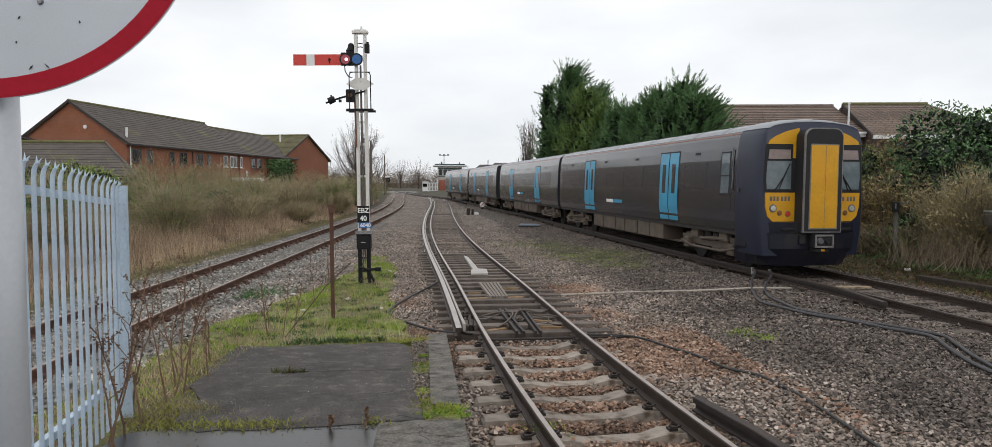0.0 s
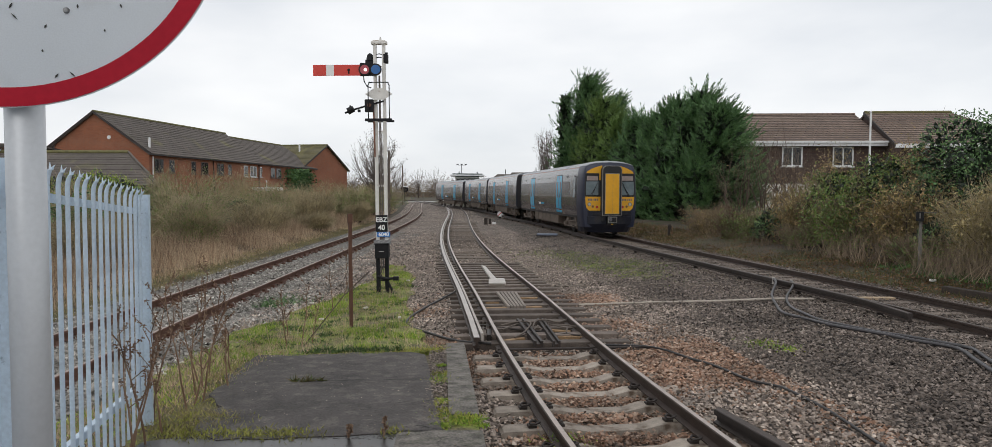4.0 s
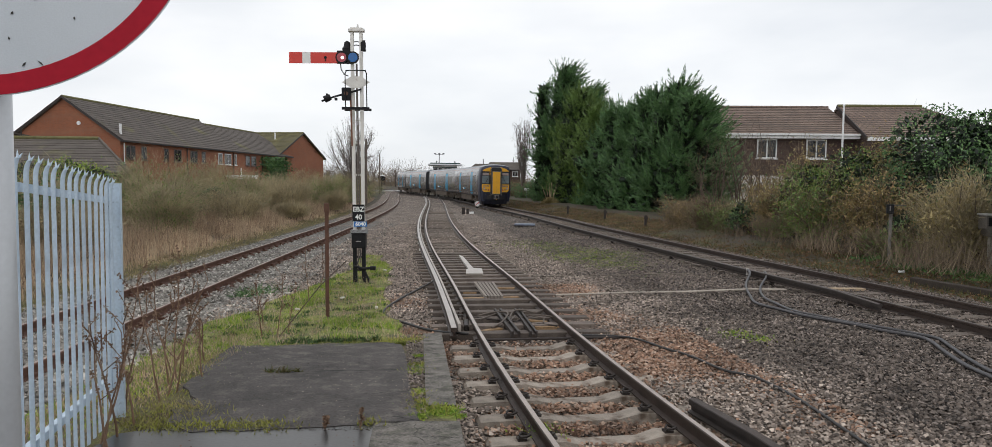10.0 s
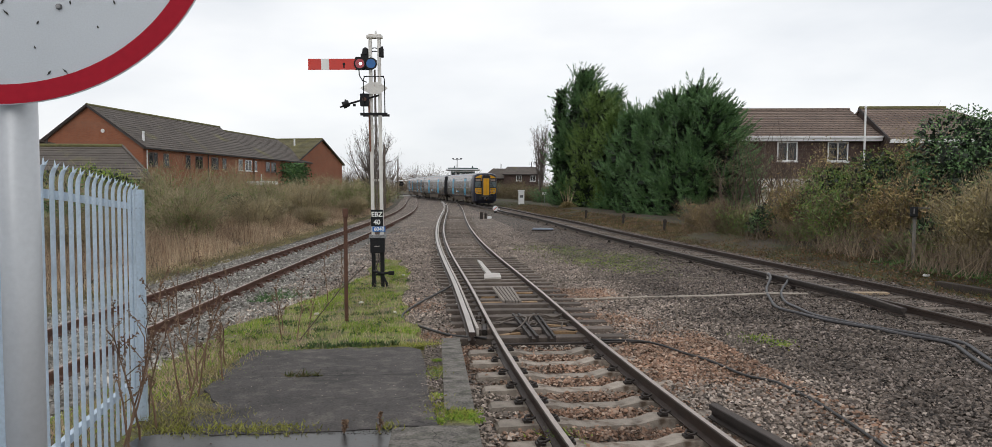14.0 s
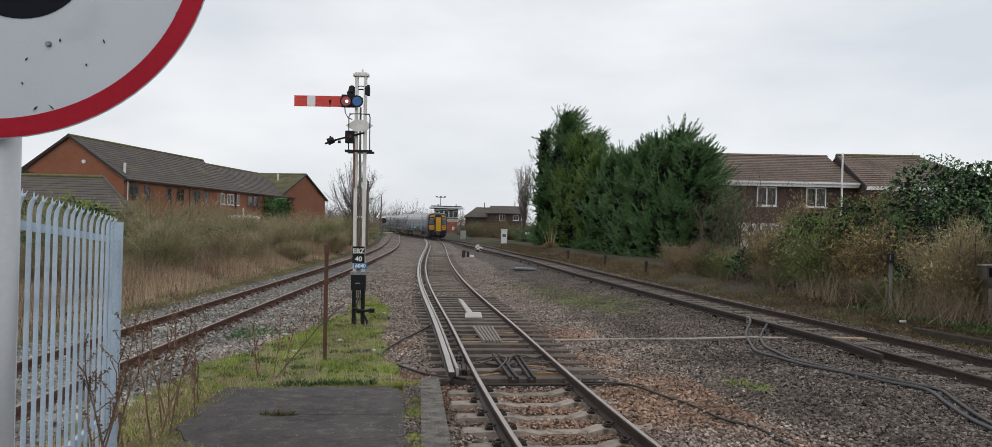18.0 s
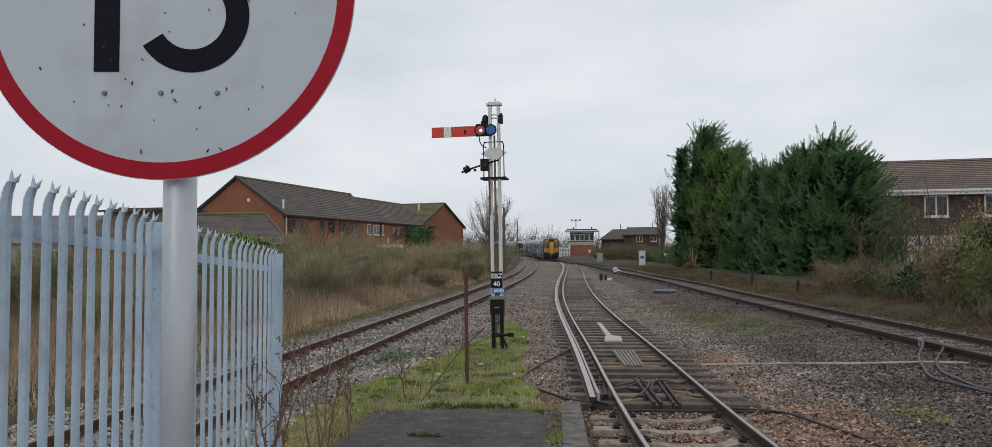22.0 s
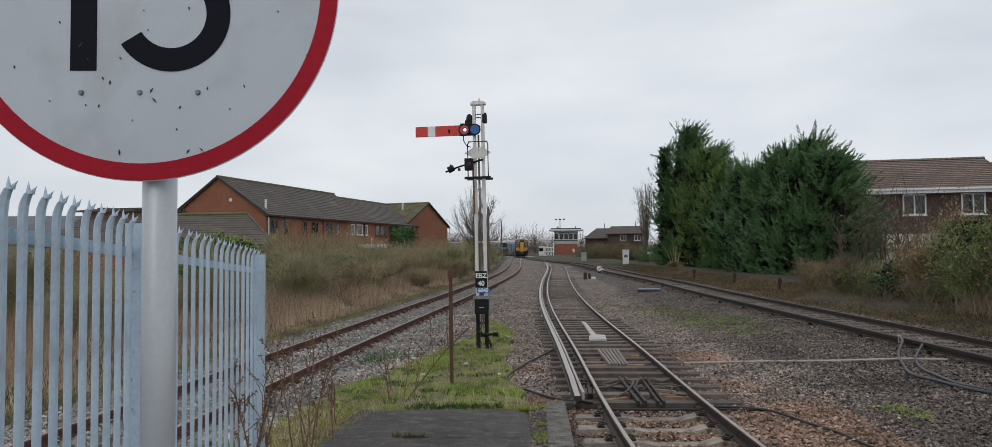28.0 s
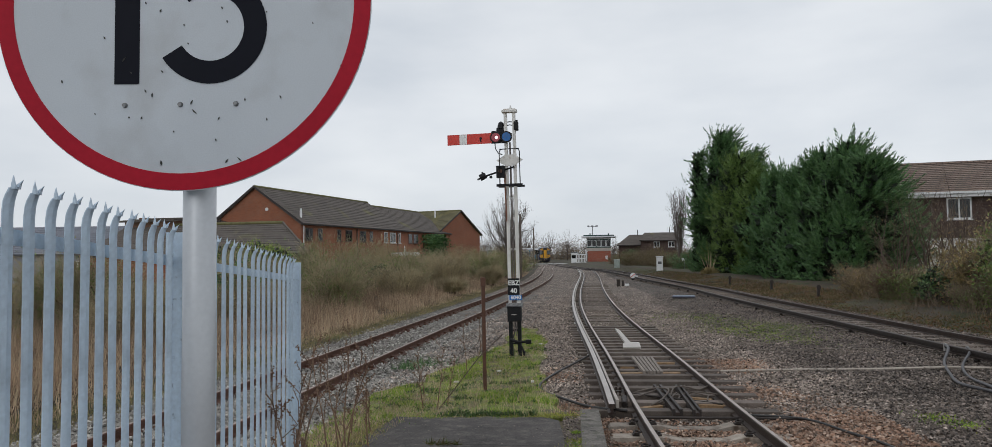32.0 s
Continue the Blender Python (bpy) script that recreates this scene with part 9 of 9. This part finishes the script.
M_SOIL = leaf_mat("dark_soil_crumb", [(0.025, 0.02, 0.017), (0.05, 0.04, 0.032), (0.085, 0.068, 0.052)], 0.95)
stones("grit", "pale grit and chips on the asphalt", strew(300, -3.1, -0.75, 5.95, 9.3, 0.0), 0.006, M_STONE, g)
stones("grit", "dark crumbs of asphalt and soil", strew(1100, -3.1, -0.75, 5.8, 9.4, -0.001), 0.006, M_SOIL, g)
stones("grit", "soil and gravel along the slab joint", strew(700, -2.9, -0.5, 5.66, 5.84, -0.004), 0.006, M_SOIL, g)
Q = strew(1500, -0.12, 0.12, 6.2, 10.2, -0.004)
Q[:, 0] += np.array([edge(v) for v in Q[:, 1]]) - 0.4
stones("grit", "gravel in the joint behind the coping", Q, 0.013, M_STONED, g)
n = 5200
Q = np.stack([g.uniform(-4.6, -0.8, n), 9.3 + 14 * g.beta(1, 1.3, n), np.zeros(n)], 1)
Q = Q[inside(Q, moss)]
Q = Q[np.array([noise.noise((p[0] * 1.4, p[1] * 0.9, 12)) for p in Q]) + 0.15 * g.normal(size=len(Q)) > 0.12]
Q[:, 2] = np.where(Q[:, 1] < 10.7, 0.13 + (10.7 - Q[:, 1]) * 0.068 - 0.025, np.maximum(0.018, 0.105 - (Q[:, 1] - 10.7) * 0.03))
stones("rubble", "small rubble showing through the moss", Q, 0.02, M_STONE, g)
stones("dead_leaf", "dead leaves and crumbs on the wet slab", strew(22, -2.5, -0.4, 5.2, 5.65, -0.004), 0.008, M_WEED, g)


R_Y = np.arange(2, 300, 0.25)
R_S = np.r_[0, np.cumsum(np.hypot(0.25, np.diff([TRACK_R(y) for y in R_Y])))]


def on_r(s):
    y = float(np.interp(s, R_S, R_Y))
    return Vector((TRACK_R(y), y, lift_r(y)))


def motions():
    """The train rolls away along the curving track."""
    s0 = float(np.interp(16.22, R_Y, R_S))

    def rolled(t):
        """Metres travelled: it gathers a little speed, then eases off over the crossing."""
        return 4.407 * t + 0.01636 * t * t - 0.000286 * t**3

    for k, car in enumerate(cars):
        rows = []
        for t in np.arange(0, 32.01, 1.0):
            s = s0 + rolled(t) + 19.05 * k
            a, b = on_r(s + 2.9), on_r(s + 16.0)
            d = (b - a).normalized()
            p = a - d * 2.9
            rows.append((float(t), pose(p.x, p.y, p.z + 0.16, math.degrees(math.asin(d.z)), 0, math.degrees(math.atan2(-d.x, d.y)))))
        walk(car, rows)
    for wheel, x, y, side in spin:
        walk(wheel, [(0.125 * k, pose(x, y, 0.42) @ pose(0, 0, 0, -math.degrees(rolled(0.125 * k) / 0.42), 0, 0) @ pose(0, 0, 0, 0, 0, 0 if side > 0 else 180)) for k in range(257)])


motions()
